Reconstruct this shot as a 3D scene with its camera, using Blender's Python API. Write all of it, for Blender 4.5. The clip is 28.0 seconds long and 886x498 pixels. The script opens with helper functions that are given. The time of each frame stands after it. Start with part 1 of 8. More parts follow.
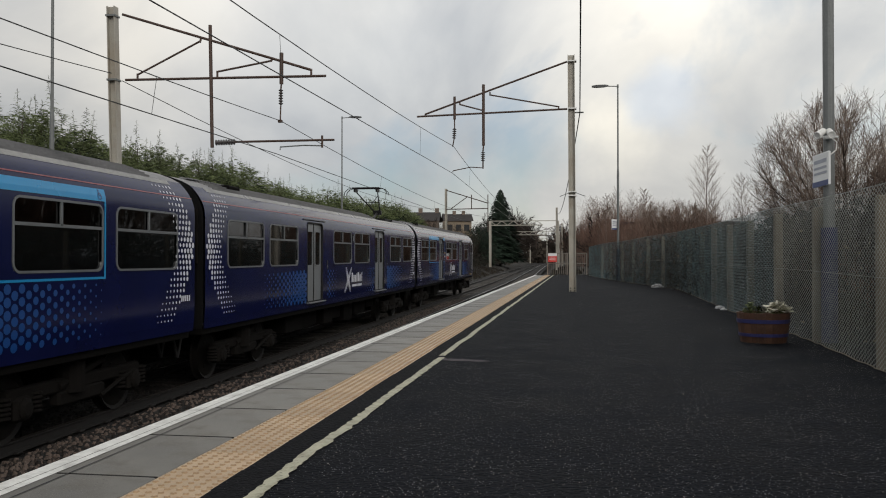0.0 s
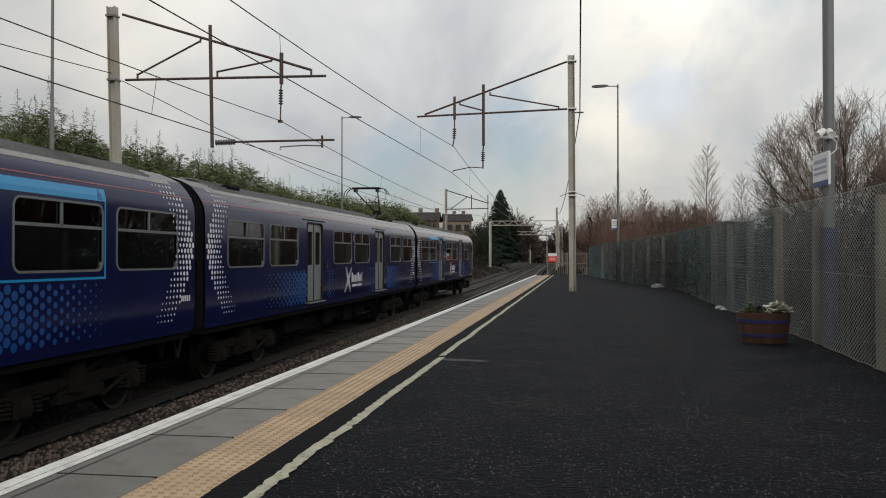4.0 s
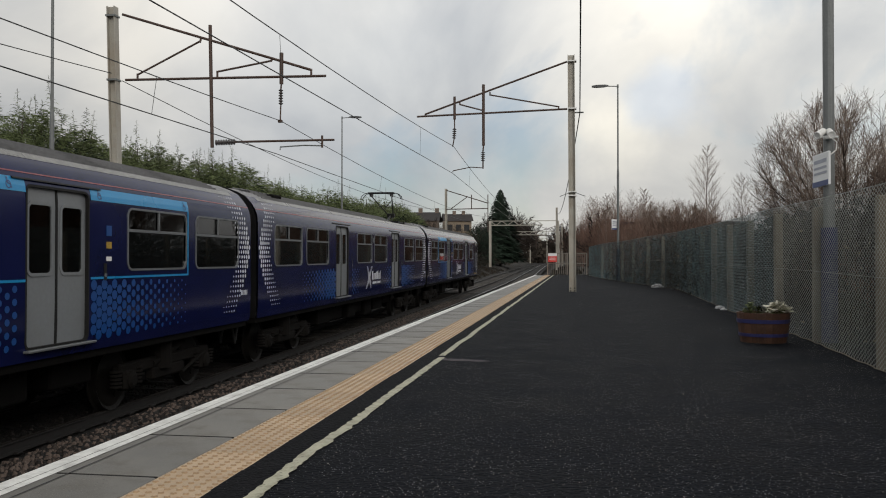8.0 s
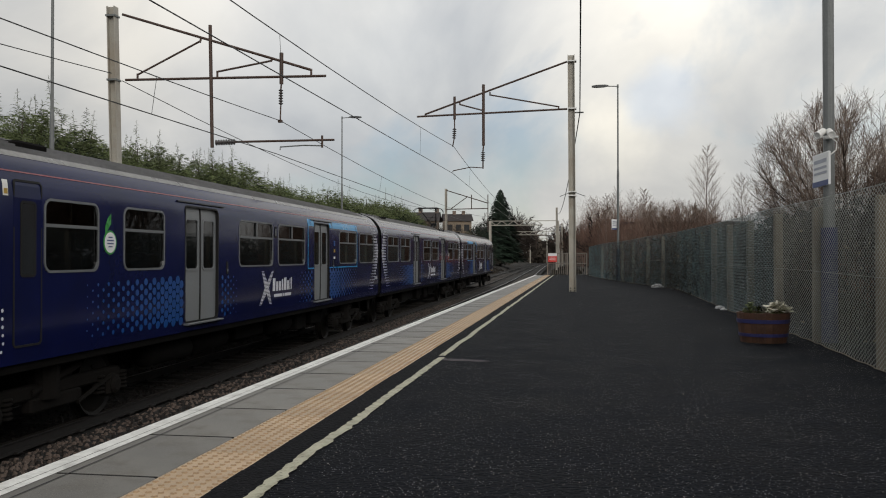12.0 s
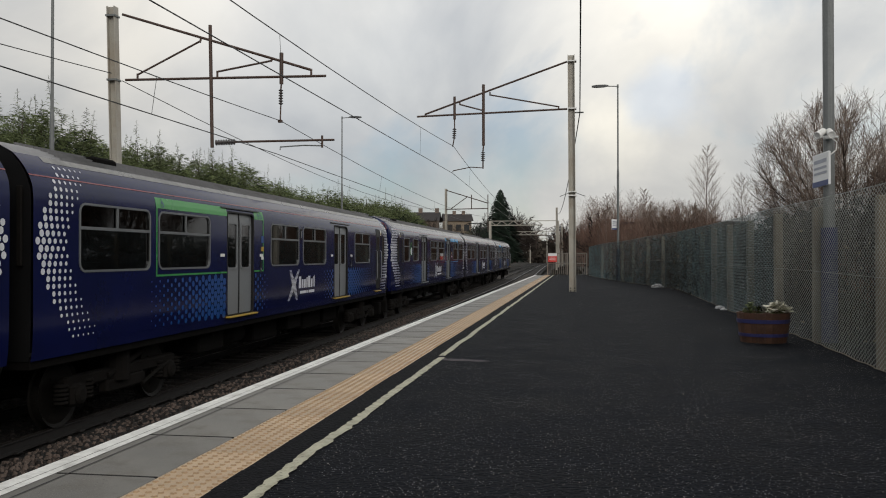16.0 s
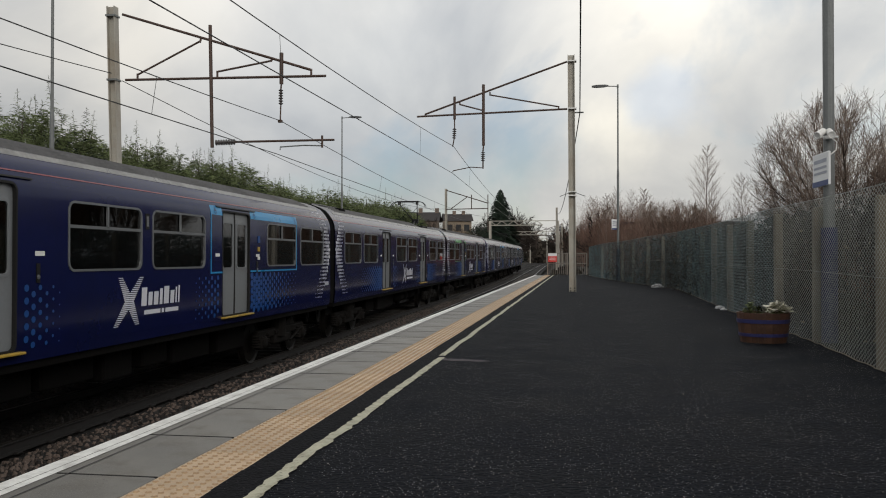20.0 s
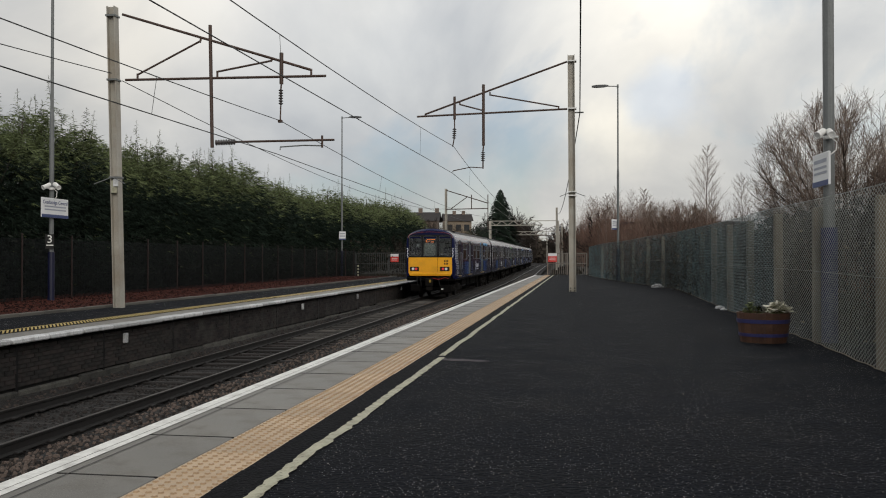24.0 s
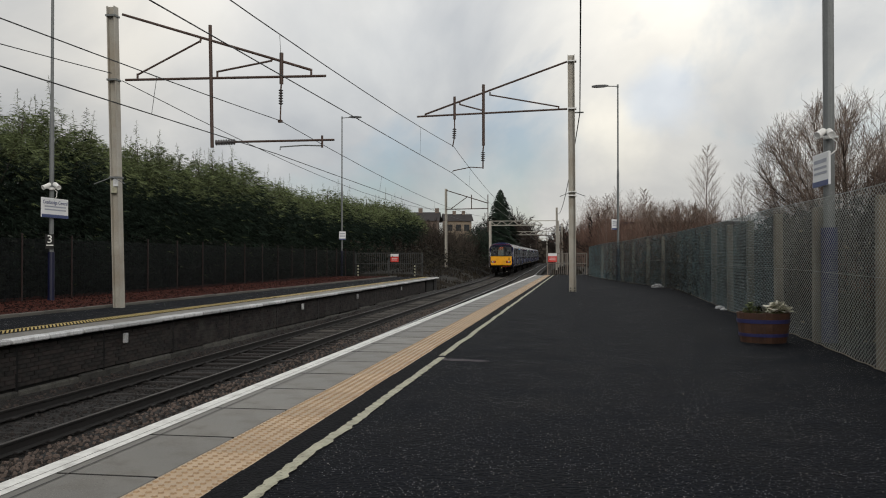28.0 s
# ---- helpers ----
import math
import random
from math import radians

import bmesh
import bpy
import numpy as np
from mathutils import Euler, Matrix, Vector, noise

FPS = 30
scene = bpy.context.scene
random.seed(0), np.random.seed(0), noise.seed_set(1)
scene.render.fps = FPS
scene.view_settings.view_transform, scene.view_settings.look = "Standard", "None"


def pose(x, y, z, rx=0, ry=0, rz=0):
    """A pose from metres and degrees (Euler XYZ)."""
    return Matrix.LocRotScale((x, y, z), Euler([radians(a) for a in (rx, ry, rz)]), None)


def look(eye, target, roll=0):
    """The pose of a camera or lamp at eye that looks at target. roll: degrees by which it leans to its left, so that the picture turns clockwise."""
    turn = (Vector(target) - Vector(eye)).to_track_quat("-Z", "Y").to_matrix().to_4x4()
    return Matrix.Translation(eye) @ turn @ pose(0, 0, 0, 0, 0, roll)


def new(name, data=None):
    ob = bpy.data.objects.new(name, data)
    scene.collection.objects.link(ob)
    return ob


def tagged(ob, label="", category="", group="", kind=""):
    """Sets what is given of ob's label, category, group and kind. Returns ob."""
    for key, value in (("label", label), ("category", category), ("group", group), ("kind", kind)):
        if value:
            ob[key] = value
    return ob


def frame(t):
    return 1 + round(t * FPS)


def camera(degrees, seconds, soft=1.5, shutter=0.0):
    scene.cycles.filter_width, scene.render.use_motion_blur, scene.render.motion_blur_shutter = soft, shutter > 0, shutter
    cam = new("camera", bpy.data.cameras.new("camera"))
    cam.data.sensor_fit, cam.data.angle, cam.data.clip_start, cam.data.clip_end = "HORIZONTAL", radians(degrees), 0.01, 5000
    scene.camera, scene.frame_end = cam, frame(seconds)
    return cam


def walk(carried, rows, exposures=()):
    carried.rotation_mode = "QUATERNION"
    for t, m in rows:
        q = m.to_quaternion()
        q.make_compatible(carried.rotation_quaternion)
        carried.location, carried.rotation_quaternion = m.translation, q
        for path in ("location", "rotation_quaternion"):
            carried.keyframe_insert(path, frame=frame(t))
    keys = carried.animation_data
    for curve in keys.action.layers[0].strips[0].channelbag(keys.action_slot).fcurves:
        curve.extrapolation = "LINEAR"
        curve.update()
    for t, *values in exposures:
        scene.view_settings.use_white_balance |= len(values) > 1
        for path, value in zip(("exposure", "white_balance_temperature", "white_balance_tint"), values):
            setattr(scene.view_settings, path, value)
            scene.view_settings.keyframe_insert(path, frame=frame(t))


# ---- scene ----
cam = camera(55.1, 28.0, soft=1.05, shutter=0.0)
walk(cam, [(0.0, pose(0, 0, 1.325, 90.686, 0, 8.514)), (28.0, pose(0, 0, 1.325, 90.686, 0, 8.514))])

# ---- sky, sun, exposure ----
scene.view_settings.exposure = 0.0
world = bpy.data.worlds.new("overcast_sky")
scene.world = world
world.use_nodes = True
wn, wl = world.node_tree.nodes, world.node_tree.links
wn.clear()
SUN_ELEV, SUN_ROT = 24.0, 150.0


def wnode(kind, **inputs):
    n = wn.new(kind)
    for k, v in inputs.items():
        n.inputs[k].default_value = v
    return n


w_out = wnode("ShaderNodeOutputWorld")
w_bg = wnode("ShaderNodeBackground", Strength=0.1)
w_sky = wn.new("ShaderNodeTexSky")
w_sky.sky_type, w_sky.sun_disc = "NISHITA", False
w_sky.sun_elevation, w_sky.sun_rotation = radians(SUN_ELEV), radians(SUN_ROT)
w_co = wn.new("ShaderNodeTexCoord")
w_sep = wn.new("ShaderNodeSeparateXYZ")
wl.new(w_co.outputs["Generated"], w_sep.inputs[0])
# flatten the dome so that clouds draw out towards the horizon
w_add = wn.new("ShaderNodeMath")
w_add.operation = "ADD"
w_add.inputs[1].default_value = 0.85
wl.new(w_sep.outputs["Z"], w_add.inputs[0])
w_comb = wn.new("ShaderNodeCombineXYZ")
for axis in ("X", "Y"):
    d = wn.new("ShaderNodeMath")
    d.operation = "DIVIDE"
    wl.new(w_sep.outputs[axis], d.inputs[0])
    wl.new(w_add.outputs[0], d.inputs[1])
    wl.new(d.outputs[0], w_comb.inputs[axis])
w_n1 = wnode("ShaderNodeTexNoise", Scale=3.4, Detail=7.0, Roughness=0.52, Distortion=0.35)
w_n2 = wnode("ShaderNodeTexNoise", Scale=1.6, Detail=4.0, Roughness=0.5, Distortion=0.2)
w_n3 = wnode("ShaderNodeTexNoise", Scale=3.6, Detail=6.0, Roughness=0.58, Distortion=0.4)
w_shift = wn.new("ShaderNodeVectorMath")
w_shift.operation = "ADD"
w_shift.inputs[1].default_value = (3.7, 1.3, 5.0)
wl.new(w_comb.outputs[0], w_shift.inputs[0])
for n in (w_n1, w_n2):
    wl.new(w_comb.outputs[0], n.inputs["Vector"])
wl.new(w_shift.outputs[0], w_n3.inputs["Vector"])
w_ramp = wn.new("ShaderNodeValToRGB")
e = w_ramp.color_ramp.elements
e[0].position, e[0].color = 0.38, (6.2, 6.3, 6.35, 1)
e[1].position, e[1].color = 0.60, (9.3, 9.1, 8.6, 1)
wl.new(w_n1.outputs[0], w_ramp.inputs[0])
w_big = wn.new("ShaderNodeValToRGB")
e = w_big.color_ramp.elements
e[0].position, e[0].color = 0.40, (0.80, 0.82, 0.86, 1)
e[1].position, e[1].color = 0.60, (1.08, 1.06, 1.03, 1)
wl.new(w_n2.outputs[0], w_big.inputs[0])
w_mul = wn.new("ShaderNodeMix")
w_mul.data_type, w_mul.blend_type = "RGBA", "MULTIPLY"
w_mul.inputs[0].default_value = 1.0
wl.new(w_ramp.outputs[0], w_mul.inputs[6])
wl.new(w_big.outputs[0], w_mul.inputs[7])
# thin places where the blue sky shows through
w_thin = wn.new("ShaderNodeMapRange")
w_thin.inputs[1].default_value, w_thin.inputs[2].default_value = 0.54, 0.70
w_thin.inputs[3].default_value, w_thin.inputs[4].default_value = 0.03, 0.62
wl.new(w_n3.outputs[0], w_thin.inputs[0])
w_mix = wn.new("ShaderNodeMix")
w_mix.data_type = "RGBA"
wl.new(w_thin.outputs[0], w_mix.inputs[0])
wl.new(w_mul.outputs[2], w_mix.inputs[6])
wl.new(w_sky.outputs[0], w_mix.inputs[7])
# an overcast sky is brighter overhead than at the horizon
w_grad = wn.new("ShaderNodeMapRange")
w_grad.inputs[1].default_value, w_grad.inputs[2].default_value = 0.0, 0.34
w_grad.inputs[3].default_value, w_grad.inputs[4].default_value = 0.70, 1.10
wl.new(w_sep.outputs["Z"], w_grad.inputs[0])
w_fall = wn.new("ShaderNodeMix")
w_fall.data_type, w_fall.blend_type = "RGBA", "MULTIPLY"
w_fall.inputs[0].default_value = 1.0
wl.new(w_mix.outputs[2], w_fall.inputs[6])
wl.new(w_grad.outputs[0], w_fall.inputs[7])
w_sky_colour = w_fall.outputs[2]
# the large cloud masses: heading left of north, elevation, half-size and colour factor
w_warp = wnode("ShaderNodeTexNoise", Scale=5.0, Detail=5.0, Roughness=0.6)
wl.new(w_co.outputs["Generated"], w_warp.inputs["Vector"])
w_push = wn.new("ShaderNodeVectorMath")
w_push.operation = "MULTIPLY_ADD"
w_push.inputs[1].default_value = (0.16, 0.16, 0.16)
wl.new(w_warp.outputs["Color"], w_push.inputs[0])
wl.new(w_co.outputs["Generated"], w_push.inputs[2])
CLOUDS = ((10.0, 9.0, 0.28, (0.85, 0.88, 0.92)), (34.0, 13.0, 0.22, (0.94, 0.93, 0.91)), (-14.0, 16.0, 0.30, (1.16, 1.15, 1.12)),
          (-3.6, 7.6, 0.07, (1.26, 1.23, 1.16)), (-6.8, 10.2, 0.06, (0.88, 0.95, 1.07)))
for az, el, size, factor in CLOUDS:
    d = Vector((-math.sin(radians(az)) * math.cos(radians(el)), math.cos(radians(az)) * math.cos(radians(el)), math.sin(radians(el))))
    w_dist = wn.new("ShaderNodeVectorMath")
    w_dist.operation = "DISTANCE"
    w_dist.inputs[1].default_value = d + Vector((0.08, 0.08, 0.08))
    wl.new(w_push.outputs[0], w_dist.inputs[0])
    w_edge = wn.new("ShaderNodeMapRange")
    w_edge.interpolation_type = "SMOOTHSTEP"
    w_edge.inputs[1].default_value, w_edge.inputs[2].default_value = size, size * 0.25
    wl.new(w_dist.outputs["Value"], w_edge.inputs[0])
    w_blend = wn.new("ShaderNodeMix")
    w_blend.data_type, w_blend.blend_type = "RGBA", "MULTIPLY"
    w_blend.inputs[7].default_value = (*factor, 1)
    wl.new(w_edge.outputs[0], w_blend.inputs[0])
    wl.new(w_sky_colour, w_blend.inputs[6])
    w_sky_colour = w_blend.outputs[2]
wl.new(w_sky_colour, w_bg.inputs["Color"])
wl.new(w_bg.outputs[0], w_out.inputs[0])

sun = new("sun", bpy.data.lights.new("sun", "SUN"))
sun.data.energy, sun.data.angle, sun.data.color = 1.0, radians(25), (1.0, 0.95, 0.88)
# the sky's sun stands at rotation SUN_ROT, clockwise from +Y seen from above
_a, _e = radians(SUN_ROT), radians(SUN_ELEV)
sun.matrix_world = look((0, 0, 30), Vector((0, 0, 30)) - Vector((math.sin(_a) * math.cos(_e), math.cos(_a) * math.cos(_e), math.sin(_e))))

# ---- materials ----


def material(name, base, rough=0.6, metal=0.0, dark=0.75, light=1.2, scale=4.0, fine=60.0, bump=0.2, depth=0.01,
             stain=None, stain_scale=0.7, stain_amount=0.5, spec=0.5, each=0.0, island=0.0, coat=0.0, rough_var=0.12, tint=None):
    """Base colour varied at two scales, with relief, stains and a shift from piece to piece."""
    m = bpy.data.materials.new(name)
    m.use_nodes = True
    n, l = m.node_tree.nodes, m.node_tree.links
    p = n["Principled BSDF"]
    co = n.new("ShaderNodeTexCoord")
    big = n.new("ShaderNodeTexNoise")
    big.inputs["Scale"].default_value, big.inputs["Detail"].default_value = scale, 5
    sml = n.new("ShaderNodeTexNoise")
    sml.inputs["Scale"].default_value, sml.inputs["Detail"].default_value = fine, 3
    for t in (big, sml):
        l.new(co.outputs["Object"], t.inputs["Vector"])
    mixv = n.new("ShaderNodeMath")
    mixv.operation = "MULTIPLY_ADD"
    mixv.inputs[1].default_value = 0.45
    l.new(sml.outputs[0], mixv.inputs[0])
    half = n.new("ShaderNodeMath")
    half.operation = "MULTIPLY"
    half.inputs[1].default_value = 0.55
    l.new(big.outputs[0], half.inputs[0])
    l.new(half.outputs[0], mixv.inputs[2])
    val = mixv.outputs[0]
    if each or island:
        src = n.new("ShaderNodeObjectInfo").outputs["Random"] if each else n.new("ShaderNodeNewGeometry").outputs["Random Per Island"]
        add = n.new("ShaderNodeMath")
        add.operation = "MULTIPLY_ADD"
        add.inputs[1].default_value = each or island
        l.new(src, add.inputs[0])
        sub = n.new("ShaderNodeMath")
        sub.operation = "SUBTRACT"
        sub.inputs[1].default_value = (each or island) / 2
        l.new(val, sub.inputs[0])
        l.new(sub.outputs[0], add.inputs[2])
        val = add.outputs[0]
    ramp = n.new("ShaderNodeValToRGB")
    e = ramp.color_ramp.elements
    e[0].position, e[0].color = 0.3, (*[c * dark for c in base], 1)
    e[1].position, e[1].color = 0.7, (*[min(c * light, 0.95) for c in base], 1)
    l.new(val, ramp.inputs[0])
    col = ramp.outputs[0]
    if stain:
        st = n.new("ShaderNodeTexNoise")
        st.inputs["Scale"].default_value, st.inputs["Detail"].default_value, st.inputs["Roughness"].default_value = stain_scale, 6, 0.65
        l.new(co.outputs["Object"], st.inputs["Vector"])
        rng = n.new("ShaderNodeMapRange")
        rng.inputs[1].default_value, rng.inputs[2].default_value = 0.48, 0.68
        rng.inputs[3].default_value, rng.inputs[4].default_value = 0.0, stain_amount
        l.new(st.outputs[0], rng.inputs[0])
        mx = n.new("ShaderNodeMix")
        mx.data_type = "RGBA"
        mx.inputs[7].default_value = (*stain, 1)
        l.new(rng.outputs[0], mx.inputs[0])
        l.new(col, mx.inputs[6])
        col = mx.outputs[2]
    l.new(col, p.inputs["Base Color"])
    rr = n.new("ShaderNodeMapRange")
    rr.inputs[3].default_value, rr.inputs[4].default_value = max(rough - rough_var, 0.02), min(rough + rough_var, 1)
    l.new(big.outputs[0], rr.inputs[0])
    l.new(rr.outputs[0], p.inputs["Roughness"])
    p.inputs["Metallic"].default_value = metal
    p.inputs["Specular IOR Level"].default_value = spec
    p.inputs["Coat Weight"].default_value = coat
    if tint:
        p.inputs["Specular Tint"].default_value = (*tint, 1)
    if bump:
        b = n.new("ShaderNodeBump")
        b.inputs["Strength"].default_value, b.inputs["Distance"].default_value = bump, depth
        l.new(sml.outputs[0], b.inputs["Height"])
        l.new(b.outputs[0], p.inputs["Normal"])
    return m


def cells(m, scale):
    """Voronoi cells in the object's space: their distances and their random values."""
    n, l = m.node_tree.nodes, m.node_tree.links
    vo = n.new("ShaderNodeTexVoronoi")
    vo.inputs["Scale"].default_value = scale
    l.new(n.new("ShaderNodeTexCoord").outputs["Object"], vo.inputs["Vector"])
    sep = n.new("ShaderNodeSeparateColor")
    l.new(vo.outputs["Color"], sep.inputs[0])
    return vo.outputs["Distance"], sep.outputs


def ranged(m, value, a, b, lo=0.0, hi=1.0):
    r = m.node_tree.nodes.new("ShaderNodeMapRange")
    r.inputs[1].default_value, r.inputs[2].default_value, r.inputs[3].default_value, r.inputs[4].default_value = a, b, lo, hi
    m.node_tree.links.new(value, r.inputs[0])
    return r.outputs[0]


def times(m, a, b):
    x = m.node_tree.nodes.new("ShaderNodeMath")
    x.operation = "MULTIPLY"
    m.node_tree.links.new(a, x.inputs[0])
    m.node_tree.links.new(b, x.inputs[1])
    return x.outputs[0]


def blotch(m, scale, detail=4):
    t = m.node_tree.nodes.new("ShaderNodeTexNoise")
    t.inputs["Scale"].default_value, t.inputs["Detail"].default_value = scale, detail
    m.node_tree.links.new(m.node_tree.nodes.new("ShaderNodeTexCoord").outputs["Object"], t.inputs["Vector"])
    return t.outputs[0]


def over(m, amount, colour):
    """Lays a colour over the base colour by an amount."""
    n, l = m.node_tree.nodes, m.node_tree.links
    p = n["Principled BSDF"]
    mx = n.new("ShaderNodeMix")
    mx.data_type = "RGBA"
    mx.inputs[7].default_value = (*colour, 1)
    l.new(amount, mx.inputs[0])
    l.new(p.inputs["Base Color"].links[0].from_socket, mx.inputs[6])
    l.new(mx.outputs[2], p.inputs["Base Color"])


def specks(m, scale, share, colour, radius=0.35, amount=1.0, patch=2.0):
    """Scattered specks, thicker in some places than in others."""
    dist, rnd = cells(m, scale)
    few = ranged(m, rnd[0], 1.0 - share, 1.0 - share * 0.4, 0.0, amount)
    spot = ranged(m, dist, radius, radius * 0.6)
    over(m, times(m, times(m, few, spot), ranged(m, blotch(m, patch), 0.36, 0.60, 0.15, 1.0)), colour)
    return m


def speckled(name, base, fleck, chips=0.10):
    """Black asphalt: dark grains of all shades, worn hollows, pale chips at the surface."""
    m = material(name, base, 0.75, dark=0.35, light=1.9, scale=1.1, fine=30, bump=1.0, depth=0.02, stain=tuple(c * 2.0 for c in base), stain_scale=0.7, stain_amount=0.4, spec=0.05)
    dist, rnd = cells(m, 95.0)
    over(m, ranged(m, rnd[0], 0.30, 0.0, 0.0, 0.9), tuple(c * 0.12 for c in base))
    over(m, ranged(m, rnd[1], 0.72, 1.0, 0.0, 0.8), tuple(c * 3.2 for c in base))
    dist, rnd = cells(m, 38.0)
    over(m, times(m, ranged(m, rnd[0], 0.62, 0.95, 0.0, 0.65), ranged(m, dist, 0.45, 0.2)), tuple(c * 3.0 for c in base))
    specks(m, 92.0, chips, fleck, 0.34, 0.9, 1.7)
    specks(m, 58.0, chips * 0.25, tuple(c * f for c, f in zip(fleck, (1.0, 0.9, 0.78))), 0.30, 0.9, 1.2)
    return m


def glass(name, tint, rough=0.02):
    m = bpy.data.materials.new(name)
    m.use_nodes = True
    p = m.node_tree.nodes["Principled BSDF"]
    p.inputs["Base Color"].default_value = (*tint, 1)
    p.inputs["Roughness"].default_value = rough
    p.inputs["Transmission Weight"].default_value = 1.0
    p.inputs["IOR"].default_value = 1.45
    return m


def glowing(name, colour, strength):
    m = bpy.data.materials.new(name)
    m.use_nodes = True
    p = m.node_tree.nodes["Principled BSDF"]
    p.inputs["Base Color"].default_value = (*[c * 0.3 for c in colour], 1)
    p.inputs["Emission Color"].default_value = (*colour, 1)
    p.inputs["Emission Strength"].default_value = strength
    return m


M = {}
M["asphalt"] = speckled("asphalt", (0.0036, 0.0043, 0.0063), (0.80, 0.81, 0.84), 0.15)
M["asphalt_new"] = speckled("asphalt_new", (0.0048, 0.005, 0.0062), (0.20, 0.19, 0.18), 0.05)
M["coping"] = specks(specks(material("coping_stone", (0.155, 0.148, 0.132), 0.5, dark=0.62, light=1.3, scale=2.2, fine=120, bump=0.4, depth=0.004, stain=(0.075, 0.062, 0.045), stain_scale=2.6, stain_amount=0.75, each=0.22, rough_var=0.22), 90, 0.35, (0.26, 0.24, 0.20), 0.4, 0.7, 3), 60, 0.22, (0.035, 0.032, 0.03), 0.4, 0.8, 3)
M["tactile"] = specks(material("buff_tactile", (0.47, 0.335, 0.205), 0.42, dark=0.66, light=1.2, scale=3, fine=90, bump=0.3, depth=0.003, stain=(0.24, 0.145, 0.075), stain_scale=3.0, stain_amount=0.75, each=0.26, rough_var=0.26), 80, 0.2, (0.16, 0.10, 0.06), 0.4, 0.7, 4)
M["white_edge"] = material("weathered_white_edge_stone", (0.58, 0.59, 0.60), 0.45, dark=0.45, light=1.2, scale=3.5, fine=40, bump=0.3, depth=0.005, stain=(0.13, 0.13, 0.13), stain_scale=3.4, stain_amount=0.95, each=0.3, rough_var=0.2)
M["white_line"] = material("white_line_paint", (0.74, 0.74, 0.71), 0.5, dark=0.8, light=1.15, scale=3, fine=50, bump=0.15, depth=0.003, stain=(0.30, 0.29, 0.27), stain_scale=5, stain_amount=0.6)
M["cream_line"] = material("worn_cream_line_paint", (0.40, 0.39, 0.29), 0.6, dark=0.7, light=1.2, scale=3, fine=80, bump=0.3, depth=0.004, stain=(0.20, 0.19, 0.13), stain_scale=9, stain_amount=0.9)
specks(M["cream_line"], 34, 0.28, (0.012, 0.012, 0.014), 0.42, 1.0, 6)
M["yellow_line"] = material("yellow_tactile", (0.46, 0.34, 0.10), 0.6, scale=3, stain=(0.1, 0.08, 0.04), stain_scale=3)
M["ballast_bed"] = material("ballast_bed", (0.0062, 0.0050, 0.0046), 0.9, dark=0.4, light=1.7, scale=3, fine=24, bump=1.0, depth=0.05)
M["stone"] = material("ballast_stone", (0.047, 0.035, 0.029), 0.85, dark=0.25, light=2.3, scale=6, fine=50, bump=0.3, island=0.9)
M["stone_dim"] = material("dark_wall_foot_stone", (0.021, 0.0158, 0.0138), 0.85, dark=0.3, light=2.0, scale=6, fine=50, bump=0.3, island=0.9)
M["stone_blackish"] = material("blackish_ballast_stone", (0.0105, 0.0082, 0.0072), 0.8, dark=0.3, light=2.0, scale=6, fine=50, bump=0.3, island=0.9)
M["sleeper_blackish"] = material("blackish_sleeper", (0.0115, 0.0092, 0.0084), 0.85, dark=0.4, light=1.6, scale=5, fine=60, bump=0.3, depth=0.005, stain=(0.008, 0.007, 0.006), stain_scale=3.5, stain_amount=0.9, each=0.8)
M["rail_side"] = material("rusty_rail", (0.0065, 0.0052, 0.0048), 0.75, dark=0.6, light=1.4, scale=5, bump=0.2, depth=0.002)
M["rail_top"] = material("worn_rail_head", (0.045, 0.038, 0.033), 0.5, metal=0.5, scale=6, bump=0.05, depth=0.001)
M["sleeper"] = material("concrete_sleeper", (0.060, 0.055, 0.050), 0.85, dark=0.4, light=1.4, scale=5, fine=60, bump=0.3, depth=0.005, stain=(0.014, 0.011, 0.009), stain_scale=3.5, stain_amount=0.9, each=0.6)
M["brick"] = material("sooty_brick", (0.0098, 0.0066, 0.0060), 0.85, dark=0.3, light=1.9, scale=1.2, fine=50, bump=0.3, depth=0.006, each=0.9, stain=(0.050, 0.045, 0.040), stain_scale=1.9, stain_amount=0.6)
M["brick_rest"] = material("sooty_brick_far", (0.0098, 0.0066, 0.0060), 0.85, dark=0.3, light=1.9, scale=1.2, fine=50, bump=0.3, depth=0.006, island=0.9, stain=(0.050, 0.045, 0.040), stain_scale=1.9, stain_amount=0.6)
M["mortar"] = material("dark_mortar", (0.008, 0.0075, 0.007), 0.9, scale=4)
M["plinth"] = material("concrete_plinth", (0.070, 0.068, 0.060), 0.85, dark=0.15, light=1.5, scale=4.5, bump=0.5, stain=(0.010, 0.009, 0.008), stain_scale=2.4, stain_amount=1.0, each=0.2)
M["soil"] = specks(material("red_gravel", (0.050, 0.0135, 0.0098), 0.95, spec=0.1, dark=0.3, light=1.9, scale=3, fine=25, bump=1.0, depth=0.03), 12, 0.6, (0.010, 0.006, 0.005), 0.5, 0.95, 2.5)
M["red_stone"] = material("red_gravel_stone", (0.031, 0.0115, 0.0088), 0.9, dark=0.25, light=2.2, scale=6, fine=50, bump=0, island=1.0, spec=0.15)
M["patch"] = material("worn_trench_patch", (0.034, 0.027, 0.034), 0.8, dark=0.15, light=2.4, scale=9, fine=120, bump=0.5)
# darker tile colour, painting the shaded flanks of the blisters
M["tactile_shade"] = material("shaded_blister_side", (0.33, 0.225, 0.130), 0.7, scale=5, bump=0)
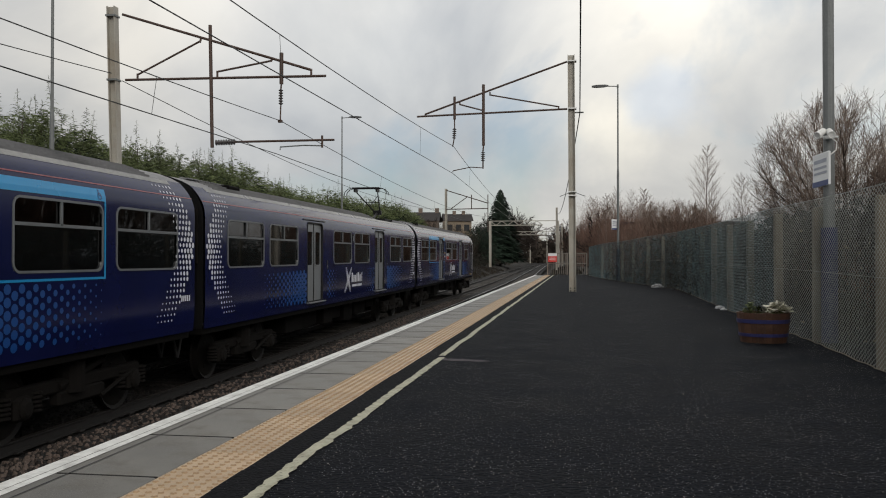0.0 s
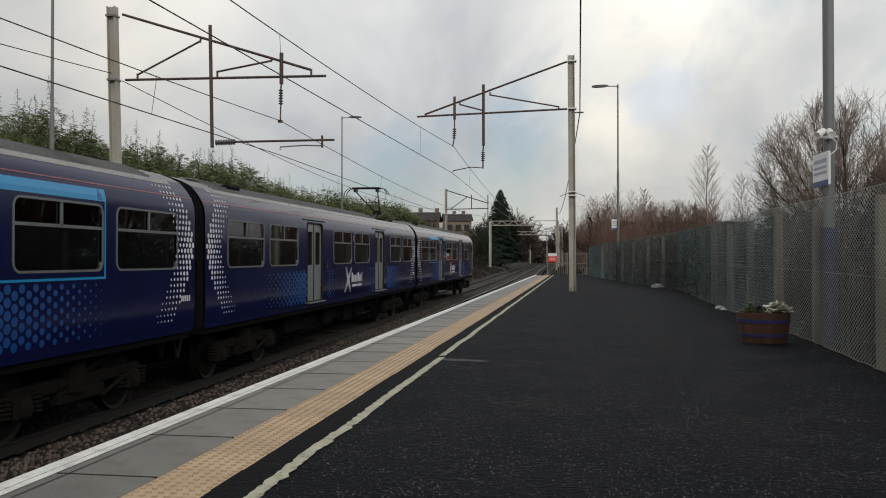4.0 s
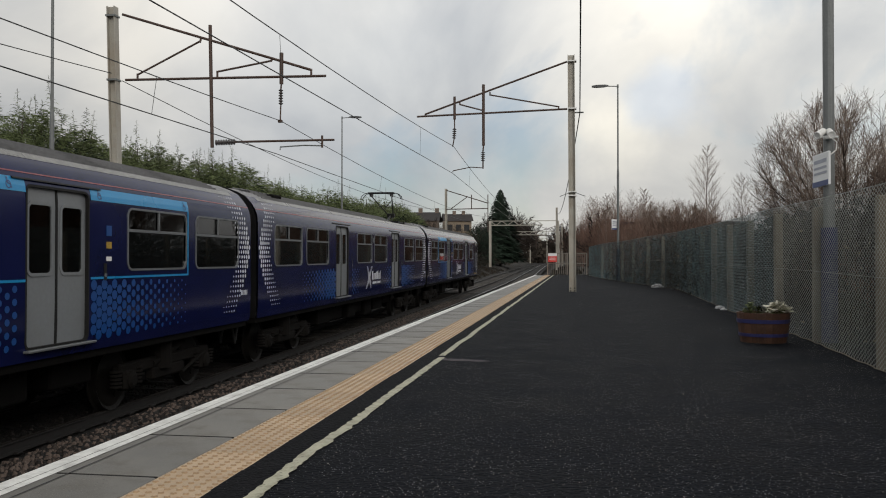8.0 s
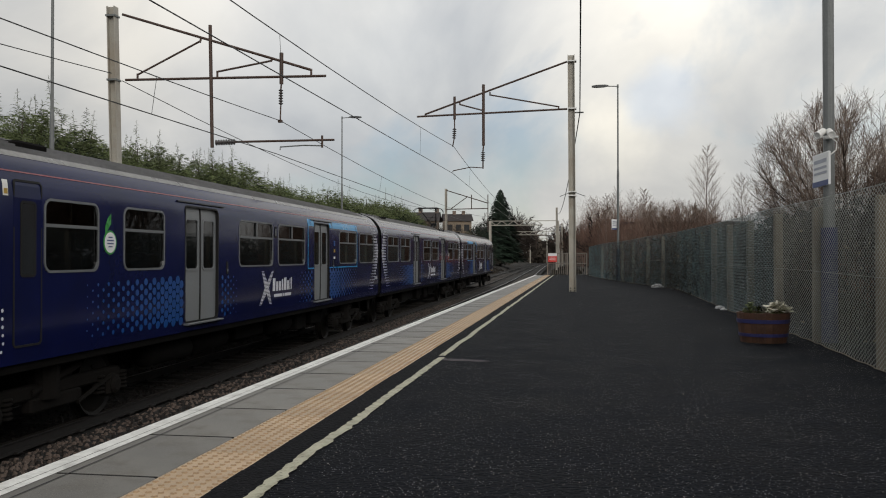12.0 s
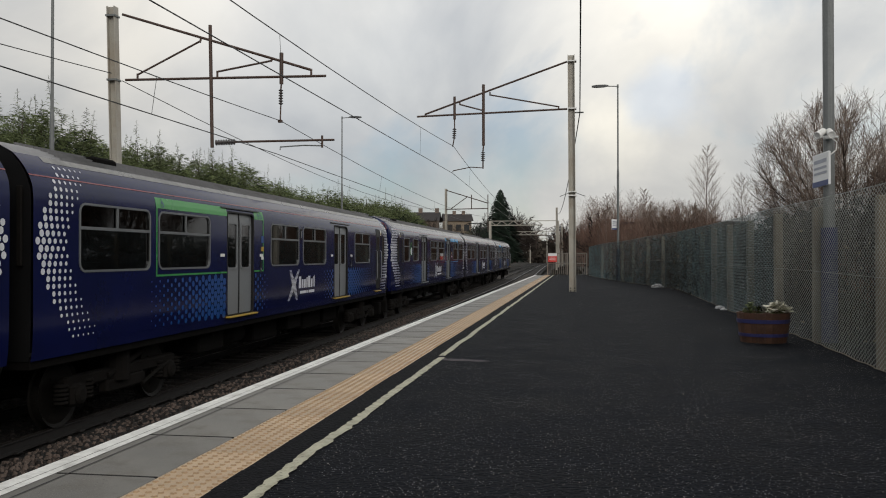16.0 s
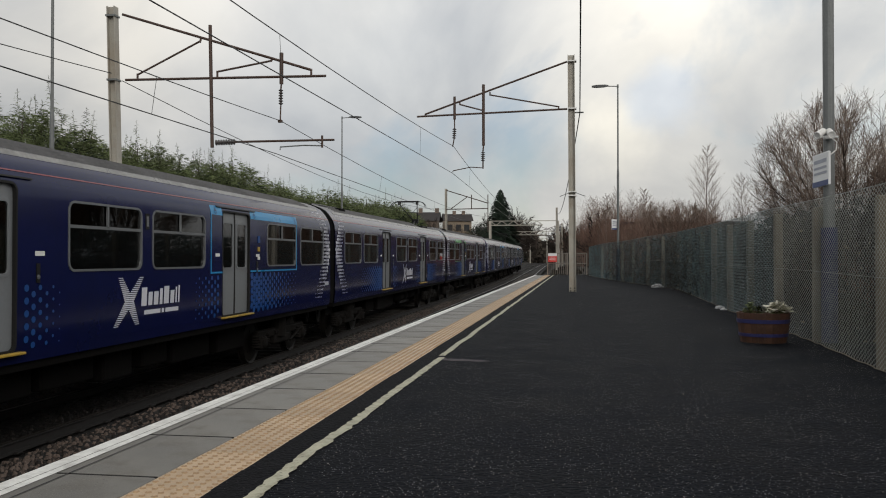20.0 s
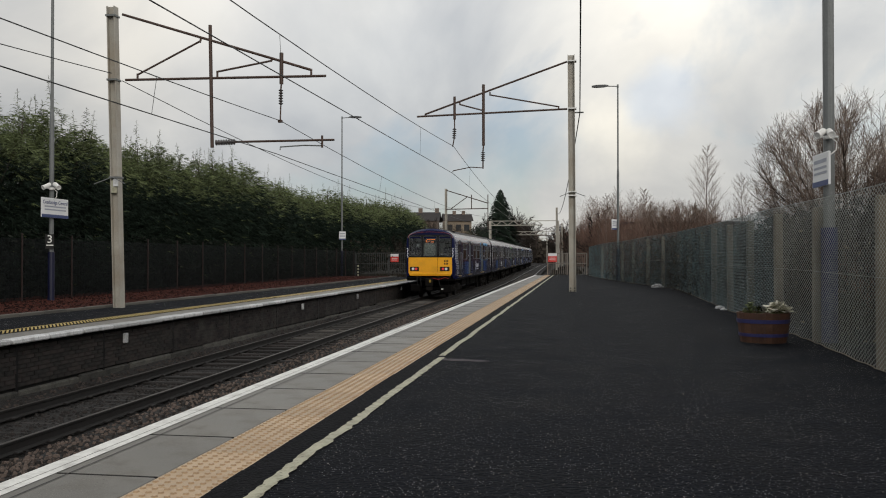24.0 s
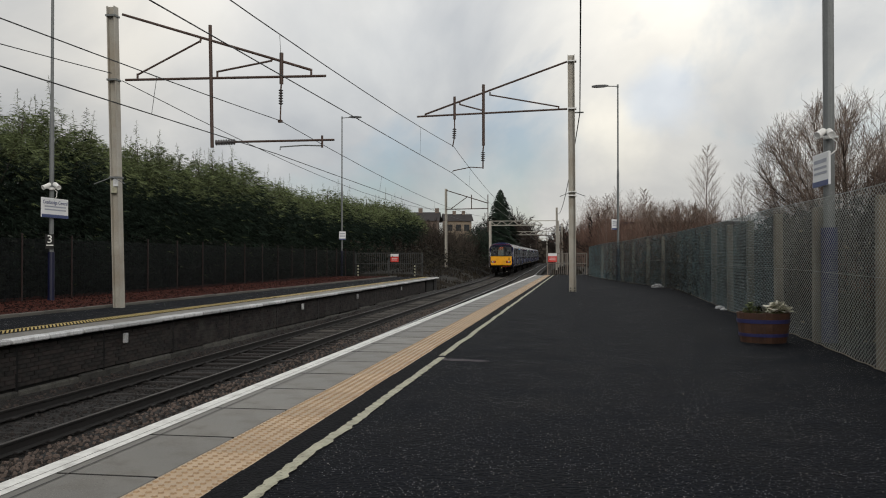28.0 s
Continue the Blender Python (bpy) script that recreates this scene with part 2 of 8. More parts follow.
M["print"] = material("pale_grey_print", (0.34, 0.36, 0.42), 0.5, bump=0)
M["grass"] = material("rough_grass", (0.011, 0.0095, 0.007), 0.95, dark=0.45, light=1.6, scale=0.6, fine=14, bump=0.8, depth=0.06, stain=(0.026, 0.019, 0.012), stain_scale=0.25, stain_amount=0.7)
M["kerb"] = material("concrete_kerb", (0.085, 0.080, 0.070), 0.8, scale=3, each=0.4)
M["mast"] = material("galvanised_mast", (0.40, 0.38, 0.335), 0.6, metal=0.15, dark=0.75, light=1.15, scale=1.6, fine=40, bump=0.08, stain=(0.26, 0.20, 0.13), stain_scale=1.1, stain_amount=0.4)
M["boom"] = material("rusty_boom_steel", (0.075, 0.048, 0.038), 0.65, metal=0.3, scale=5, bump=0.1)
M["insulator"] = material("brown_insulator", (0.055, 0.05, 0.05), 0.25, scale=8, bump=0.0)
M["wire"] = material("copper_wire", (0.035, 0.036, 0.036), 0.5, metal=0.6, bump=0)
M["pole"] = material("grey_lamp_pole", (0.16, 0.17, 0.17), 0.5, metal=0.3, scale=2, fine=40, bump=0.05)
M["pole_blue"] = material("blue_paint", (0.006, 0.010, 0.080), 0.45, scale=3, bump=0.05, stain=(0.05, 0.05, 0.07), stain_scale=5, stain_amount=0.4)
M["pole_navy"] = material("navy_paint", (0.0045, 0.006, 0.030), 0.45, scale=3, bump=0.05)
M["rail_bright"] = material("polished_rail_head", (0.32, 0.31, 0.30), 0.3, metal=1.0, bump=0)
M["buff_wall"] = material("buff_house_render", (0.24, 0.19, 0.14), 0.9, scale=0.5, fine=8, bump=0.1)
M["lamp_head"] = material("dark_lamp_head", (0.05, 0.052, 0.055), 0.5, scale=5, bump=0)
M["white_plastic"] = material("white_plastic", (0.72, 0.72, 0.70), 0.4, dark=0.9, light=1.06, scale=3, bump=0)
M["sign_white"] = material("white_sign_face", (0.72, 0.73, 0.74), 0.45, dark=0.92, light=1.06, scale=2, bump=0)
M["sign_blue"] = material("dark_blue_sign_print", (0.04, 0.06, 0.17), 0.45, scale=3, bump=0)
M["sign_red"] = material("red_sign_face", (0.62, 0.05, 0.04), 0.5, dark=0.9, light=1.1, scale=3, bump=0)
M["black"] = material("black_paint", (0.006, 0.006, 0.0065), 0.45, scale=4, bump=0.05, spec=0.25)
M["concrete_post"] = material("concrete_fence_post", (0.185, 0.160, 0.122), 0.85, dark=0.65, light=1.15, scale=2.5, fine=70, bump=0.35, depth=0.006, stain=(0.12, 0.12, 0.08), stain_scale=1.6, stain_amount=0.5, each=0.3)
M["twig_dark"] = material("dark_bare_twig", (0.024, 0.018, 0.015), 0.9, dark=0.5, light=1.5, scale=0.5, fine=6, bump=0, island=0.7, spec=0.2)
M["dry_grass"] = material("dry_winter_grass", (0.028, 0.022, 0.014), 0.9, dark=0.4, light=1.6, scale=0.4, bump=0, island=0.9, spec=0.2)
# one fence wire in three tones, darker and more teal with distance
M["chain_mid"] = material("mid_distance_coated_wire", (0.088, 0.120, 0.124), 0.4, dark=0.3, light=2.0, scale=1.2, fine=30, bump=0, spec=0.4)
M["chain_far"] = material("far_distance_coated_wire", (0.058, 0.094, 0.102), 0.5, dark=0.3, light=2.0, scale=1.2, fine=30, bump=0, spec=0.3)
# strong fine variation in all three wires paints glints along them
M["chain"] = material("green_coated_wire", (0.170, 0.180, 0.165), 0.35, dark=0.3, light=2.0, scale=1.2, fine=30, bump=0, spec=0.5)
M["dark_mesh"] = material("dark_green_mesh_wire", (0.016, 0.019, 0.021), 0.7, scale=2, bump=0, spec=0.2)
M["rust_post"] = material("rusty_red_fence_post", (0.020, 0.009, 0.008), 0.7, scale=4, bump=0.1)
M["gate"] = material("grey_painted_palisade", (0.20, 0.18, 0.16), 0.6, metal=0.2, scale=3, bump=0.1, stain=(0.12, 0.06, 0.03), stain_scale=3, stain_amount=0.5)
M["gate_dark"] = material("dark_grey_palisade", (0.042, 0.044, 0.044), 0.6, scale=3, bump=0.1)
M["oak"] = material("weathered_barrel_oak", (0.085, 0.038, 0.020), 0.6, dark=0.6, light=1.3, scale=5, fine=45, bump=0.3, depth=0.004, each=0.2)
M["hoop"] = material("blue_painted_hoop", (0.030, 0.032, 0.12), 0.5, scale=6, bump=0.1)
M["earth"] = material("potting_soil", (0.03, 0.02, 0.014), 0.95, fine=60, bump=0.8, depth=0.02)
M["dead_leaf"] = material("pale_dead_leaf", (0.13, 0.11, 0.07), 0.8, dark=0.5, light=1.6, scale=3, bump=0, island=0.8)
M["brown_wall"] = material("brown_brick_wall", (0.050, 0.030, 0.024), 0.9, dark=0.7, light=1.25, scale=0.4, fine=6, bump=0.1)
M["petal"] = material("pale_silver_leaf", (0.62, 0.60, 0.50), 0.7, dark=0.8, light=1.15, scale=9, bump=0, island=0.5)
M["herb"] = material("green_herb_leaf", (0.14, 0.17, 0.06), 0.7, scale=9, bump=0, island=0.7)
# hedge leaf colour taken darker, painting the deep shade at its foot
M["underwood"] = material("shaded_underwood_leaf", (0.0125, 0.0150, 0.0122), 0.9, dark=0.5, light=1.5, scale=0.5, fine=9, bump=0, island=0.8, spec=0.08)
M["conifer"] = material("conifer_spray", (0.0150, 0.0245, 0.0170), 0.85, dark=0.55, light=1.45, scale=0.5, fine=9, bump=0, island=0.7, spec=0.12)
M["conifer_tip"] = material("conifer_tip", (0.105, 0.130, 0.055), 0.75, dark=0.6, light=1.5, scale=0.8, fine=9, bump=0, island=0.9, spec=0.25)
M["bark"] = material("dark_bark", (0.055, 0.042, 0.032), 0.9, scale=6, fine=30, bump=0.4)
M["twig"] = material("bare_brown_twig", (0.165, 0.120, 0.094), 0.85, dark=0.6, light=1.4, scale=1.0, fine=8, bump=0, island=0.6)
M["twig_red"] = material("bare_reddish_twig", (0.128, 0.074, 0.055), 0.85, dark=0.6, light=1.4, scale=1.0, fine=8, bump=0, island=0.6)
M["birch"] = material("pale_birch_bark", (0.24, 0.20, 0.18), 0.8, dark=0.6, light=1.2, scale=5, bump=0.1)
M["spruce"] = material("blue_green_spruce", (0.018, 0.030, 0.020), 0.8, dark=0.5, light=1.6, scale=0.4, bump=0, island=0.8, spec=0.2)
M["woods"] = material("distant_bare_wood", (0.050, 0.041, 0.033), 0.9, dark=0.5, light=1.6, scale=0.2, bump=0, island=0.8, spec=0.2)
M["shrub"] = material("winter_shrub_leaf", (0.015, 0.0132, 0.0095), 0.85, dark=0.45, light=1.7, scale=0.4, bump=0, island=0.9, spec=0.2)
M["ivy"] = material("bramble_leaf", (0.016, 0.0155, 0.011), 0.8, dark=0.4, light=1.8, scale=0.8, bump=0, island=1.0)
M["render_wall"] = material("brown_house_render", (0.17, 0.13, 0.105), 0.9, scale=0.5, fine=8, bump=0.1)
M["roof_tile"] = material("dark_roof_tile", (0.026, 0.022, 0.022), 0.85, scale=0.6, fine=6, bump=0.2)
M["window_dark"] = material("dark_window_glass", (0.02, 0.022, 0.025), 0.08, bump=0)
# bluish specular tint paints the grey sky's reflection blue on the bodysides
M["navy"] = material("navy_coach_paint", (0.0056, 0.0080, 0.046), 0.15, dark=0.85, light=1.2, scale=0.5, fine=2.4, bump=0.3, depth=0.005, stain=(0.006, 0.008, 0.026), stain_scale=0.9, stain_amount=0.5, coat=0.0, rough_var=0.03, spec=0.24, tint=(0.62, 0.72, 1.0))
M["roof_grey"] = material("grimy_grey_roof", (0.15, 0.15, 0.155), 0.45, metal=0.1, dark=0.7, light=1.3, scale=0.8, fine=14, bump=0.1, depth=0.004, stain=(0.05, 0.05, 0.048), stain_scale=0.9, stain_amount=0.7)
M["roof_pale"] = material("pale_grimy_cantrail", (0.21, 0.208, 0.20), 0.30, metal=0.1, dark=0.4, light=1.25, scale=1.2, fine=16, bump=0.05, stain=(0.07, 0.07, 0.07), stain_scale=1.6, stain_amount=0.8)
M["light_blue"] = material("light_blue_vinyl", (0.008, 0.235, 0.50), 0.3, dark=0.9, light=1.1, scale=1, bump=0)
M["green_vinyl"] = material("green_vinyl", (0.04, 0.26, 0.055), 0.3, dark=0.9, light=1.1, scale=1, bump=0)
M["dot_blue"] = material("mid_blue_vinyl_dot", (0.004, 0.052, 0.21), 0.35, dark=0.9, light=1.1, scale=1, bump=0)
M["dot_white"] = material("silver_white_vinyl_dot", (0.60, 0.61, 0.66), 0.4, dark=0.9, light=1.1, scale=1, bump=0)
M["coral"] = material("coral_line_paint", (0.24, 0.050, 0.056), 0.35, scale=1, bump=0)
M["door_grey"] = material("pale_grey_door_paint", (0.172, 0.184, 0.196), 0.38, dark=0.88, light=1.08, scale=0.9, fine=20, bump=0.02, stain=(0.16, 0.16, 0.16), stain_scale=1.5, stain_amount=0.4)
M["alu"] = material("window_frame_aluminium", (0.185, 0.195, 0.205), 0.4, metal=0.5, dark=0.85, light=1.1, scale=4, bump=0)
M["rubber"] = material("black_rubber", (0.012, 0.012, 0.012), 0.7, scale=4, bump=0.1, spec=0.2)
# underframe and bogie near-black: the shadow beneath the train, put into their colour
M["under"] = material("shade_dark_underframe", (0.0042, 0.0038, 0.0036), 0.9, dark=0.6, light=1.5, scale=3, fine=30, bump=0.3, spec=0.08)
M["bogie"] = material("shade_dark_bogie_iron", (0.0065, 0.0056, 0.005), 0.85, dark=0.5, light=1.6, scale=3, fine=30, bump=0.3, spec=0.12)
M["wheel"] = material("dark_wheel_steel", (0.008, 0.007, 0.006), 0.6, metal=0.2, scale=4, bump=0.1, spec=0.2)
M["yellow_end"] = material("yellow_cab_paint", (0.90, 0.415, 0.014), 0.32, dark=0.9, light=1.06, scale=1, fine=20, bump=0.02, stain=(0.4, 0.2, 0.02), stain_scale=1.6, stain_amount=0.3)
M["step_yellow"] = material("yellow_step_edge", (0.42, 0.27, 0.03), 0.5, stain=(0.08, 0.06, 0.03), stain_scale=6)
M["red_hose"] = material("red_cable", (0.35, 0.02, 0.02), 0.5, bump=0)
M["interior"] = material("dim_interior_panel", (0.022, 0.022, 0.024), 0.8, scale=2, bump=0)
M["seat_cloth"] = material("dark_seat_cloth", (0.02, 0.02, 0.04), 0.95, scale=8, bump=0)
M["pane"] = glass("tinted_pane", (0.045, 0.044, 0.042))
M["pane_clear"] = glass("cab_pane", (0.72, 0.76, 0.75))
M["cab_lining"] = material("cab_lining", (0.13, 0.145, 0.135), 0.8, scale=2, bump=0)
M["blind"] = material("grey_gangway_blind", (0.085, 0.098, 0.09), 0.8, scale=2, fine=30, bump=0.1)
M["headlamp"] = glowing("headlamp_lens", (1.0, 0.95, 0.88), 0.25)
M["tail_lamp"] = glowing("tail_lamp_lens", (1.0, 0.06, 0.06), 0.35)
M["led"] = glowing("orange_led", (1.0, 0.22, 0.02), 1.5)

# ---- building helpers ----


class Shape:
    """Collects points and faces for one mesh."""

    def __init__(self):
        self.v, self.f = [], []

    def face(self, pts):
        k = len(self.v)
        self.v.extend([tuple(p) for p in pts])
        self.f.append(tuple(range(k, k + len(pts))))
        return self

    def box(self, x0, x1, y0, y1, z0, z1, bevel=0.0):
        b = min(bevel, (x1 - x0) * 0.45, (y1 - y0) * 0.45, (z1 - z0) * 0.45)
        k = len(self.v)
        if b <= 0:
            for z in (z0, z1):
                self.v += [(x0, y0, z), (x1, y0, z), (x1, y1, z), (x0, y1, z)]
            self.f += [tuple(k + i for i in q) for q in ((3, 2, 1, 0), (4, 5, 6, 7), (0, 1, 5, 4), (1, 2, 6, 5), (2, 3, 7, 6), (3, 0, 4, 7))]
            return self
        rings = ((z0, b), (z0 + b, 0), (z1 - b, 0), (z1, b))
        for z, i in rings:
            c = b + i
            self.v += [(x0 + c, y0 + i, z), (x1 - c, y0 + i, z), (x1 - i, y0 + c, z), (x1 - i, y1 - c, z),
                       (x1 - c, y1 - i, z), (x0 + c, y1 - i, z), (x0 + i, y1 - c, z), (x0 + i, y0 + c, z)]
        self.f.append(tuple(k + i for i in range(7, -1, -1)))
        for r in range(3):
            for i in range(8):
                j = (i + 1) % 8
                self.f.append((k + r * 8 + i, k + r * 8 + j, k + r * 8 + 8 + j, k + r * 8 + 8 + i))
        self.f.append(tuple(k + 24 + i for i in range(8)))
        return self

    def tube(self, p0, p1, r0, r1=None, n=8, caps=True):
        r1 = r0 if r1 is None else r1
        p0, p1 = Vector(p0), Vector(p1)
        d = (p1 - p0).normalized()
        u = d.orthogonal().normalized()
        w = d.cross(u)
        k = len(self.v)
        for p, r in ((p0, r0), (p1, r1)):
            for i in range(n):
                a = 2 * math.pi * i / n
                self.v.append(tuple(p + (u * math.cos(a) + w * math.sin(a)) * r))
        for i in range(n):
            j = (i + 1) % n
            self.f.append((k + i, k + j, k + n + j, k + n + i))
        if caps:
            self.f.append(tuple(k + i for i in range(n - 1, -1, -1)))
            self.f.append(tuple(k + n + i for i in range(n)))
        return self

    def path(self, pts, r, n=6):
        pts = [Vector(p) for p in pts]
        k, last = len(self.v), len(pts) - 1
        u = None
        for i, p in enumerate(pts):
            d = (pts[min(i + 1, last)] - pts[max(i - 1, 0)]).normalized()
            u = d.orthogonal().normalized() if u is None else (u - d * u.dot(d)).normalized()
            w = d.cross(u)
            for j in range(n):
                a = 2 * math.pi * j / n
                self.v.append(tuple(p + (u * math.cos(a) + w * math.sin(a)) * r))
        for i in range(last):
            for j in range(n):
                j2 = (j + 1) % n
                self.f.append((k + i * n + j, k + i * n + j2, k + (i + 1) * n + j2, k + (i + 1) * n + j))
        self.f += [tuple(k + j for j in range(n - 1, -1, -1)), tuple(k + last * n + j for j in range(n))]
        return self

    def lathe(self, centre, axis, rows, n=16):
        """rows: (distance along the axis, radius)."""
        c, d = Vector(centre), Vector(axis).normalized()
        u = d.orthogonal().normalized()
        w = d.cross(u)
        k = len(self.v)
        for s, r in rows:
            for i in range(n):
                a = 2 * math.pi * i / n
                self.v.append(tuple(c + d * s + (u * math.cos(a) + w * math.sin(a)) * max(r, 1e-4)))
        for j in range(len(rows) - 1):
            for i in range(n):
                i2 = (i + 1) % n
                self.f.append((k + j * n + i, k + j * n + i2, k + (j + 1) * n + i2, k + (j + 1) * n + i))
        self.f.append(tuple(k + i for i in range(n - 1, -1, -1)))
        self.f.append(tuple(k + (len(rows) - 1) * n + i for i in range(n)))
        return self

    def mesh(self, name):
        me = bpy.data.meshes.new(name)
        me.from_pydata(self.v, [], self.f)
        me.update()
        return me


def part(name, shape, mat, parent=None, label="", smooth=False):
    """One mesh object out of a Shape, under a thing or a part."""
    me = shape.mesh(name) if isinstance(shape, Shape) else shape
    if not me.materials:
        me.materials.append(M[mat])
    if smooth:
        me.polygons.foreach_set("use_smooth", [True] * len(me.polygons))
    ob = new(name, me)
    ob.parent = parent
    if label:
        ob["label"] = label
    return ob


def thing(name, label, category, m=None, group="", kind=""):
    ob = new(name)
    ob.empty_display_size = 0.2
    if m is not None:
        ob.matrix_world = m
    return tagged(ob, label, category, group, kind)


def lerp(a, b, t):
    return a + (b - a) * t


def bend(y):
    """How far the tracks have swung to the left of the straight at y."""
    ys = (0, 20, 32, 42, 57, 70, 85, 105, 140, 200, 300, 500, 900)
    xs = (0, 0, -0.05, -0.10, -0.17, -0.22, -0.08, 0.25, 0.71, 1.44, 2.4, 0.0, -20.0)
    return float(np.interp(y, ys, xs))


def rise(y):
    """The line climbs gently past the platforms."""
    return 0.0044 * max(0.0, y - 15)


FAR_X, NEAR_X = -7.61, -4.75     # track centres
RAIL_Z = -0.93                   # top of rail below the platforms
EDGE_NEAR, EDGE_FAR = -3.33, -9.08
PLAT_END_NEAR, PLAT_END_FAR = 71.5, 62.0


def edge_near(y):
    return EDGE_NEAR + 0.0062 * (y - 4)


def edge_far(y):
    return EDGE_FAR - max(0.0, y - 30) * 0.012


# ---- ground ----
def ground_z(x, y):
    """Platform level at both sides, sunk between, banks beyond the platforms' ends."""
    bed = -1.16
    left, right = FAR_X - bend(y) - 2.2, NEAR_X - bend(y) + 2.0
    if y < PLAT_END_FAR:
        left = EDGE_FAR - 0.8
    if y < PLAT_END_NEAR:
        right = EDGE_NEAR + 0.9
    if left <= x <= right:
        return bed
    d = left - x if x < left else x - right
    slope = 20 if (x < left and y < PLAT_END_FAR) or (x > right and y < PLAT_END_NEAR) else 0.28
    top = -0.06 if y < 75 else -0.06 + min((y - 75) * 0.02, 1.0) * (1 if x < left else 0.4)
    return min(bed + d * slope, top) + (rise(y) if y > PLAT_END_NEAR else 0.0)


def build_ground():
    xs = [-2500, -900, -300, -120, -60, -40, -28, -20, -17, -15, -13.6, -12, -10.6, -9.9, -9.88, -9.2, -8, -6, -4.5, -3, -2.42, -2.38, -1.5, 0, 2, 3.4, 4.2, 6, 9, 14, 22, 35, 60, 120, 300, 900, 2500]
    ys = [-300, -80, -30] + list(range(-10, 62, 6)) + [62.0, 62.2, 66, 71.5, 71.7, 76, 82, 90, 100, 112, 126, 142, 160, 185, 215, 260, 330, 450, 700, 1200, 2500]
    s = Shape()
    for y in ys:
        for x in xs:
            h = ground_z(x, y)
            if abs(x) > 12 and h > -0.5:
                h += noise.noise((x * 0.11, y * 0.11, 0.0)) * 0.25 - 0.1
            s.v.append((x, y, h))
    w = len(xs)
    for j in range(len(ys) - 1):
        for i in range(w - 1):
            s.f.append((j * w + i, j * w + i + 1, (j + 1) * w + i + 1, (j + 1) * w + i))
    return tagged(part("ground", s, "grass"), "rough winter grass and scrub beside the railway", "ground", kind="structure")


def ribbon(centre, offsets, z, ys, climbs=False):
    """A strip along the line: offsets are (left, right) about centre(y); one that climbs follows the tracks."""
    s = Shape()
    for y in ys:
        c = centre(y)
        h = z + (rise(y) if climbs else 0.0)
        s.v += [(c + offsets[0], y, h), (c + offsets[1], y, h)]
    for j in range(len(ys) - 1):
        s.f.append((2 * j, 2 * j + 1, 2 * j + 3, 2 * j + 2))
    return s


YS_LINE = list(np.arange(-30, 110, 4.0)) + [110, 120, 130, 140, 155, 170, 185, 200, 230, 260, 300, 350, 400, 500, 600, 700]


def sweep(profile, centre, ys, climbs=False):
    """A closed profile of (x, z) carried along centre(y)."""
    s, n = Shape(), len(profile)
    for y in ys:
        c = centre(y)
        h = rise(y) if climbs else 0.0
        s.v += [(c + px, y, pz + h) for px, pz in profile]
    for j in range(len(ys) - 1):
        for i in range(n):
            k = (i + 1) % n
            s.f.append((j * n + i, j * n + k, (j + 1) * n + k, (j + 1) * n + i))
    s.f.append(tuple(range(n - 1, -1, -1)))
    s.f.append(tuple((len(ys) - 1) * n + i for i in range(n)))
    return s


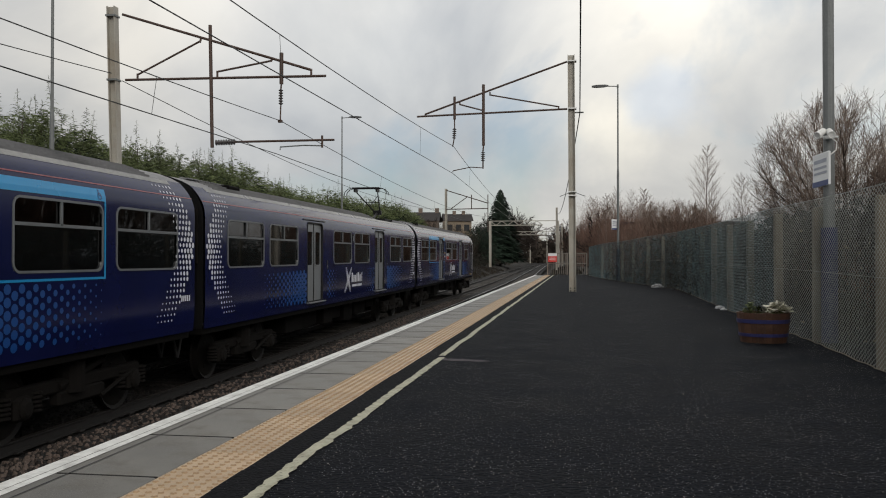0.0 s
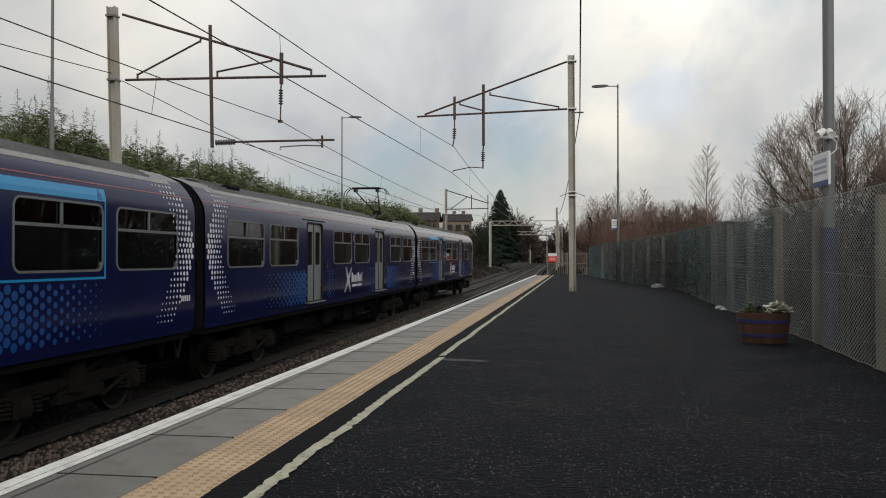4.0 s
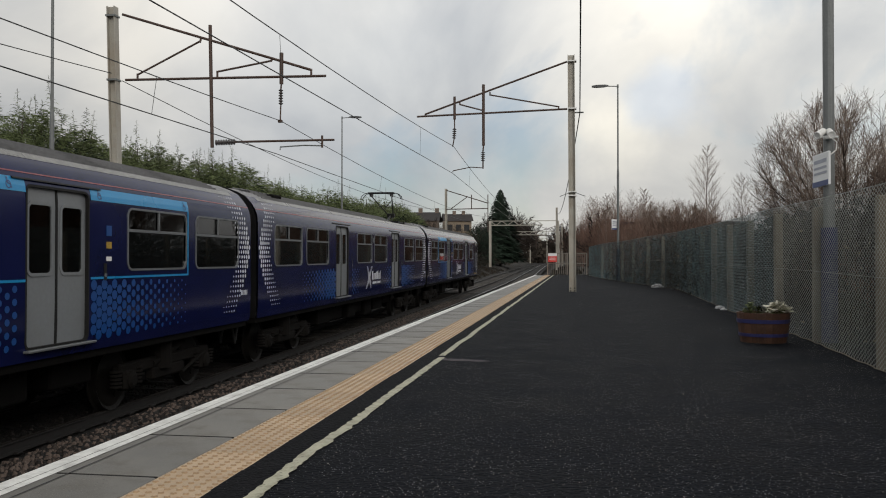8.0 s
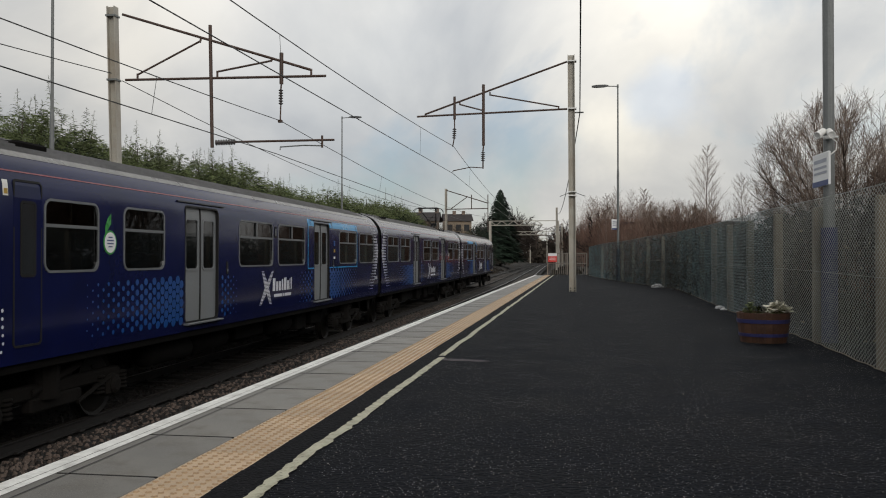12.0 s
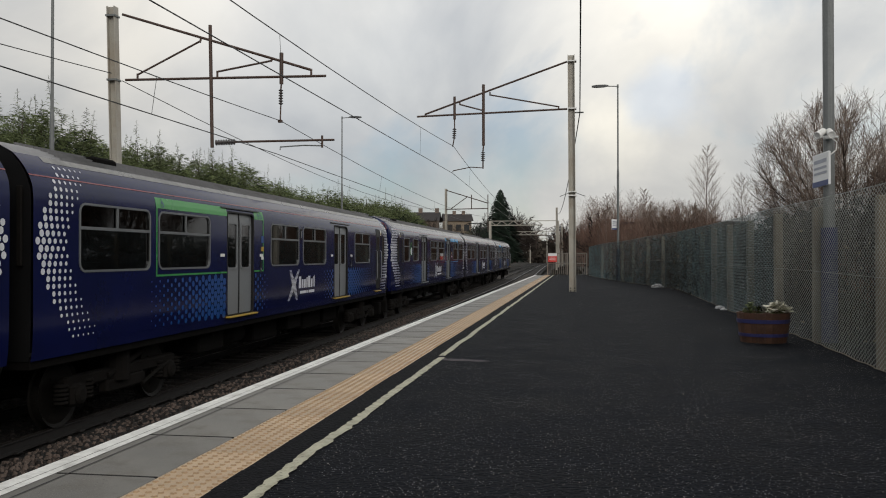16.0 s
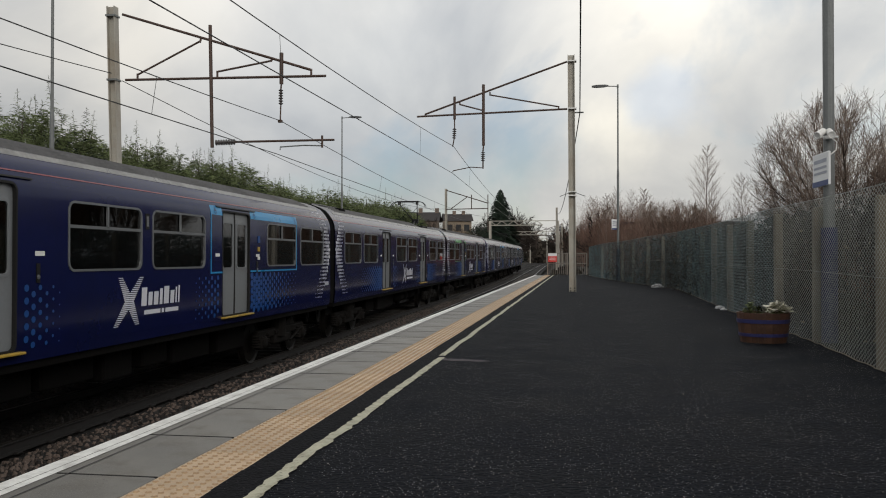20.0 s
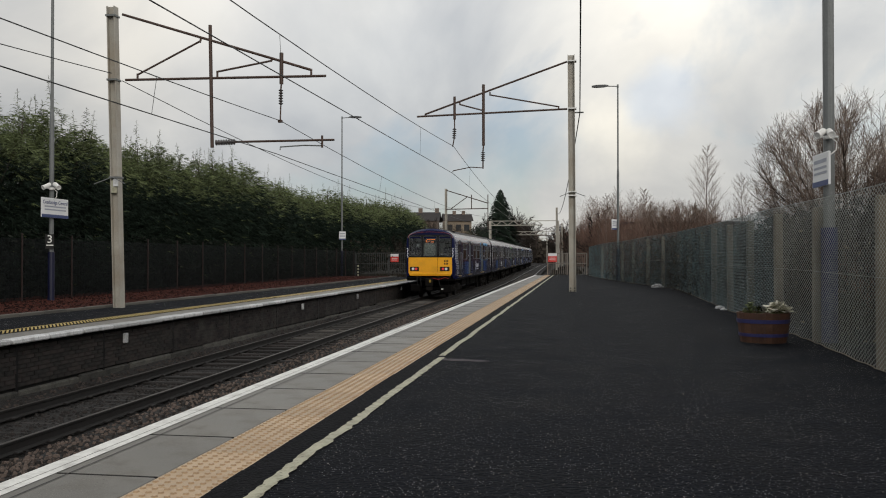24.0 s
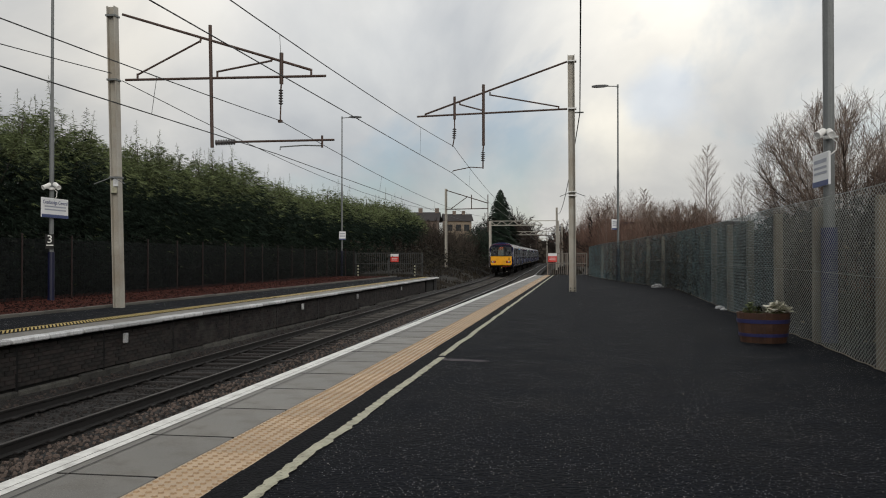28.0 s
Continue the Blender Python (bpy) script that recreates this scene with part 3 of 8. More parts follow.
def build_track():
    bed = Shape()
    rng = random.Random(3)
    ys = np.concatenate([np.arange(-20, 80, 0.7), np.arange(80, 200, 4.0), np.arange(200, 701, 50.0)])
    offs = [-9.05, -8.75, -8.4, -6.85, -6.5, -6.2, -5.9, -5.55, -5.2, -4.2, -3.9, -3.5]
    hs = [-0.96, -1.05, -1.13, -1.145, -1.10, -1.06, -1.07, -1.11, -1.14, -1.14, -1.1, -1.12]
    for y in ys:
        for o, h in zip(offs, hs):
            bed.v.append((o - bend(y), y, h + rise(y) + rng.uniform(-0.02, 0.02)))
    w = len(offs)
    for j in range(len(ys) - 1):
        for i in range(w - 1):
            bed.f.append((j * w + i, j * w + i + 1, (j + 1) * w + i + 1, (j + 1) * w + i))
    tagged(part("ballast_bed", bed, "ballast_bed"), "dark brown stone ballast between the platforms", "ballast", kind="structure")
    prof = [(-0.07, 0.0), (0.07, 0.0), (0.07, 0.012), (0.012, 0.03), (0.010, 0.115), (0.035, 0.128), (0.035, 0.15), (-0.035, 0.15), (-0.035, 0.128), (-0.010, 0.115), (-0.012, 0.03), (-0.07, 0.012)]
    for cx, label in ((FAR_X, "railway track with rusty rails on concrete sleepers beside the far platform"), (NEAR_X, "railway track with rusty rails on concrete sleepers under the near platform edge")):
        track = thing("railway_track", label, "railway track", group="running lines", kind="structure")
        for side in (-0.753, 0.753):
            c = lambda y, o=cx + side: o - bend(y)
            part("rail", sweep([(x, z + RAIL_Z - 0.152) for x, z in prof], c, YS_LINE, True), "rail_side", track)
            part("rail_head", ribbon(c, (-0.030, 0.030), RAIL_Z + 0.002, YS_LINE, True), "rail_top" if cx == FAR_X else "rail_bright", track, "bright worn rail head")
        sl = Shape().box(-1.25, 1.25, -0.075, 0.075, -0.16, 0.0, 0.025)
        me, worn = sl.mesh("sleeper"), sl.mesh("sleeper")
        clip = Shape()
        for sx in (-0.753, 0.753):
            for o in (-0.10, 0.10):
                clip.box(sx + o - 0.035, sx + o + 0.035, -0.06, 0.06, 0.0, 0.035, 0.01)
        mc = clip.mesh("rail_clips")
        y, rng = -6.0 + (0.3 if cx == NEAR_X else 0), random.Random(5)
        while y < 118:
            # darker sleepers up to 24 m, lighter ones beyond
            ob = part("sleeper", me, "sleeper", track) if y > 24 else part("sleeper", worn, "sleeper_blackish", track)
            ob.matrix_world = pose(cx - bend(y) + rng.uniform(-0.02, 0.02), y, RAIL_Z - 0.142 + rise(y) + rng.uniform(-0.016, 0.004) - 0.05 * max(0.0, min(1.0, (19 - y) / 7)), 0, 0, rng.uniform(-0.6, 0.6))
            if y < 40 and cx == FAR_X:
                oc = part("rail_clip", mc, "rail_side", track)
                oc.matrix_world = pose(cx - bend(y), y, RAIL_Z - 0.155 + rise(y))
            y += 0.68


def rock(shape, x, y, z, r, rng):
    k = len(shape.v)
    top = [(math.cos(a) * r * rng.uniform(.7, 1.1), math.sin(a) * r * rng.uniform(.7, 1.1)) for a in (0.2, 1.5, 2.7, 4.0, 5.2)]
    for px, py in top:
        shape.v.append((x + px, y + py, z - r * 0.3))
    for px, py in top:
        shape.v.append((x + px * 0.6, y + py * 0.6, z + r * rng.uniform(.4, .8)))
    for i in range(5):
        j = (i + 1) % 5
        shape.f.append((k + i, k + j, k + 5 + j, k + 5 + i))
    shape.f.append(tuple(k + 5 + i for i in range(5)))


def build_stones():
    rng, s, blackish, dim = random.Random(11), Shape(), Shape(), Shape()
    for _ in range(17500):
        y = 6.5 + 40 * rng.random() ** 1.7
        x = rng.choice((rng.uniform(-6.75, -5.3), rng.uniform(-6.75, -5.3), rng.uniform(-9.0, -8.45), rng.uniform(-8.3, -6.9), rng.uniform(-8.3, -6.9)))
        h = -1.145 if -8.4 < x < -6.8 else float(np.interp(x, (-9.05, -8.75, -8.4), (-0.97, -1.05, -1.12))) if x < -8.4 else float(np.interp(x, (-6.8, -6.5, -6.2, -5.9, -5.3), (-1.14, -1.10, -1.06, -1.07, -1.12)))
        rock(dim if x < -8.4 else blackish if -8.3 < x < -6.9 and y < 26 else s, x - bend(y), y, h + rise(y) + rng.uniform(-0.01, 0.025), rng.uniform(0.018, 0.042), rng)
    tagged(part("blackish_stones", blackish, "stone_blackish"), "blackish ballast stones between the far rails", "ballast", kind="stuff")
    tagged(part("wall_foot_stones", dim, "stone_dim"), "darker ballast stones heaped along the foot of the platform wall", "ballast", kind="stuff")
    tagged(part("ballast_stones", s, "stone"), "loose brown ballast stones between the rails", "ballast", kind="stuff")


# ---- the near platform ----
def build_near_platform():
    ys = list(np.arange(-12, 71.6, 1.5)) + [PLAT_END_NEAR]
    e = edge_near
    plat = thing("platform_near", "black asphalt station platform with pale coping and buff tactile strip", "platform", kind="structure")
    # body of the platform, asphalt top, wall
    s = Shape()
    for y in ys:
        r = 6.5
        s.v += [(e(y) + 1.28, y, 0.0), (0.0, y, 0.012), (r, y, 0.02)]
    for j in range(len(ys) - 1):
        for i in range(2):
            s.f.append((j * 3 + i, j * 3 + i + 1, j * 3 + 4 + i, j * 3 + 3 + i))
    part("asphalt_surface", s, "asphalt", plat)
    part("platform_wall", sweep([(0.12, -1.3), (0.5, -1.3), (0.5, -0.09), (0.12, -0.09)], e, ys), "brick", plat)
    part("end_wall", Shape().box(e(71.5) + 0.5, 6.5, 71.3, 71.5, -1.3, -0.02), "plinth", plat)
    part("sub_base", sweep([(0.5, -1.3), (1.9, -1.3), (1.9, -0.05), (0.5, -0.05)], e, ys), "mortar", plat)
    # dark strip between tactile paving and the worn line
    part("dark_asphalt_strip", ribbon(e, (1.30, 1.62), 0.006, ys), "asphalt_new", plat)
    # worn line with a step in its course
    rng, line = random.Random(4), Shape()
    y, k = -4.0, 0
    while y < 70.5:
        step = 0.022 if y < 16 else 0.3
        if not 11.28 < y < 11.45:
            a = e(y) + (1.53 if y < 11.4 else 1.51)
            wob = 0.034 * noise.noise((y * 0.8, 0, 0)) + 0.012 * noise.noise((y * 3.1, 6, 0)) + 0.004 * noise.noise((y * 7, 3, 0))
            l = wob + 0.012 * noise.noise((y * 4, 4, 0)) + 0.022 * noise.noise((y * 11, 5, 0)) + 0.006 * noise.noise((y * 60, 1, 0))
            r = 0.088 + wob + 0.022 * noise.noise((y * 4, 9, 0)) + 0.024 * noise.noise((y * 10, 7, 0)) + 0.008 * noise.noise((y * 55, 2, 0))
            line.v += [(a + l, y, 0.0105), (a + r, y, 0.0105)]
            if k:
                n = len(line.v)
                line.f.append((n - 4, n - 3, n - 1, n - 2))
            k = 1
        else:
            k = 0
        y += step
    part("worn_line", line, "cream_line", plat, "worn cream-yellow painted line")
    # patch with a worn crosswise mark
    patch = Shape()
    for i in range(29):
        x = -1.72 + i * 0.025
        end = min(1.0, (28 - i) / 5.0)
        patch.v += [(x, 11.05 - end * 0.10 + 0.06 * noise.noise((x * 9, 0, 2)) - i * 0.004, 0.0095), (x, 11.07 + end * 0.11 + 0.07 * noise.noise((x * 11, 1, 2)) - i * 0.005, 0.0095)]
        if i:
            n = len(patch.v)
            patch.f.append((n - 4, n - 2, n - 1, n - 3))
    part("patched_trench", patch, "patch", plat, "worn greyish patch across the asphalt")
    # coping slabs, white edge, tactile tiles
    shp = Shape().box(0.0, 0.84, 0.012, 1.158, -0.09, 0.0, 0.006).mesh("coping_slab")
    joint = Shape().box(0.18, 0.838, -0.007, 0.007, -0.05, 0.0015).mesh("mortar_joint")
    y, rng = -5.66, random.Random(8)
    yaw = math.degrees(math.atan(-0.0062))
    while y < PLAT_END_NEAR - 1.2:
        ob = part("coping_slab", shp, "coping", plat)
        ob.matrix_world = pose(e(y), y, rng.uniform(-0.002, 0.002), 0, 0, yaw)
        part("mortar_joint", joint, "mortar", plat).matrix_world = pose(e(y), y, 0, 0, 0, yaw)
        y += 1.17
    part("white_edge_line", ribbon(e, (0.0, 0.105), 0.0045, ys), "white_line", plat, "white painted platform edge")
    part("white_edge_line", ribbon(e, (0.113, 0.178), 0.0045, ys), "white_line", plat, "white painted platform edge")
    part("edge_seam", ribbon(e, (0.255, 0.265), 0.0045, ys), "black", plat)
    sides = []
    t = Shape().box(0.003, 0.447, 0.007, 0.443, -0.05, 0.0, 0.004)
    for i in range(6):
        for j in range(6):
            cx, cy = 0.0375 + i * 0.075, 0.0375 + j * 0.075
            k = len(t.v)
            for r, z in ((0.021, 0.0), (0.014, 0.009)):
                for a in range(6):
                    t.v.append((cx + r * math.cos(a * math.pi / 3), cy + r * math.sin(a * math.pi / 3), z))
            for a in range(6):
                b = (a + 1) % 6
                t.f.append((k + a, k + b, k + 6 + b, k + 6 + a))
                sides.append(len(t.f) - 1)
            t.f.append(tuple(k + 6 + a for a in range(6)))
    tm = t.mesh("tactile_tile")
    for key in ("tactile", "tactile_shade"):
        tm.materials.append(M[key])
    # each blister's sloping sides get the painted shading
    for i in sides:
        tm.polygons[i].material_index = 1
    y = -3.0
    while y < PLAT_END_NEAR - 0.5:
        ob = part("tactile_tile", tm, "tactile", plat)
        ob.matrix_world = pose(e(y) + 0.845, y, 0.001 + rng.uniform(-0.0015, 0.0015), 0, 0, yaw)
        y += 0.45
    # gritting specks and litter
    s = Shape()
    for _ in range(1500):
        y = 3.5 + 22 * rng.random() ** 1.5
        x = rng.uniform(-1.2, 3.3)
        rock(s, x, y, 0.016, rng.uniform(0.0025, 0.006), rng)
    tagged(part("grit_specks", s, "sleeper"), "pale grit scattered over the black asphalt", "grit", kind="stuff")


def build_far_platform():
    ys = list(np.arange(-6, 62.1, 2.0))
    e = edge_far
    plat = thing("platform_far", "opposite station platform with white edge over a sooty brick wall", "platform", kind="structure")
    part("asphalt_surface", ribbon(e, (-4.5, -0.9), 0.0, ys), "asphalt", plat)
    part("coping_back", sweep([(-0.95, -0.1), (-0.235, -0.1), (-0.235, 0.0), (-0.95, 0.0)], e, ys), "coping", plat)
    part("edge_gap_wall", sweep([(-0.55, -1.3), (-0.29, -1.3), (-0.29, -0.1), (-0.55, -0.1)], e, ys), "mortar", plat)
    for lo, hi in ((-1.23, -1.06), (-1.00, -0.83)):
        part("yellow_tactile_strip", ribbon(e, (lo, hi), 0.012, [y for y in ys if y >= 28]), "yellow_line", plat, "yellow tactile strip")
    part("dark_strip", ribbon(e, (-1.26, -0.80), 0.006, ys), "asphalt_new", plat)
    part("yellow_border", ribbon(e, (-1.275, -1.225), 0.012, [9.0, 12.0, 16.0, 20.0, 24.0, 28.0]), "yellow_line", plat, "thin yellow line along the ribs")
    rib = Shape()
    rib.v = [(x, y - x * 1.45, z) for z in (0.0, 0.004) for x, y in ((-0.18, -0.03), (0.18, -0.03), (0.18, 0.03), (-0.18, 0.03))]
    rib.f = [(4, 5, 6, 7), (0, 1, 5, 4), (1, 2, 6, 5), (2, 3, 7, 6), (3, 0, 4, 7)]
    rib = rib.mesh("tactile_rib")
    y = 9.5
    while y < 28:
        ob = part("tactile_rib", rib, "yellow_line", plat)
        ob.matrix_world = pose(e(y) - 1.03, y, 0.0085)
        y += 0.118
    nose = Shape().box(-0.24, 0.0, 0.012, 1.038, -0.085, 0.004, 0.02).mesh("edge_stone")
    y, rng = -4.0, random.Random(9)
    while y < 61:
        ob = part("edge_stone", nose, "white_edge", plat)
        ob.matrix_world = pose(e(y), y, rng.uniform(-0.006, 0.006), 0, 0, rng.uniform(-0.4, 0.4))
        y += 1.05
    # black strips painted for the wall's upright shadows, plinth, small white markers
    shadow_bar = Shape().box(-0.3, -0.214, -0.035, 0.035, -1.2, -0.14, 0.01).mesh("wall_shadow_strip")
    y = 10.6
    while y < 61:
        part("wall_shadow_strip", shadow_bar, "black", plat).matrix_world = pose(e(y), y, 0)
        y += rng.uniform(2.6, 4.6)
    # brickwork under the edge
    bm_ = Shape().box(-0.30, -0.222, 0.0025, 0.2225, 0.002, 0.0745, 0.003).mesh("brick")
    rest, count = Shape(), 0
    for j in range(50 * 4):
        for c in range(9):
            y = 11.0 + j * 0.225 + (0.1125 if c % 2 else 0)
            z, o = -0.86 + c * 0.077, rng.uniform(-0.006, 0.008)
            if y > 56:
                continue
            if count < 300:
                part("brick", bm_, "brick", plat).matrix_world = pose(e(y) + o, y, z)
                count += 1
            else:
                rest.box(e(y) - 0.3, e(y) - 0.222 + o, y + 0.0025, y + 0.2225, z + 0.002, z + 0.0745)
    tagged(part("brickwork", rest, "brick_rest", plat), kind="stuff")
    pl = Shape().box(-0.3, -0.19, 0.01, 1.84, -0.16, 0.11, 0.03).mesh("plinth_block")
    y = 4.0
    while y < 60:
        part("plinth_block", pl, "plinth", plat).matrix_world = pose(e(y) + rng.uniform(-0.02, 0.02), y, -1.0 + rng.uniform(-0.035, 0.025), 0, 0, rng.uniform(-0.6, 0.6))
        y += 1.85
    for y in (16.6, 28.5, 36.5, 47.0):
        part("edge_marker", Shape().box(e(y) - 0.14, e(y) - 0.09, y - 0.07, y + 0.07, -0.42, -0.22, 0.004), "white_edge", plat, "small white plate")
    part("end_ramp", Shape().box(e(62) - 4.5, e(62) - 0.3, 61.9, 62.1, -1.3, -0.01), "plinth", plat)
    # kerb and red gravel bed behind
    kb = Shape().box(-0.06, 0.06, 0.005, 0.91, -0.1, 0.075, 0.015).mesh("kerb_stone")
    y = 6.0
    while y < 62:
        part("kerb_stone", kb, "kerb", plat).matrix_world = pose(e(y) - 3.50, y, rng.uniform(-0.008, 0.008))
        y += 0.915
    s = Shape()
    for y in ys:
        c = e(y)
        s.v += [(c - 3.55, y, 0.055), (c - 5.8, y, 0.03), (c - 8.8, y, 0.06)]
    for j in range(len(ys) - 1):
        for i in range(2):
            s.f.append((j * 3 + i + 1, j * 3 + i, j * 3 + 3 + i, j * 3 + 4 + i))
    tagged(part("gravel_bed", s, "soil"), "red gravel bed behind the opposite platform", "gravel bed", kind="structure")
    s = Shape()
    for _ in range(9000):
        y = 12 + 48 * rng.random() ** 1.4
        rock(s, e(y) - 3.6 - 3.9 * rng.random(), y, 0.045, rng.uniform(0.015, 0.045), rng)
    tagged(part("red_gravel_stones", s, "red_stone"), "loose red gravel behind the opposite platform", "gravel", kind="stuff")

# ---- overhead line ----
def h_mast(thing_ob, x, y, z0, z1, w=0.26, lean=0.0):
    """An H-section steel mast, its hollow side turned along the line."""
    s = Shape()
    t = 0.022
    h, g = w / 2, t / 2
    prof = [(-h, -h), (-h + t, -h), (-h + t, -g), (h - t, -g), (h - t, -h), (h, -h), (h, h), (h - t, h), (h - t, g), (-h + t, g), (-h + t, h), (-h, h)]
    for zz, o in ((z0, 0.0), (z1, lean)):
        s.v += [(x + a + o, y + b, zz) for a, b in prof]
    n = len(prof)
    s.f = [(i, (i + 1) % n, n + (i + 1) % n, n + i) for i in range(n)] + [tuple(range(n - 1, -1, -1)), tuple(range(n, 2 * n))]
    return part("mast", s, "mast", thing_ob, "pale galvanised steel mast")


def insulator(parent, p0, p1, r=0.07, n=6):
    p0, p1 = Vector(p0), Vector(p1)
    length = (p1 - p0).length
    rows = [(0, 0.02)]
    for i in range(n):
        a = length * (i + 0.15) / n
        rows += [(a, 0.03), (a + length * 0.3 / n, r), (a + length * 0.5 / n, r), (a + length * 0.7 / n, 0.03)]
    rows.append((length, 0.02))
    return part("insulator", Shape().lathe(p0, p1 - p0, rows, 10), "insulator", parent, "ribbed brown insulator", smooth=True)


def cantilever_left():
    """Mast on the opposite platform, its arm over the far track."""
    y = 21.6
    m = thing("overhead_line_mast", "pale steel overhead line mast with rusty cantilever frame", "line mast", group="line masts")
    x = -12.16
    h_mast(m, x, y, 0.0, 8.24, 0.228, -0.24)
    p = lambda px, pz: (px, y, pz)
    top, low = p(-12.2, 8.0), p(-12.2, 6.22)
    boom = Shape()
    boom.tube(p(-12.0, 6.22), p(-6.35, 6.15), 0.035)
    boom.tube(p(-12.1, 8.02), p(-6.75, 6.32), 0.035)
    boom.tube(p(-11.65, 6.35), p(-9.85, 7.20), 0.028)
    boom.tube(p(-9.35, 6.36), p(-7.85, 6.60), 0.028)
    for a, b in (((-11.65, 6.20), (-11.65, 6.38)), ((-9.86, 7.16), (-9.82, 7.30)), ((-9.36, 6.2), (-9.36, 6.38)), ((-7.86, 6.58), (-7.82, 6.68)), ((-6.75, 6.14), (-6.75, 6.34))):
        boom.tube(p(*a), p(*b), 0.03)
    part("cantilever_frame", boom, "boom", m, "rusty brown tubular cantilever")
    part("drop_tube", Shape().tube(p(-9.57, 7.62), p(-9.50, 4.32), 0.05), "boom", m, "rusty drop tube")
    part("drop_tube", Shape().tube(p(-7.57, 6.80), p(-7.57, 5.97), 0.055), "boom", m, "short rusty drop tube")
    insulator(m, p(-7.585, 5.84), p(-7.585, 5.42), 0.062, 6)
    part("wire_clamp", Shape().tube(p(-7.57, 5.98), p(-7.585, 5.83), 0.022), "boom", m)
    part("wire_clamp", Shape().tube(p(-7.585, 5.44), p(-7.60, 4.98), 0.020).box(-7.65, -7.55, y - 0.05, y + 0.05, 4.95, 5.02), "boom", m)
    insulator(m, p(-9.42, 4.45), p(-8.85, 4.46), 0.08, 8)
    part("registration_tube", Shape().tube(p(-8.9, 4.46), p(-6.12, 4.46), 0.03).tube(p(-6.45, 4.58), p(-6.45, 4.26), 0.03), "boom", m, "rusty registration tube")
    part("steady_arm", Shape().path([p(-7.60, 4.22), p(-7.6, 4.30), p(-6.95, 4.33), p(-6.45, 4.31)], 0.018), "pole", m, "grey steady arm")
    for z in (7.98, 6.22, 3.55):
        o = -0.24 * z / 8.24
        part("mast_band", Shape().box(x + o - 0.14, x + o + 0.14, y - 0.14, y + 0.14, z - 0.025, z + 0.025), "pole", m, "steel band round the mast")
    part("mast_plate", Shape().box(x - 0.17, x + 0.0, y - 0.15, y - 0.13, 3.12, 3.46, 0.006), "cream_line", m, "small pale plate")
    part("mast_plate", Shape().box(x - 0.10, x + 0.05, y - 0.17, y - 0.152, 3.30, 3.5, 0.006), "white_edge", m, "small worn plate")
    sp = Shape()
    for dx in (-0.45, 0.45):
        sp.tube((x - 0.1, y - 0.2, 3.55), (x - 0.1 + dx, y - 0.35, 3.35), 0.012)
    part("climbing_guard", sp, "pole", m)
    return m


def cantilever_right():
    """Mast on the near platform, its arm over the near track."""
    y, x = 34.76, 0.1
    m = thing("overhead_line_mast", "pale cream steel line mast with dark cantilever frame", "line mast", group="line masts")
    h_mast(m, x, y, 0.0, 9.6, 0.28, -0.05)
    p = lambda px, pz: (px, y, pz)
    boom = Shape()
    boom.tube(p(-0.1, 7.42), p(-6.30, 7.26), 0.04)
    boom.tube(p(-0.1, 9.35), p(-5.95, 7.35), 0.04)
    boom.tube(p(-0.45, 7.52), p(-3.25, 8.08), 0.03)
    boom.tube(p(-3.55, 7.45), p(-4.5, 7.72), 0.03)
    for a, b in (((-0.45, 7.42), (-0.45, 7.54)), ((-3.25, 8.06), (-3.25, 8.2)), ((-4.5, 7.70), (-4.5, 7.84)), ((-5.95, 7.26), (-5.95, 7.37))):
        boom.tube(p(*a), p(*b), 0.03)
    part("cantilever_frame", boom, "boom", m, "dark tubular cantilever")
    part("drop_tube", Shape().tube(p(-3.52, 8.52), p(-3.52, 6.0), 0.06), "boom", m, "dark drop tube")
    part("drop_tube", Shape().tube(p(-4.72, 8.05), p(-4.72, 7.1), 0.055), "boom", m, "short dark drop tube")
    insulator(m, p(-4.72, 6.75), p(-4.74, 6.3), 0.085, 5)
    part("wire_clamp", Shape().tube(p(-4.72, 7.15), p(-4.72, 6.75), 0.025), "boom", m)
    part("wire_clamp", Shape().tube(p(-4.74, 6.3), p(-4.80, 5.98), 0.025), "boom", m)
    insulator(m, p(-3.54, 5.75), p(-3.54, 5.35), 0.085, 5)
    part("wire_clamp", Shape().tube(p(-3.52, 6.0), p(-3.54, 5.75), 0.03), "boom", m)
    part("wire_clamp", Shape().tube(p(-3.54, 5.35), p(-3.54, 5.05), 0.03), "boom", m)
    part("steady_arm", Shape().path([p(-3.54, 5.08), p(-4.05, 5.12), p(-4.78, 4.98), p(-4.80, 4.92)], 0.02), "boom", m, "bent steady arm")
    for z in (9.35, 7.42, 4.05, 3.9):
        part("mast_band", Shape().box(x - 0.165, x + 0.165, y - 0.165, y + 0.165, z - 0.025, z + 0.025), "white_plastic", m, "pale band round the mast")
    part("feeder_bracket", Shape().tube((x + 0.1, y - 0.1, 7.25), (x + 0.45, y - 0.1, 7.25), 0.03), "pole", m)
    bolt = Shape()
    for dx in (-0.08, 0.08):
        for dz in (0.05, 0.16):
            bolt.tube((x + dx, y - 0.2, dz), (x + dx, y - 0.14, dz), 0.03, n=6)
    part("base_bolts", bolt, "black", m)
    sp = Shape()
    for dx in (-0.5, 0.5):
        sp.tube((x, y - 0.15, 4.05), (x + dx, y - 0.3, 3.85), 0.013)
    part("climbing_guard", sp, "pole", m)
    return m


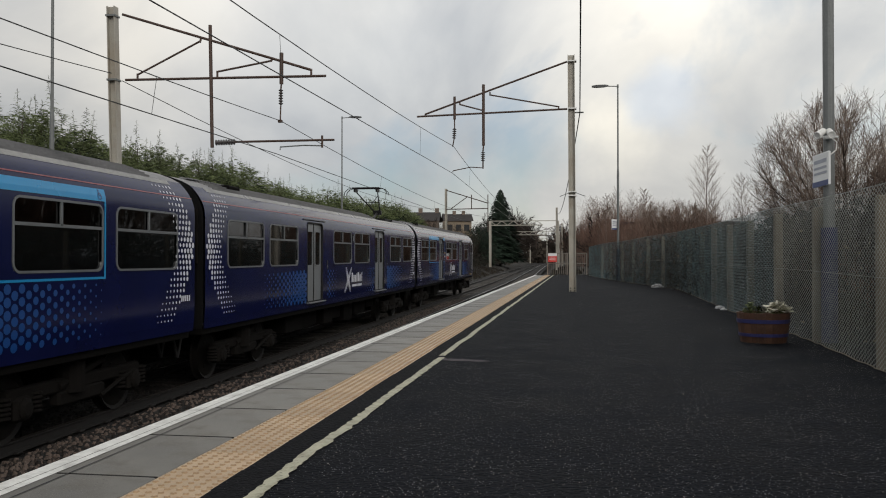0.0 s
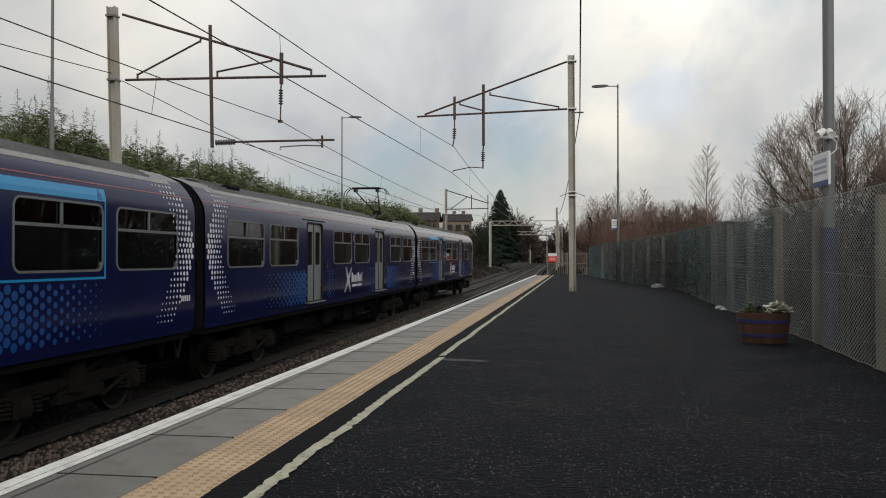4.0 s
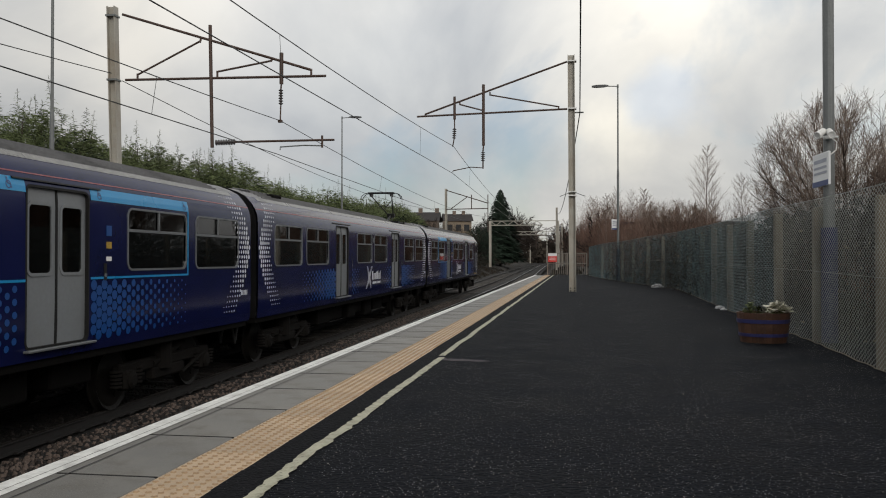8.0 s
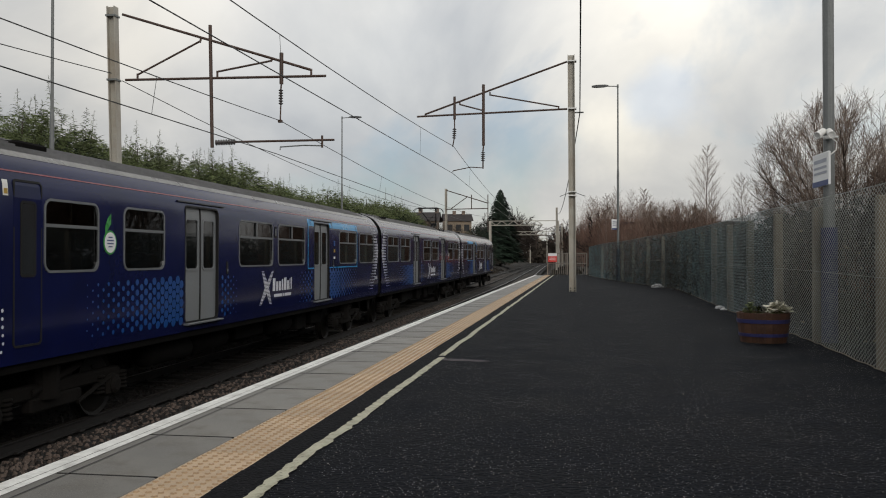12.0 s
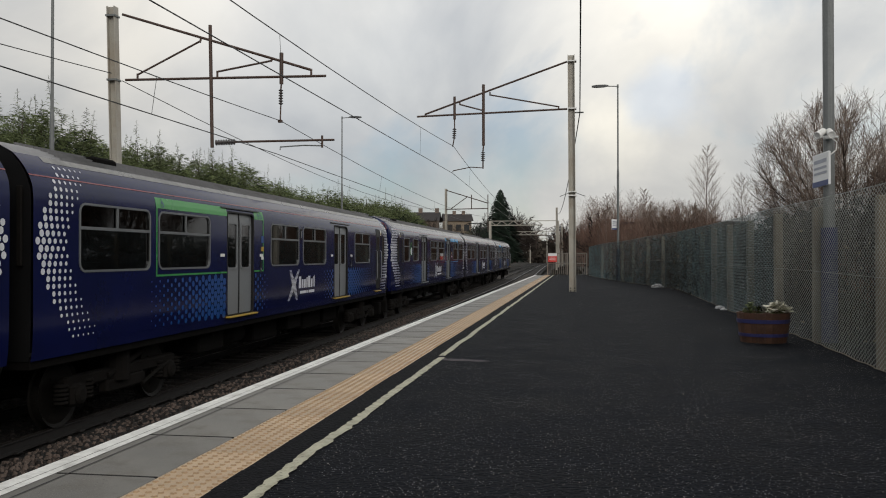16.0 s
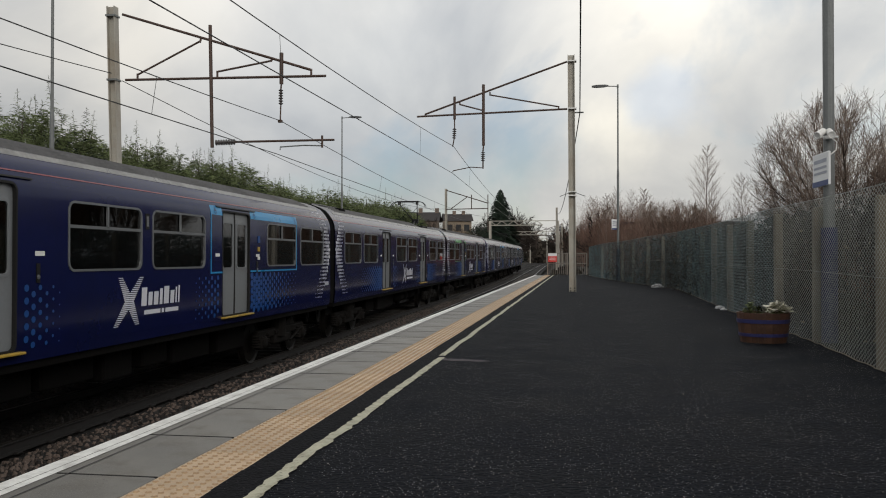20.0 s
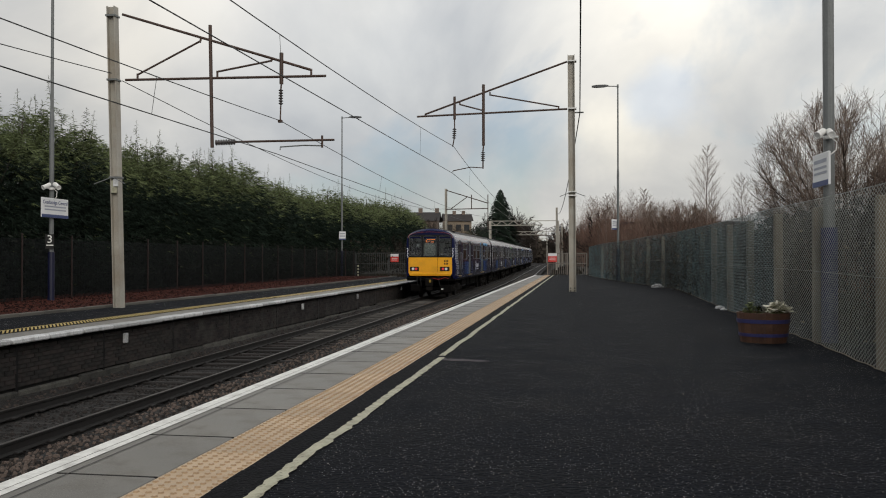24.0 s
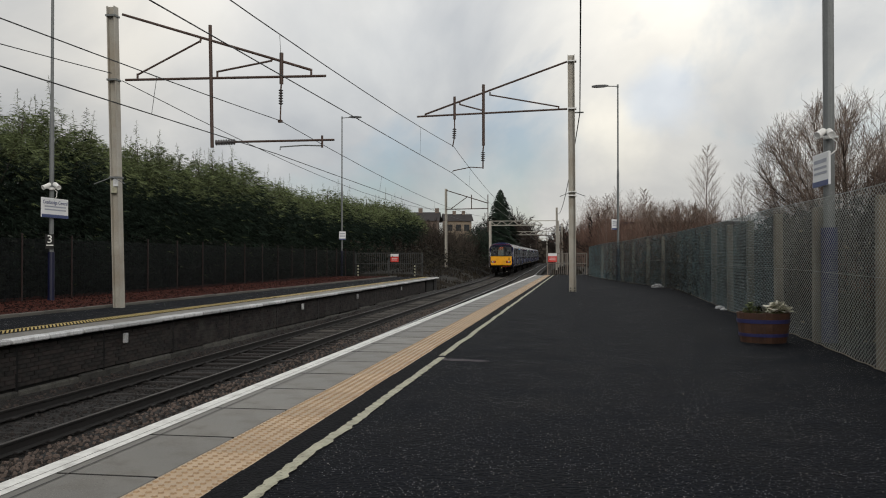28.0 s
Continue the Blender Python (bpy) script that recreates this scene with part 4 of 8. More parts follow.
def small_mast(x, y, z0, z1, arm, label):
    m = thing("overhead_line_mast", label, "line mast", group="line masts")
    h_mast(m, x, y, z0, z1, 0.24)
    top = z1 - 0.15
    s = Shape().tube((x, y, top - 2.0), (x + arm, y, top - 1.95), 0.05, n=6).tube((x, y, top), (x + arm, y, top - 1.4), 0.05, n=6)
    s.tube((x + arm * 0.12, y, top - 1.95), (x + arm * 0.5, y, top - 0.75), 0.04, n=6)
    part("cantilever_frame", s, "boom", m, "dark cantilever frame")
    for k, z in ((0.61, 2.0), (1.0, 4.4)):
        part("drop_tube", Shape().tube((x + arm * k, y, top - 0.5), (x + arm * k, y, top - z), 0.05, n=6), "boom", m, "drop tube")
    return m


def sag(p0, p1, drop, n=14):
    p0, p1 = Vector(p0), Vector(p1)
    return [p0.lerp(p1, i / n) - Vector((0, 0, drop * 4 * (i / n) * (1 - i / n))) for i in range(n + 1)]


def wire(name, label, spans, r=0.012):
    s = Shape()
    for pts in spans:
        s.path([tuple(p) for p in pts], r, 5)
    return tagged(part(name, s, "wire"), label, "wire", group="overhead wires")


def build_wires():
    # over the near track: supports behind the camera, at the near mast, and beyond
    n0, n1, n2 = (-5.98, -14, 4.50), (-4.82, 34.76, 4.89), (-5.1, 92, 4.7)
    c0, c1, c2 = (-6.15, -14, 5.95), (-4.77, 34.76, 6.0), (-5.1, 92, 6.0)
    nc, ncat = [sag(n0, n1, 0.0), sag(n1, n2, 0.05, 8), sag(n2, (-6.9, 190, 4.7), 0)], [sag(c0, c1, 0.50), sag(c1, c2, 0.7), sag(c2, (-6.9, 190, 6.0), 0.7)]
    wire("contact_wire", "dark contact wire over the near track", nc, 0.011)
    wire("catenary_wire", "dark catenary wire over the near track", ncat, 0.011)
    f0, f1, f2 = (-7.70, -10, 3.68), (-7.70, 21.6, 4.12), (-7.75, 88, 4.25)
    k0, k1, k2 = (-7.60, -10, 4.3), (-7.60, 21.6, 5.0), (-7.75, 88, 5.7)
    fc, fk = [sag(f0, f1, 0.0), sag(f1, f2, 0.05), sag(f2, (-9.6, 190, 4.3), 0)], [sag(k0, k1, 0.19), sag(k1, k2, 0.7), sag(k2, (-9.6, 190, 5.7), 0.6)]
    wire("contact_wire", "dark contact wire over the far track", fc, 0.011)
    wire("catenary_wire", "dark catenary wire over the far track", fk, 0.010)
    # droppers
    d = Shape()
    for con, cat, ys in ((nc, ncat, (15.1, 28.06, 41.0, 55.0, 70.0)), (fc, fk, (14.8, 34.0, 48.0, 62.0, 75.0))):
        pc, pk = [p for sp in con for p in sp], [p for sp in cat for p in sp]
        for y in ys:
            get = lambda pts, ax: float(np.interp(y, [p[1] for p in pts], [p[ax] for p in pts]))
            d.tube((get(pc, 0), y, get(pc, 2)), (get(pk, 0), y, get(pk, 2)), 0.005, n=4)
    tagged(part("dropper_wires", d, "wire"), "thin droppers between catenary and contact wires", "wire", kind="stuff")
    # earth and feeder wires along the masts
    wire("earth_wire", "earth wire clamped along the opposite masts", [sag((-12.3, -10, 5.0), (-12.3, 21.4, 6.37), 0.29), sag((-12.1, 21.6, 6.20), (-12.75, 88, 6.6), 1.03)], 0.012)
    wire("feeder_wire", "thick feeder wire clamped to the near mast", [sag((-0.08, -14, 8.2), (0.40, 34.7, 7.24), 0.0), sag((0.40, 34.7, 7.24), (-1.6, 104, 7.0), 1.5)], 0.022)


def portal(y, x0, x1, z0, zb, depth, label):
    g = thing("portal_gantry", label, "gantry", group="portal gantries")
    for x in (x0, x1):
        part("column", Shape().box(x - 0.17, x + 0.17, y - 0.17, y + 0.17, z0, zb + depth), "mast", g)
    s = Shape().box(x0, x1, y - 0.05, y + 0.05, zb + depth - 0.05, zb + depth + 0.05)
    x1 = x0 + 0.78 * (x1 - x0)
    s.box(x0, x1, y - 0.06, y + 0.06, zb - 0.06, zb + 0.06)
    n = max(6, int((x1 - x0) / 0.8))
    for i in range(n):
        a, b = lerp(x0, x1, i / n), lerp(x0, x1, (i + 1) / n)
        s.tube((a, y, zb if i % 2 else zb + depth), (b, y, zb + depth if i % 2 else zb), 0.05, n=5)
    part("lattice_beam", s, "mast", g, "white lattice beam")
    return g


# ---- lamps and signs ----
def lamp_post(x, y, z0, h, arm_dir, label, blue=1.6, paint="pole_navy", r=0.07):
    p = thing("platform_lamp", label, "lamp post", pose(x, y, z0), group="platform lamps")
    part("pole", Shape().tube((0, 0, blue), (0, 0, h * 0.55), r, r, 14).tube((0, 0, h * 0.55), (0, 0, h * 0.58), r, r * 0.75, 14).tube((0, 0, h * 0.58), (0, 0, h), r * 0.72, r * 0.62, 14), "pole", p, "grey steel pole", smooth=False)
    part("blue_base", Shape().tube((0, 0, 0), (0, 0, blue), r * 1.45, r * 1.45, 16), paint, p, "blue painted lower sleeve")
    part("arm", Shape().tube((0, 0, h - 0.05), (arm_dir * 0.75, 0, h - 0.02), 0.03).tube((0, 0, h - 0.15), (0, 0, h + 0.06), r * 0.8), "pole", p)
    head = Shape()
    k = arm_dir
    prof = [(0.55, 0.05, -0.02, 0.04), (0.75, 0.11, -0.07, 0.07), (1.25, 0.14, -0.09, 0.06), (1.55, 0.10, -0.06, 0.02)]
    for dx, w, a, b in prof:
        head.v += [(k * dx, -w, h + a), (k * dx, w, h + a), (k * dx, w * 0.7, h + b), (k * dx, -w * 0.7, h + b)]
    for j in range(3):
        for i in range(4):
            i2 = (i + 1) % 4
            head.f.append((j * 4 + i, j * 4 + i2, j * 4 + 4 + i2, j * 4 + 4 + i))
    head.f += [(0, 1, 2, 3), (12, 15, 14, 13)]
    part("lamp_head", head, "lamp_head", p, "dark street lamp head")
    return p


def letters(name, text, size, mat, parent, m, label=""):
    """Lettering turned into one flat mesh."""
    cu = bpy.data.curves.new(name, "FONT")
    cu.body, cu.size, cu.align_x, cu.align_y, cu.extrude, cu.resolution_u = text, size, "CENTER", "CENTER", 0.002, 3
    tmp = new(name, cu)
    me = bpy.data.meshes.new_from_object(tmp.evaluated_get(bpy.context.evaluated_depsgraph_get()))
    bpy.data.objects.remove(tmp)
    me.materials.clear()
    ob = part(name, me, mat, parent, label)
    ob.matrix_local = m
    return ob


def station_sign(m, w, h, label, text=True):
    s = thing("station_sign", label, "sign", m, group="station signs")
    part("board", Shape().box(-w / 2, w / 2, -0.02, 0.02, -h / 2, h / 2, 0.008), "sign_white", s)
    part("blue_band", Shape().box(-w / 2, w / 2, -0.025, -0.021, -h / 2, -h / 2 + h * 0.16), "sign_blue", s, "dark blue foot band")
    if text:
        letters("sign_lettering", "Coatbridge Central", w * 0.118, "sign_blue", s, pose(0, -0.025, h * 0.27, 90, 0, 0), "dark blue lettering")
    else:
        part("sign_heading", Shape().box(-w * 0.4, w * 0.4, -0.025, -0.021, h * 0.20, h * 0.31), "print", s, "line of dark print")
    for i in range(2):
        part("print_line", Shape().box(-w * 0.40, w * 0.40, -0.025, -0.021, h * (0.06 - i * 0.16) - h * 0.035, h * (0.06 - i * 0.16) + h * 0.035), "print", s, "line of small print")
    part("bracket", Shape().box(-0.06, 0.06, 0.02, 0.10, -h * 0.3, h * 0.3), "pole", s)
    return s


def cctv(x, y, z, label, dirs, size=1.0):
    c = thing("security_camera", label, "security camera", pose(x, y, z) @ Matrix.Scale(size, 4), group="security cameras")
    part("bracket", Shape().tube((0, 0, -0.12), (0, 0, -0.04), 0.10, n=12).box(-0.25, 0.25, -0.03, 0.03, -0.08, -0.04), "white_plastic", c)
    for dx, dy, ox in dirs:
        d = Vector((dx, dy, -0.5)).normalized()
        o = Vector((ox, 0, 0.04))
        part("camera_housing", Shape().lathe(o - d * 0.16, d, [(0, 0.07), (0.03, 0.085), (0.30, 0.085), (0.36, 0.095), (0.38, 0.095), (0.38, 0.07), (0.36, 0.06)], 14), "white_plastic", c, "white camera housing", smooth=False)
    part("cable", Shape().path([(0.1, 0, -0.1), (0.22, 0, -0.2), (0.2, 0, -0.4), (0.08, 0, -0.5)], 0.015), "white_plastic", c, "white cable")
    return c


def build_lamps_and_signs():
    lamp_post(-15.85, 24.15, 0.0, 10.2, 1, "grey lamp post with blue base on the opposite platform", 1.55)
    station_sign(pose(-15.74, 24.15, 2.90, 0, 0, 90), 1.36, 0.60, "white station name sign with dark blue lettering on a lamp post")
    cctv(-15.78, 24.05, 3.56, "pair of white security cameras on the lamp post above the sign", ((-0.45, -0.9, -0.17), (0.85, -0.5, 0.19)), 0.8)
    pl = thing("number_plate", "black plate with a white figure 3 on the lamp post", "sign", pose(-15.84, 24.06, 1.87, 0, 0, 30))
    part("plate", Shape().box(-0.12, 0.12, -0.055, -0.035, -0.22, 0.22), "black", pl)
    letters("figure", "3", 0.34, "white_plastic", pl, pose(0, -0.059, 0.06, 90, 0, 0), "white figure")
    part("print_line", Shape().box(-0.1, 0.1, -0.062, -0.058, -0.13, -0.10), "white_plastic", pl)
    lamp_post(-17.6, 64.3, 0.0, 12.4, 1, "slim grey lamp post with blue base near platform end", 2.0)
    station_sign(pose(-17.5, 64.1, 3.15, 0, 0, 14), 0.5, 0.65, "small white sign on the lamp post at the platform end", text=False)
    lamp_post(2.86, 52.1, 0.0, 11.8, -1, "tall grey lamp post with blue base by the fence", 1.95)
    station_sign(pose(2.64, 51.9, 3.4, 0, 0, 60), 0.7, 0.62, "small white sign seen edge-on on the lamp post", text=False)
    lamp_post(4.03, 14.1, 0.0, 10.5, -1, "near grey lamp post with blue base behind the fence", 1.82, "pole_blue", r=0.085)
    station_sign(pose(3.92, 14.1, 2.73, 0, 0, -88), 0.74, 0.52, "white notice with blue foot band on the near lamp post", text=False)
    cctv(3.97, 13.95, 3.27, "pair of white security cameras on the near lamp post", ((-0.75, -0.8, -0.16), (-0.1, -1.2, 0.06)), 0.62)

# ---- fences ----
# foot of each post and the height of the mesh there
FENCE_LINE = [(3.28, 6.00, 2.15), (3.60, 10.81, 2.18), (3.80, 14.27, 2.24), (3.83, 16.94, 2.27), (3.92, 19.95, 2.28), (4.02, 22.97, 2.30), (4.16, 26.27, 2.34), (4.30, 29.61, 2.38), (4.50, 34.23, 2.45), (4.67, 38.69, 2.50), (4.26, 41.31, 2.48), (3.79, 44.05, 2.44), (3.31, 47.53, 2.36), (2.92, 50.77, 2.35), (2.48, 55.53, 2.36), (2.08, 59.52, 2.34), (1.47, 68.46, 2.27)]


def chain_link(parent, a, b, cell, r, mat, name="chain_link_mesh", slope=0.5, knuckle=0.0):
    """Diagonal wires both ways between two posts, clipped to the panel."""
    (x0, y0, h0), (x1, y1, h1) = a, b
    L, h = math.hypot(x1 - x0, y1 - y0), h0
    at = lambda u, z, o=0.0: (lerp(x0, x1, u / L) - o, lerp(y0, y1, u / L), z * lerp(h0, h1, u / L) / h0)
    s = Shape()
    run, u = h / slope, -h / slope
    while u < L:
        a0, z0 = (u, 0.03) if u >= 0 else (0.0, 0.03 - u * slope)
        b0, z1 = (u + run, h + 0.03) if u + run <= L else (L, 0.03 + (L - u) * slope)
        if b0 > a0 + 0.02:
            s.tube(at(a0, z0), at(b0, z1), r, n=3, caps=False)
            s.tube(at(L - a0, z0, 0.006), at(L - b0, z1, 0.006), r, n=3, caps=False)
        u += cell
    if knuckle:
        # the bent loops where the wires hook together, in level rows
        d = (x1 - x0) / L, (y1 - y0) / L
        for row in range(1, int(h / (cell * slope))):
            for k in range(int(L / cell)):
                x, y, z = at((k + 0.5) * cell, row * cell * slope, 0.010)
                c = len(s.v)
                s.v += [(x + d[0] * e * knuckle - q * 0.25, y + d[1] * e * knuckle, z - q * 0.2) for e, q in ((-1, knuckle), (1, knuckle), (1, 0), (-1, 0))]
                s.f.append((c, c + 1, c + 2, c + 3))
    return part(name, s, mat, parent)


def build_right_fence():
    f = thing("chain_link_fence", "green chain-link fence on concrete posts along the platform", "fence")
    rng, w = random.Random(17), 0.074
    for i, (x, y, h) in enumerate(FENCE_LINE):
        n = FENCE_LINE[min(i + 1, len(FENCE_LINE) - 1)]
        o = FENCE_LINE[max(i - 1, 0)]
        a = math.degrees(math.atan2(n[1] - o[1], n[0] - o[0])) - 90
        post = Shape().box(-w, w, -w, w, -0.3, h - 0.09, 0.014)
        part("concrete_post", post, "concrete_post", f).matrix_world = pose(x + 0.10, y, 0, rng.uniform(-0.5, 0.5), rng.uniform(-0.5, 0.5), a)
    top, foot = Shape(), Shape()
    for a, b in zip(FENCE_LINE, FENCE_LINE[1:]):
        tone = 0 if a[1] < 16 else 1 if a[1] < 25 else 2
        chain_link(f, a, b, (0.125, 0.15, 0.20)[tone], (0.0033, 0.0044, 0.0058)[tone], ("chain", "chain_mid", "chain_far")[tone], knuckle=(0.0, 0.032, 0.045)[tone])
        for k in (0.5, 1.0):
            top.tube((a[0], a[1], a[2] * k + 0.02), (b[0], b[1], b[2] * k + 0.02), 0.0045, n=4)
        # the slack wire along the foot of the mesh
        foot.path([(lerp(a[0], b[0], q / 10) - 0.012, lerp(a[1], b[1], q / 10), 0.03 + rng.uniform(-0.012, 0.016)) for q in range(11)], 0.008, 4)
    part("strain_wire", top, "chain", f, "horizontal strain wires")
    part("bottom_wire", foot, "concrete_post", f, "pale slack wire along the foot of the mesh")


def build_litter():
    """Scraps of pale plastic blown against the fence."""
    rng = random.Random(23)
    for x, y, size in ((4.0, 40.3, 0.34), (3.93, 23.4, 0.14), (3.9, 22.7, 0.10)):
        s = Shape()
        for j in range(6):
            for i in range(9):
                a, e = i * math.pi * 2 / 9, j / 5 * math.pi * 0.5
                r = size * rng.uniform(0.7, 1.1)
                s.v.append((math.cos(a) * math.cos(e) * r, math.sin(a) * math.cos(e) * r, max(math.sin(e) * r * 0.55, 0.0)))
        for j in range(5):
            for i in range(9):
                k = (i + 1) % 9
                s.f.append((j * 9 + i, j * 9 + k, (j + 1) * 9 + k, (j + 1) * 9 + i))
        ob = thing("plastic_litter", "crumpled pale plastic litter at the foot of the fence", "litter", pose(x, y, 0.015), group="litter")
        part("crumpled_sheet", s, "white_edge", ob)


def build_left_fence():
    f = thing("mesh_fence", "dark mesh fence with rusty posts before the hedge", "fence")
    h = 1.92
    s = Shape().box(-0.02, 0.02, -0.02, 0.02, -0.1, h + 0.15, 0.004)
    me = s.mesh("fence_post")
    y = 8.0
    while y < 66:
        x = -16.45 - max(0, y - 30) * 0.012
        ob = part("fence_post", me, "rust_post" if y < 36 else "gate_dark", f)
        ob.matrix_world = pose(x, y, 0.04)
        y += 2.6
    w = Shape()
    n = 66
    for i in range(n):
        z = 0.08 + (h - 0.05) * i / (n - 1)
        w.path([(-16.48, 6, z), (-16.48, 30, z), (-16.48 - 0.43, 66, z)], 0.0065, 3)
    y = 8.0
    while y < 45:
        x = -16.50 - max(0, y - 30) * 0.012
        w.tube((x, y, 0.06), (x, y, h + 0.05), 0.0045, n=3, caps=False)
        y += 0.16
    tagged(part("wire_mesh", w, "dark_mesh", f, "dark wire mesh"), kind="stuff")


def palisade(name, label, x0, x1, y, h, mat, sign=None, z0=0.0):
    g = thing(name, label, "fence", pose(0, 0, z0))
    n = 3
    for i in range(n):
        x = lerp(x0, x1, i / (n - 1))
        part("post", Shape().box(x - 0.05, x + 0.05, y - 0.05, y + 0.05, 0, h, 0.01), mat, g)
    for z in (h * 0.52, h - 0.04):
        part("rail", Shape().box(x0, x1, y - 0.02, y + 0.02, z - 0.03, z + 0.03), mat, g)
    bar = Shape().box(-0.018, 0.018, -0.012, 0.012, 0.08, h - 0.04).mesh("bar")
    x = x0 + 0.12
    while x < x1:
        part("bar", bar, mat, g).matrix_local = pose(x, y - 0.03, 0)
        x += 0.17
    return g


def red_notice(x, y, z, w, h):
    s = thing("warning_notice", "red warning notice with white heading on the end gate", "sign", pose(x, y, z), group="warning notices")
    part("board", Shape().box(-w / 2, w / 2, -0.01, 0.01, -h / 2, h / 2), "sign_red", s)
    part("heading", Shape().box(-w / 2, w / 2, -0.015, -0.011, h * 0.17, h * 0.5), "sign_white", s, "white heading panel")
    for i in range(2):
        part("print_line", Shape().box(-w * 0.35, w * 0.35, -0.015, -0.011, -h * (0.05 + 0.2 * i) - 0.02, -h * (0.05 + 0.2 * i) + 0.02), "sign_white", s)


def build_gates():
    palisade("end_gate", "grey painted railing across the near platform end", -1.85, 1.35, 71.2, 1.85, "gate")
    red_notice(-1.45, 71.1, 1.45, 0.72, 0.72)
    palisade("end_gate", "dark grey railing across the opposite platform end", -17.2, -11.7, 67.0, 1.85, "gate_dark")
    red_notice(-13.95, 66.9, 1.42, 0.65, 0.65)
    for x in (-16.6, -12.05):
        b = thing("marker_post", "black and yellow striped marker post", "marker post", pose(x, 65.5, 0), group="marker posts")
        for i in range(8):
            part("stripe", Shape().box(-0.05, 0.05, -0.05, 0.05, i * 0.12, i * 0.12 + 0.12), "black" if i % 2 else "cream_line", b)


# ---- barrel planter ----
def build_planter():
    p = thing("barrel_planter", "half-barrel planter of brown oak with faded blue hoops on asphalt", "planter", pose(3.03, 14.1, 0.014))
    n, h, r0, r1 = 22, 0.47, 0.345, 0.405
    for i in range(n):
        a0, a1 = 2 * math.pi * (i + 0.012) / n, 2 * math.pi * (i + 0.988) / n
        s = Shape()
        for z, r in ((0, r0), (h * 0.5, lerp(r0, r1, 0.62)), (h, r1)):
            for rr in (r, r - 0.03):
                s.v += [(rr * math.cos(a0), rr * math.sin(a0), z), (rr * math.cos(a1), rr * math.sin(a1), z)]
        for k in (0, 4):
            s.f += [(k, k + 1, k + 5, k + 4), (k + 3, k + 2, k + 6, k + 7), (k + 1, k + 3, k + 7, k + 5), (k + 2, k, k + 4, k + 6)]
        s.f += [(8, 9, 11, 10), (0, 2, 3, 1)]
        part("stave", s, "oak", p)
    for z0, z1 in ((0.10, 0.15), (0.31, 0.37)):
        ra, rb = lerp(r0, r1, z0 / h) + 0.012, lerp(r0, r1, z1 / h) + 0.012
        part("hoop", Shape().lathe((0, 0, z0), (0, 0, 1), [(0, ra - 0.01), (0, ra), (z1 - z0, rb), (z1 - z0, rb - 0.01)], 44), "hoop", p, "faded blue hoop")
    part("soil", Shape().tube((0, 0, h - 0.10), (0, 0, h - 0.05), 0.37, n=24), "earth", p)
    rng = random.Random(21)

    def plant(name, label, mat, cx, cy, rad, hgt, count, lw, category):
        pl = thing(name, label, category, pose(3.03 + cx, 14.1 + cy, 0.43))
        leaf, stem = Shape(), Shape()
        for _ in range(count):
            a, t = rng.uniform(0, 6.283), rng.uniform(0.05, 1.0)
            d = Vector((math.cos(a) * t * rad, math.sin(a) * t * rad, hgt * (1.0 - 0.55 * t * t) * rng.uniform(0.55, 1.05)))
            root = Vector((d.x * 0.2, d.y * 0.2, 0))
            stem.tube(root, d, 0.004, 0.002, 3, False)
            side = Vector((-math.sin(a), math.cos(a), rng.uniform(-0.5, 0.5))).normalized() * lw
            out = Vector((math.cos(a), math.sin(a), rng.uniform(-0.4, 0.6))).normalized() * lw * 2.6
            for j in range(3):
                o = d - out * 0.3 * j + Vector((0, 0, rng.uniform(-0.02, 0.02)))
                leaf.face([o - side * 0.3, o + out * 0.5 - side, o + out, o + out * 0.5 + side])
        part("stems", stem, "herb", pl)
        part("leaves", leaf, mat, pl)
    plant("silver_ragwort", "pale silvery white foliage plant in the barrel planter", "petal", 0.20, -0.10, 0.22, 0.20, 170, 0.028, "plant")
    plant("green_herb", "small green plant in the barrel planter", "herb", -0.20, -0.06, 0.10, 0.20, 60, 0.02, "plant")
    plant("low_heather", "low grey-green plant in the barrel planter", "shrub", -0.06, -0.02, 0.10, 0.15, 60, 0.012, "plant")


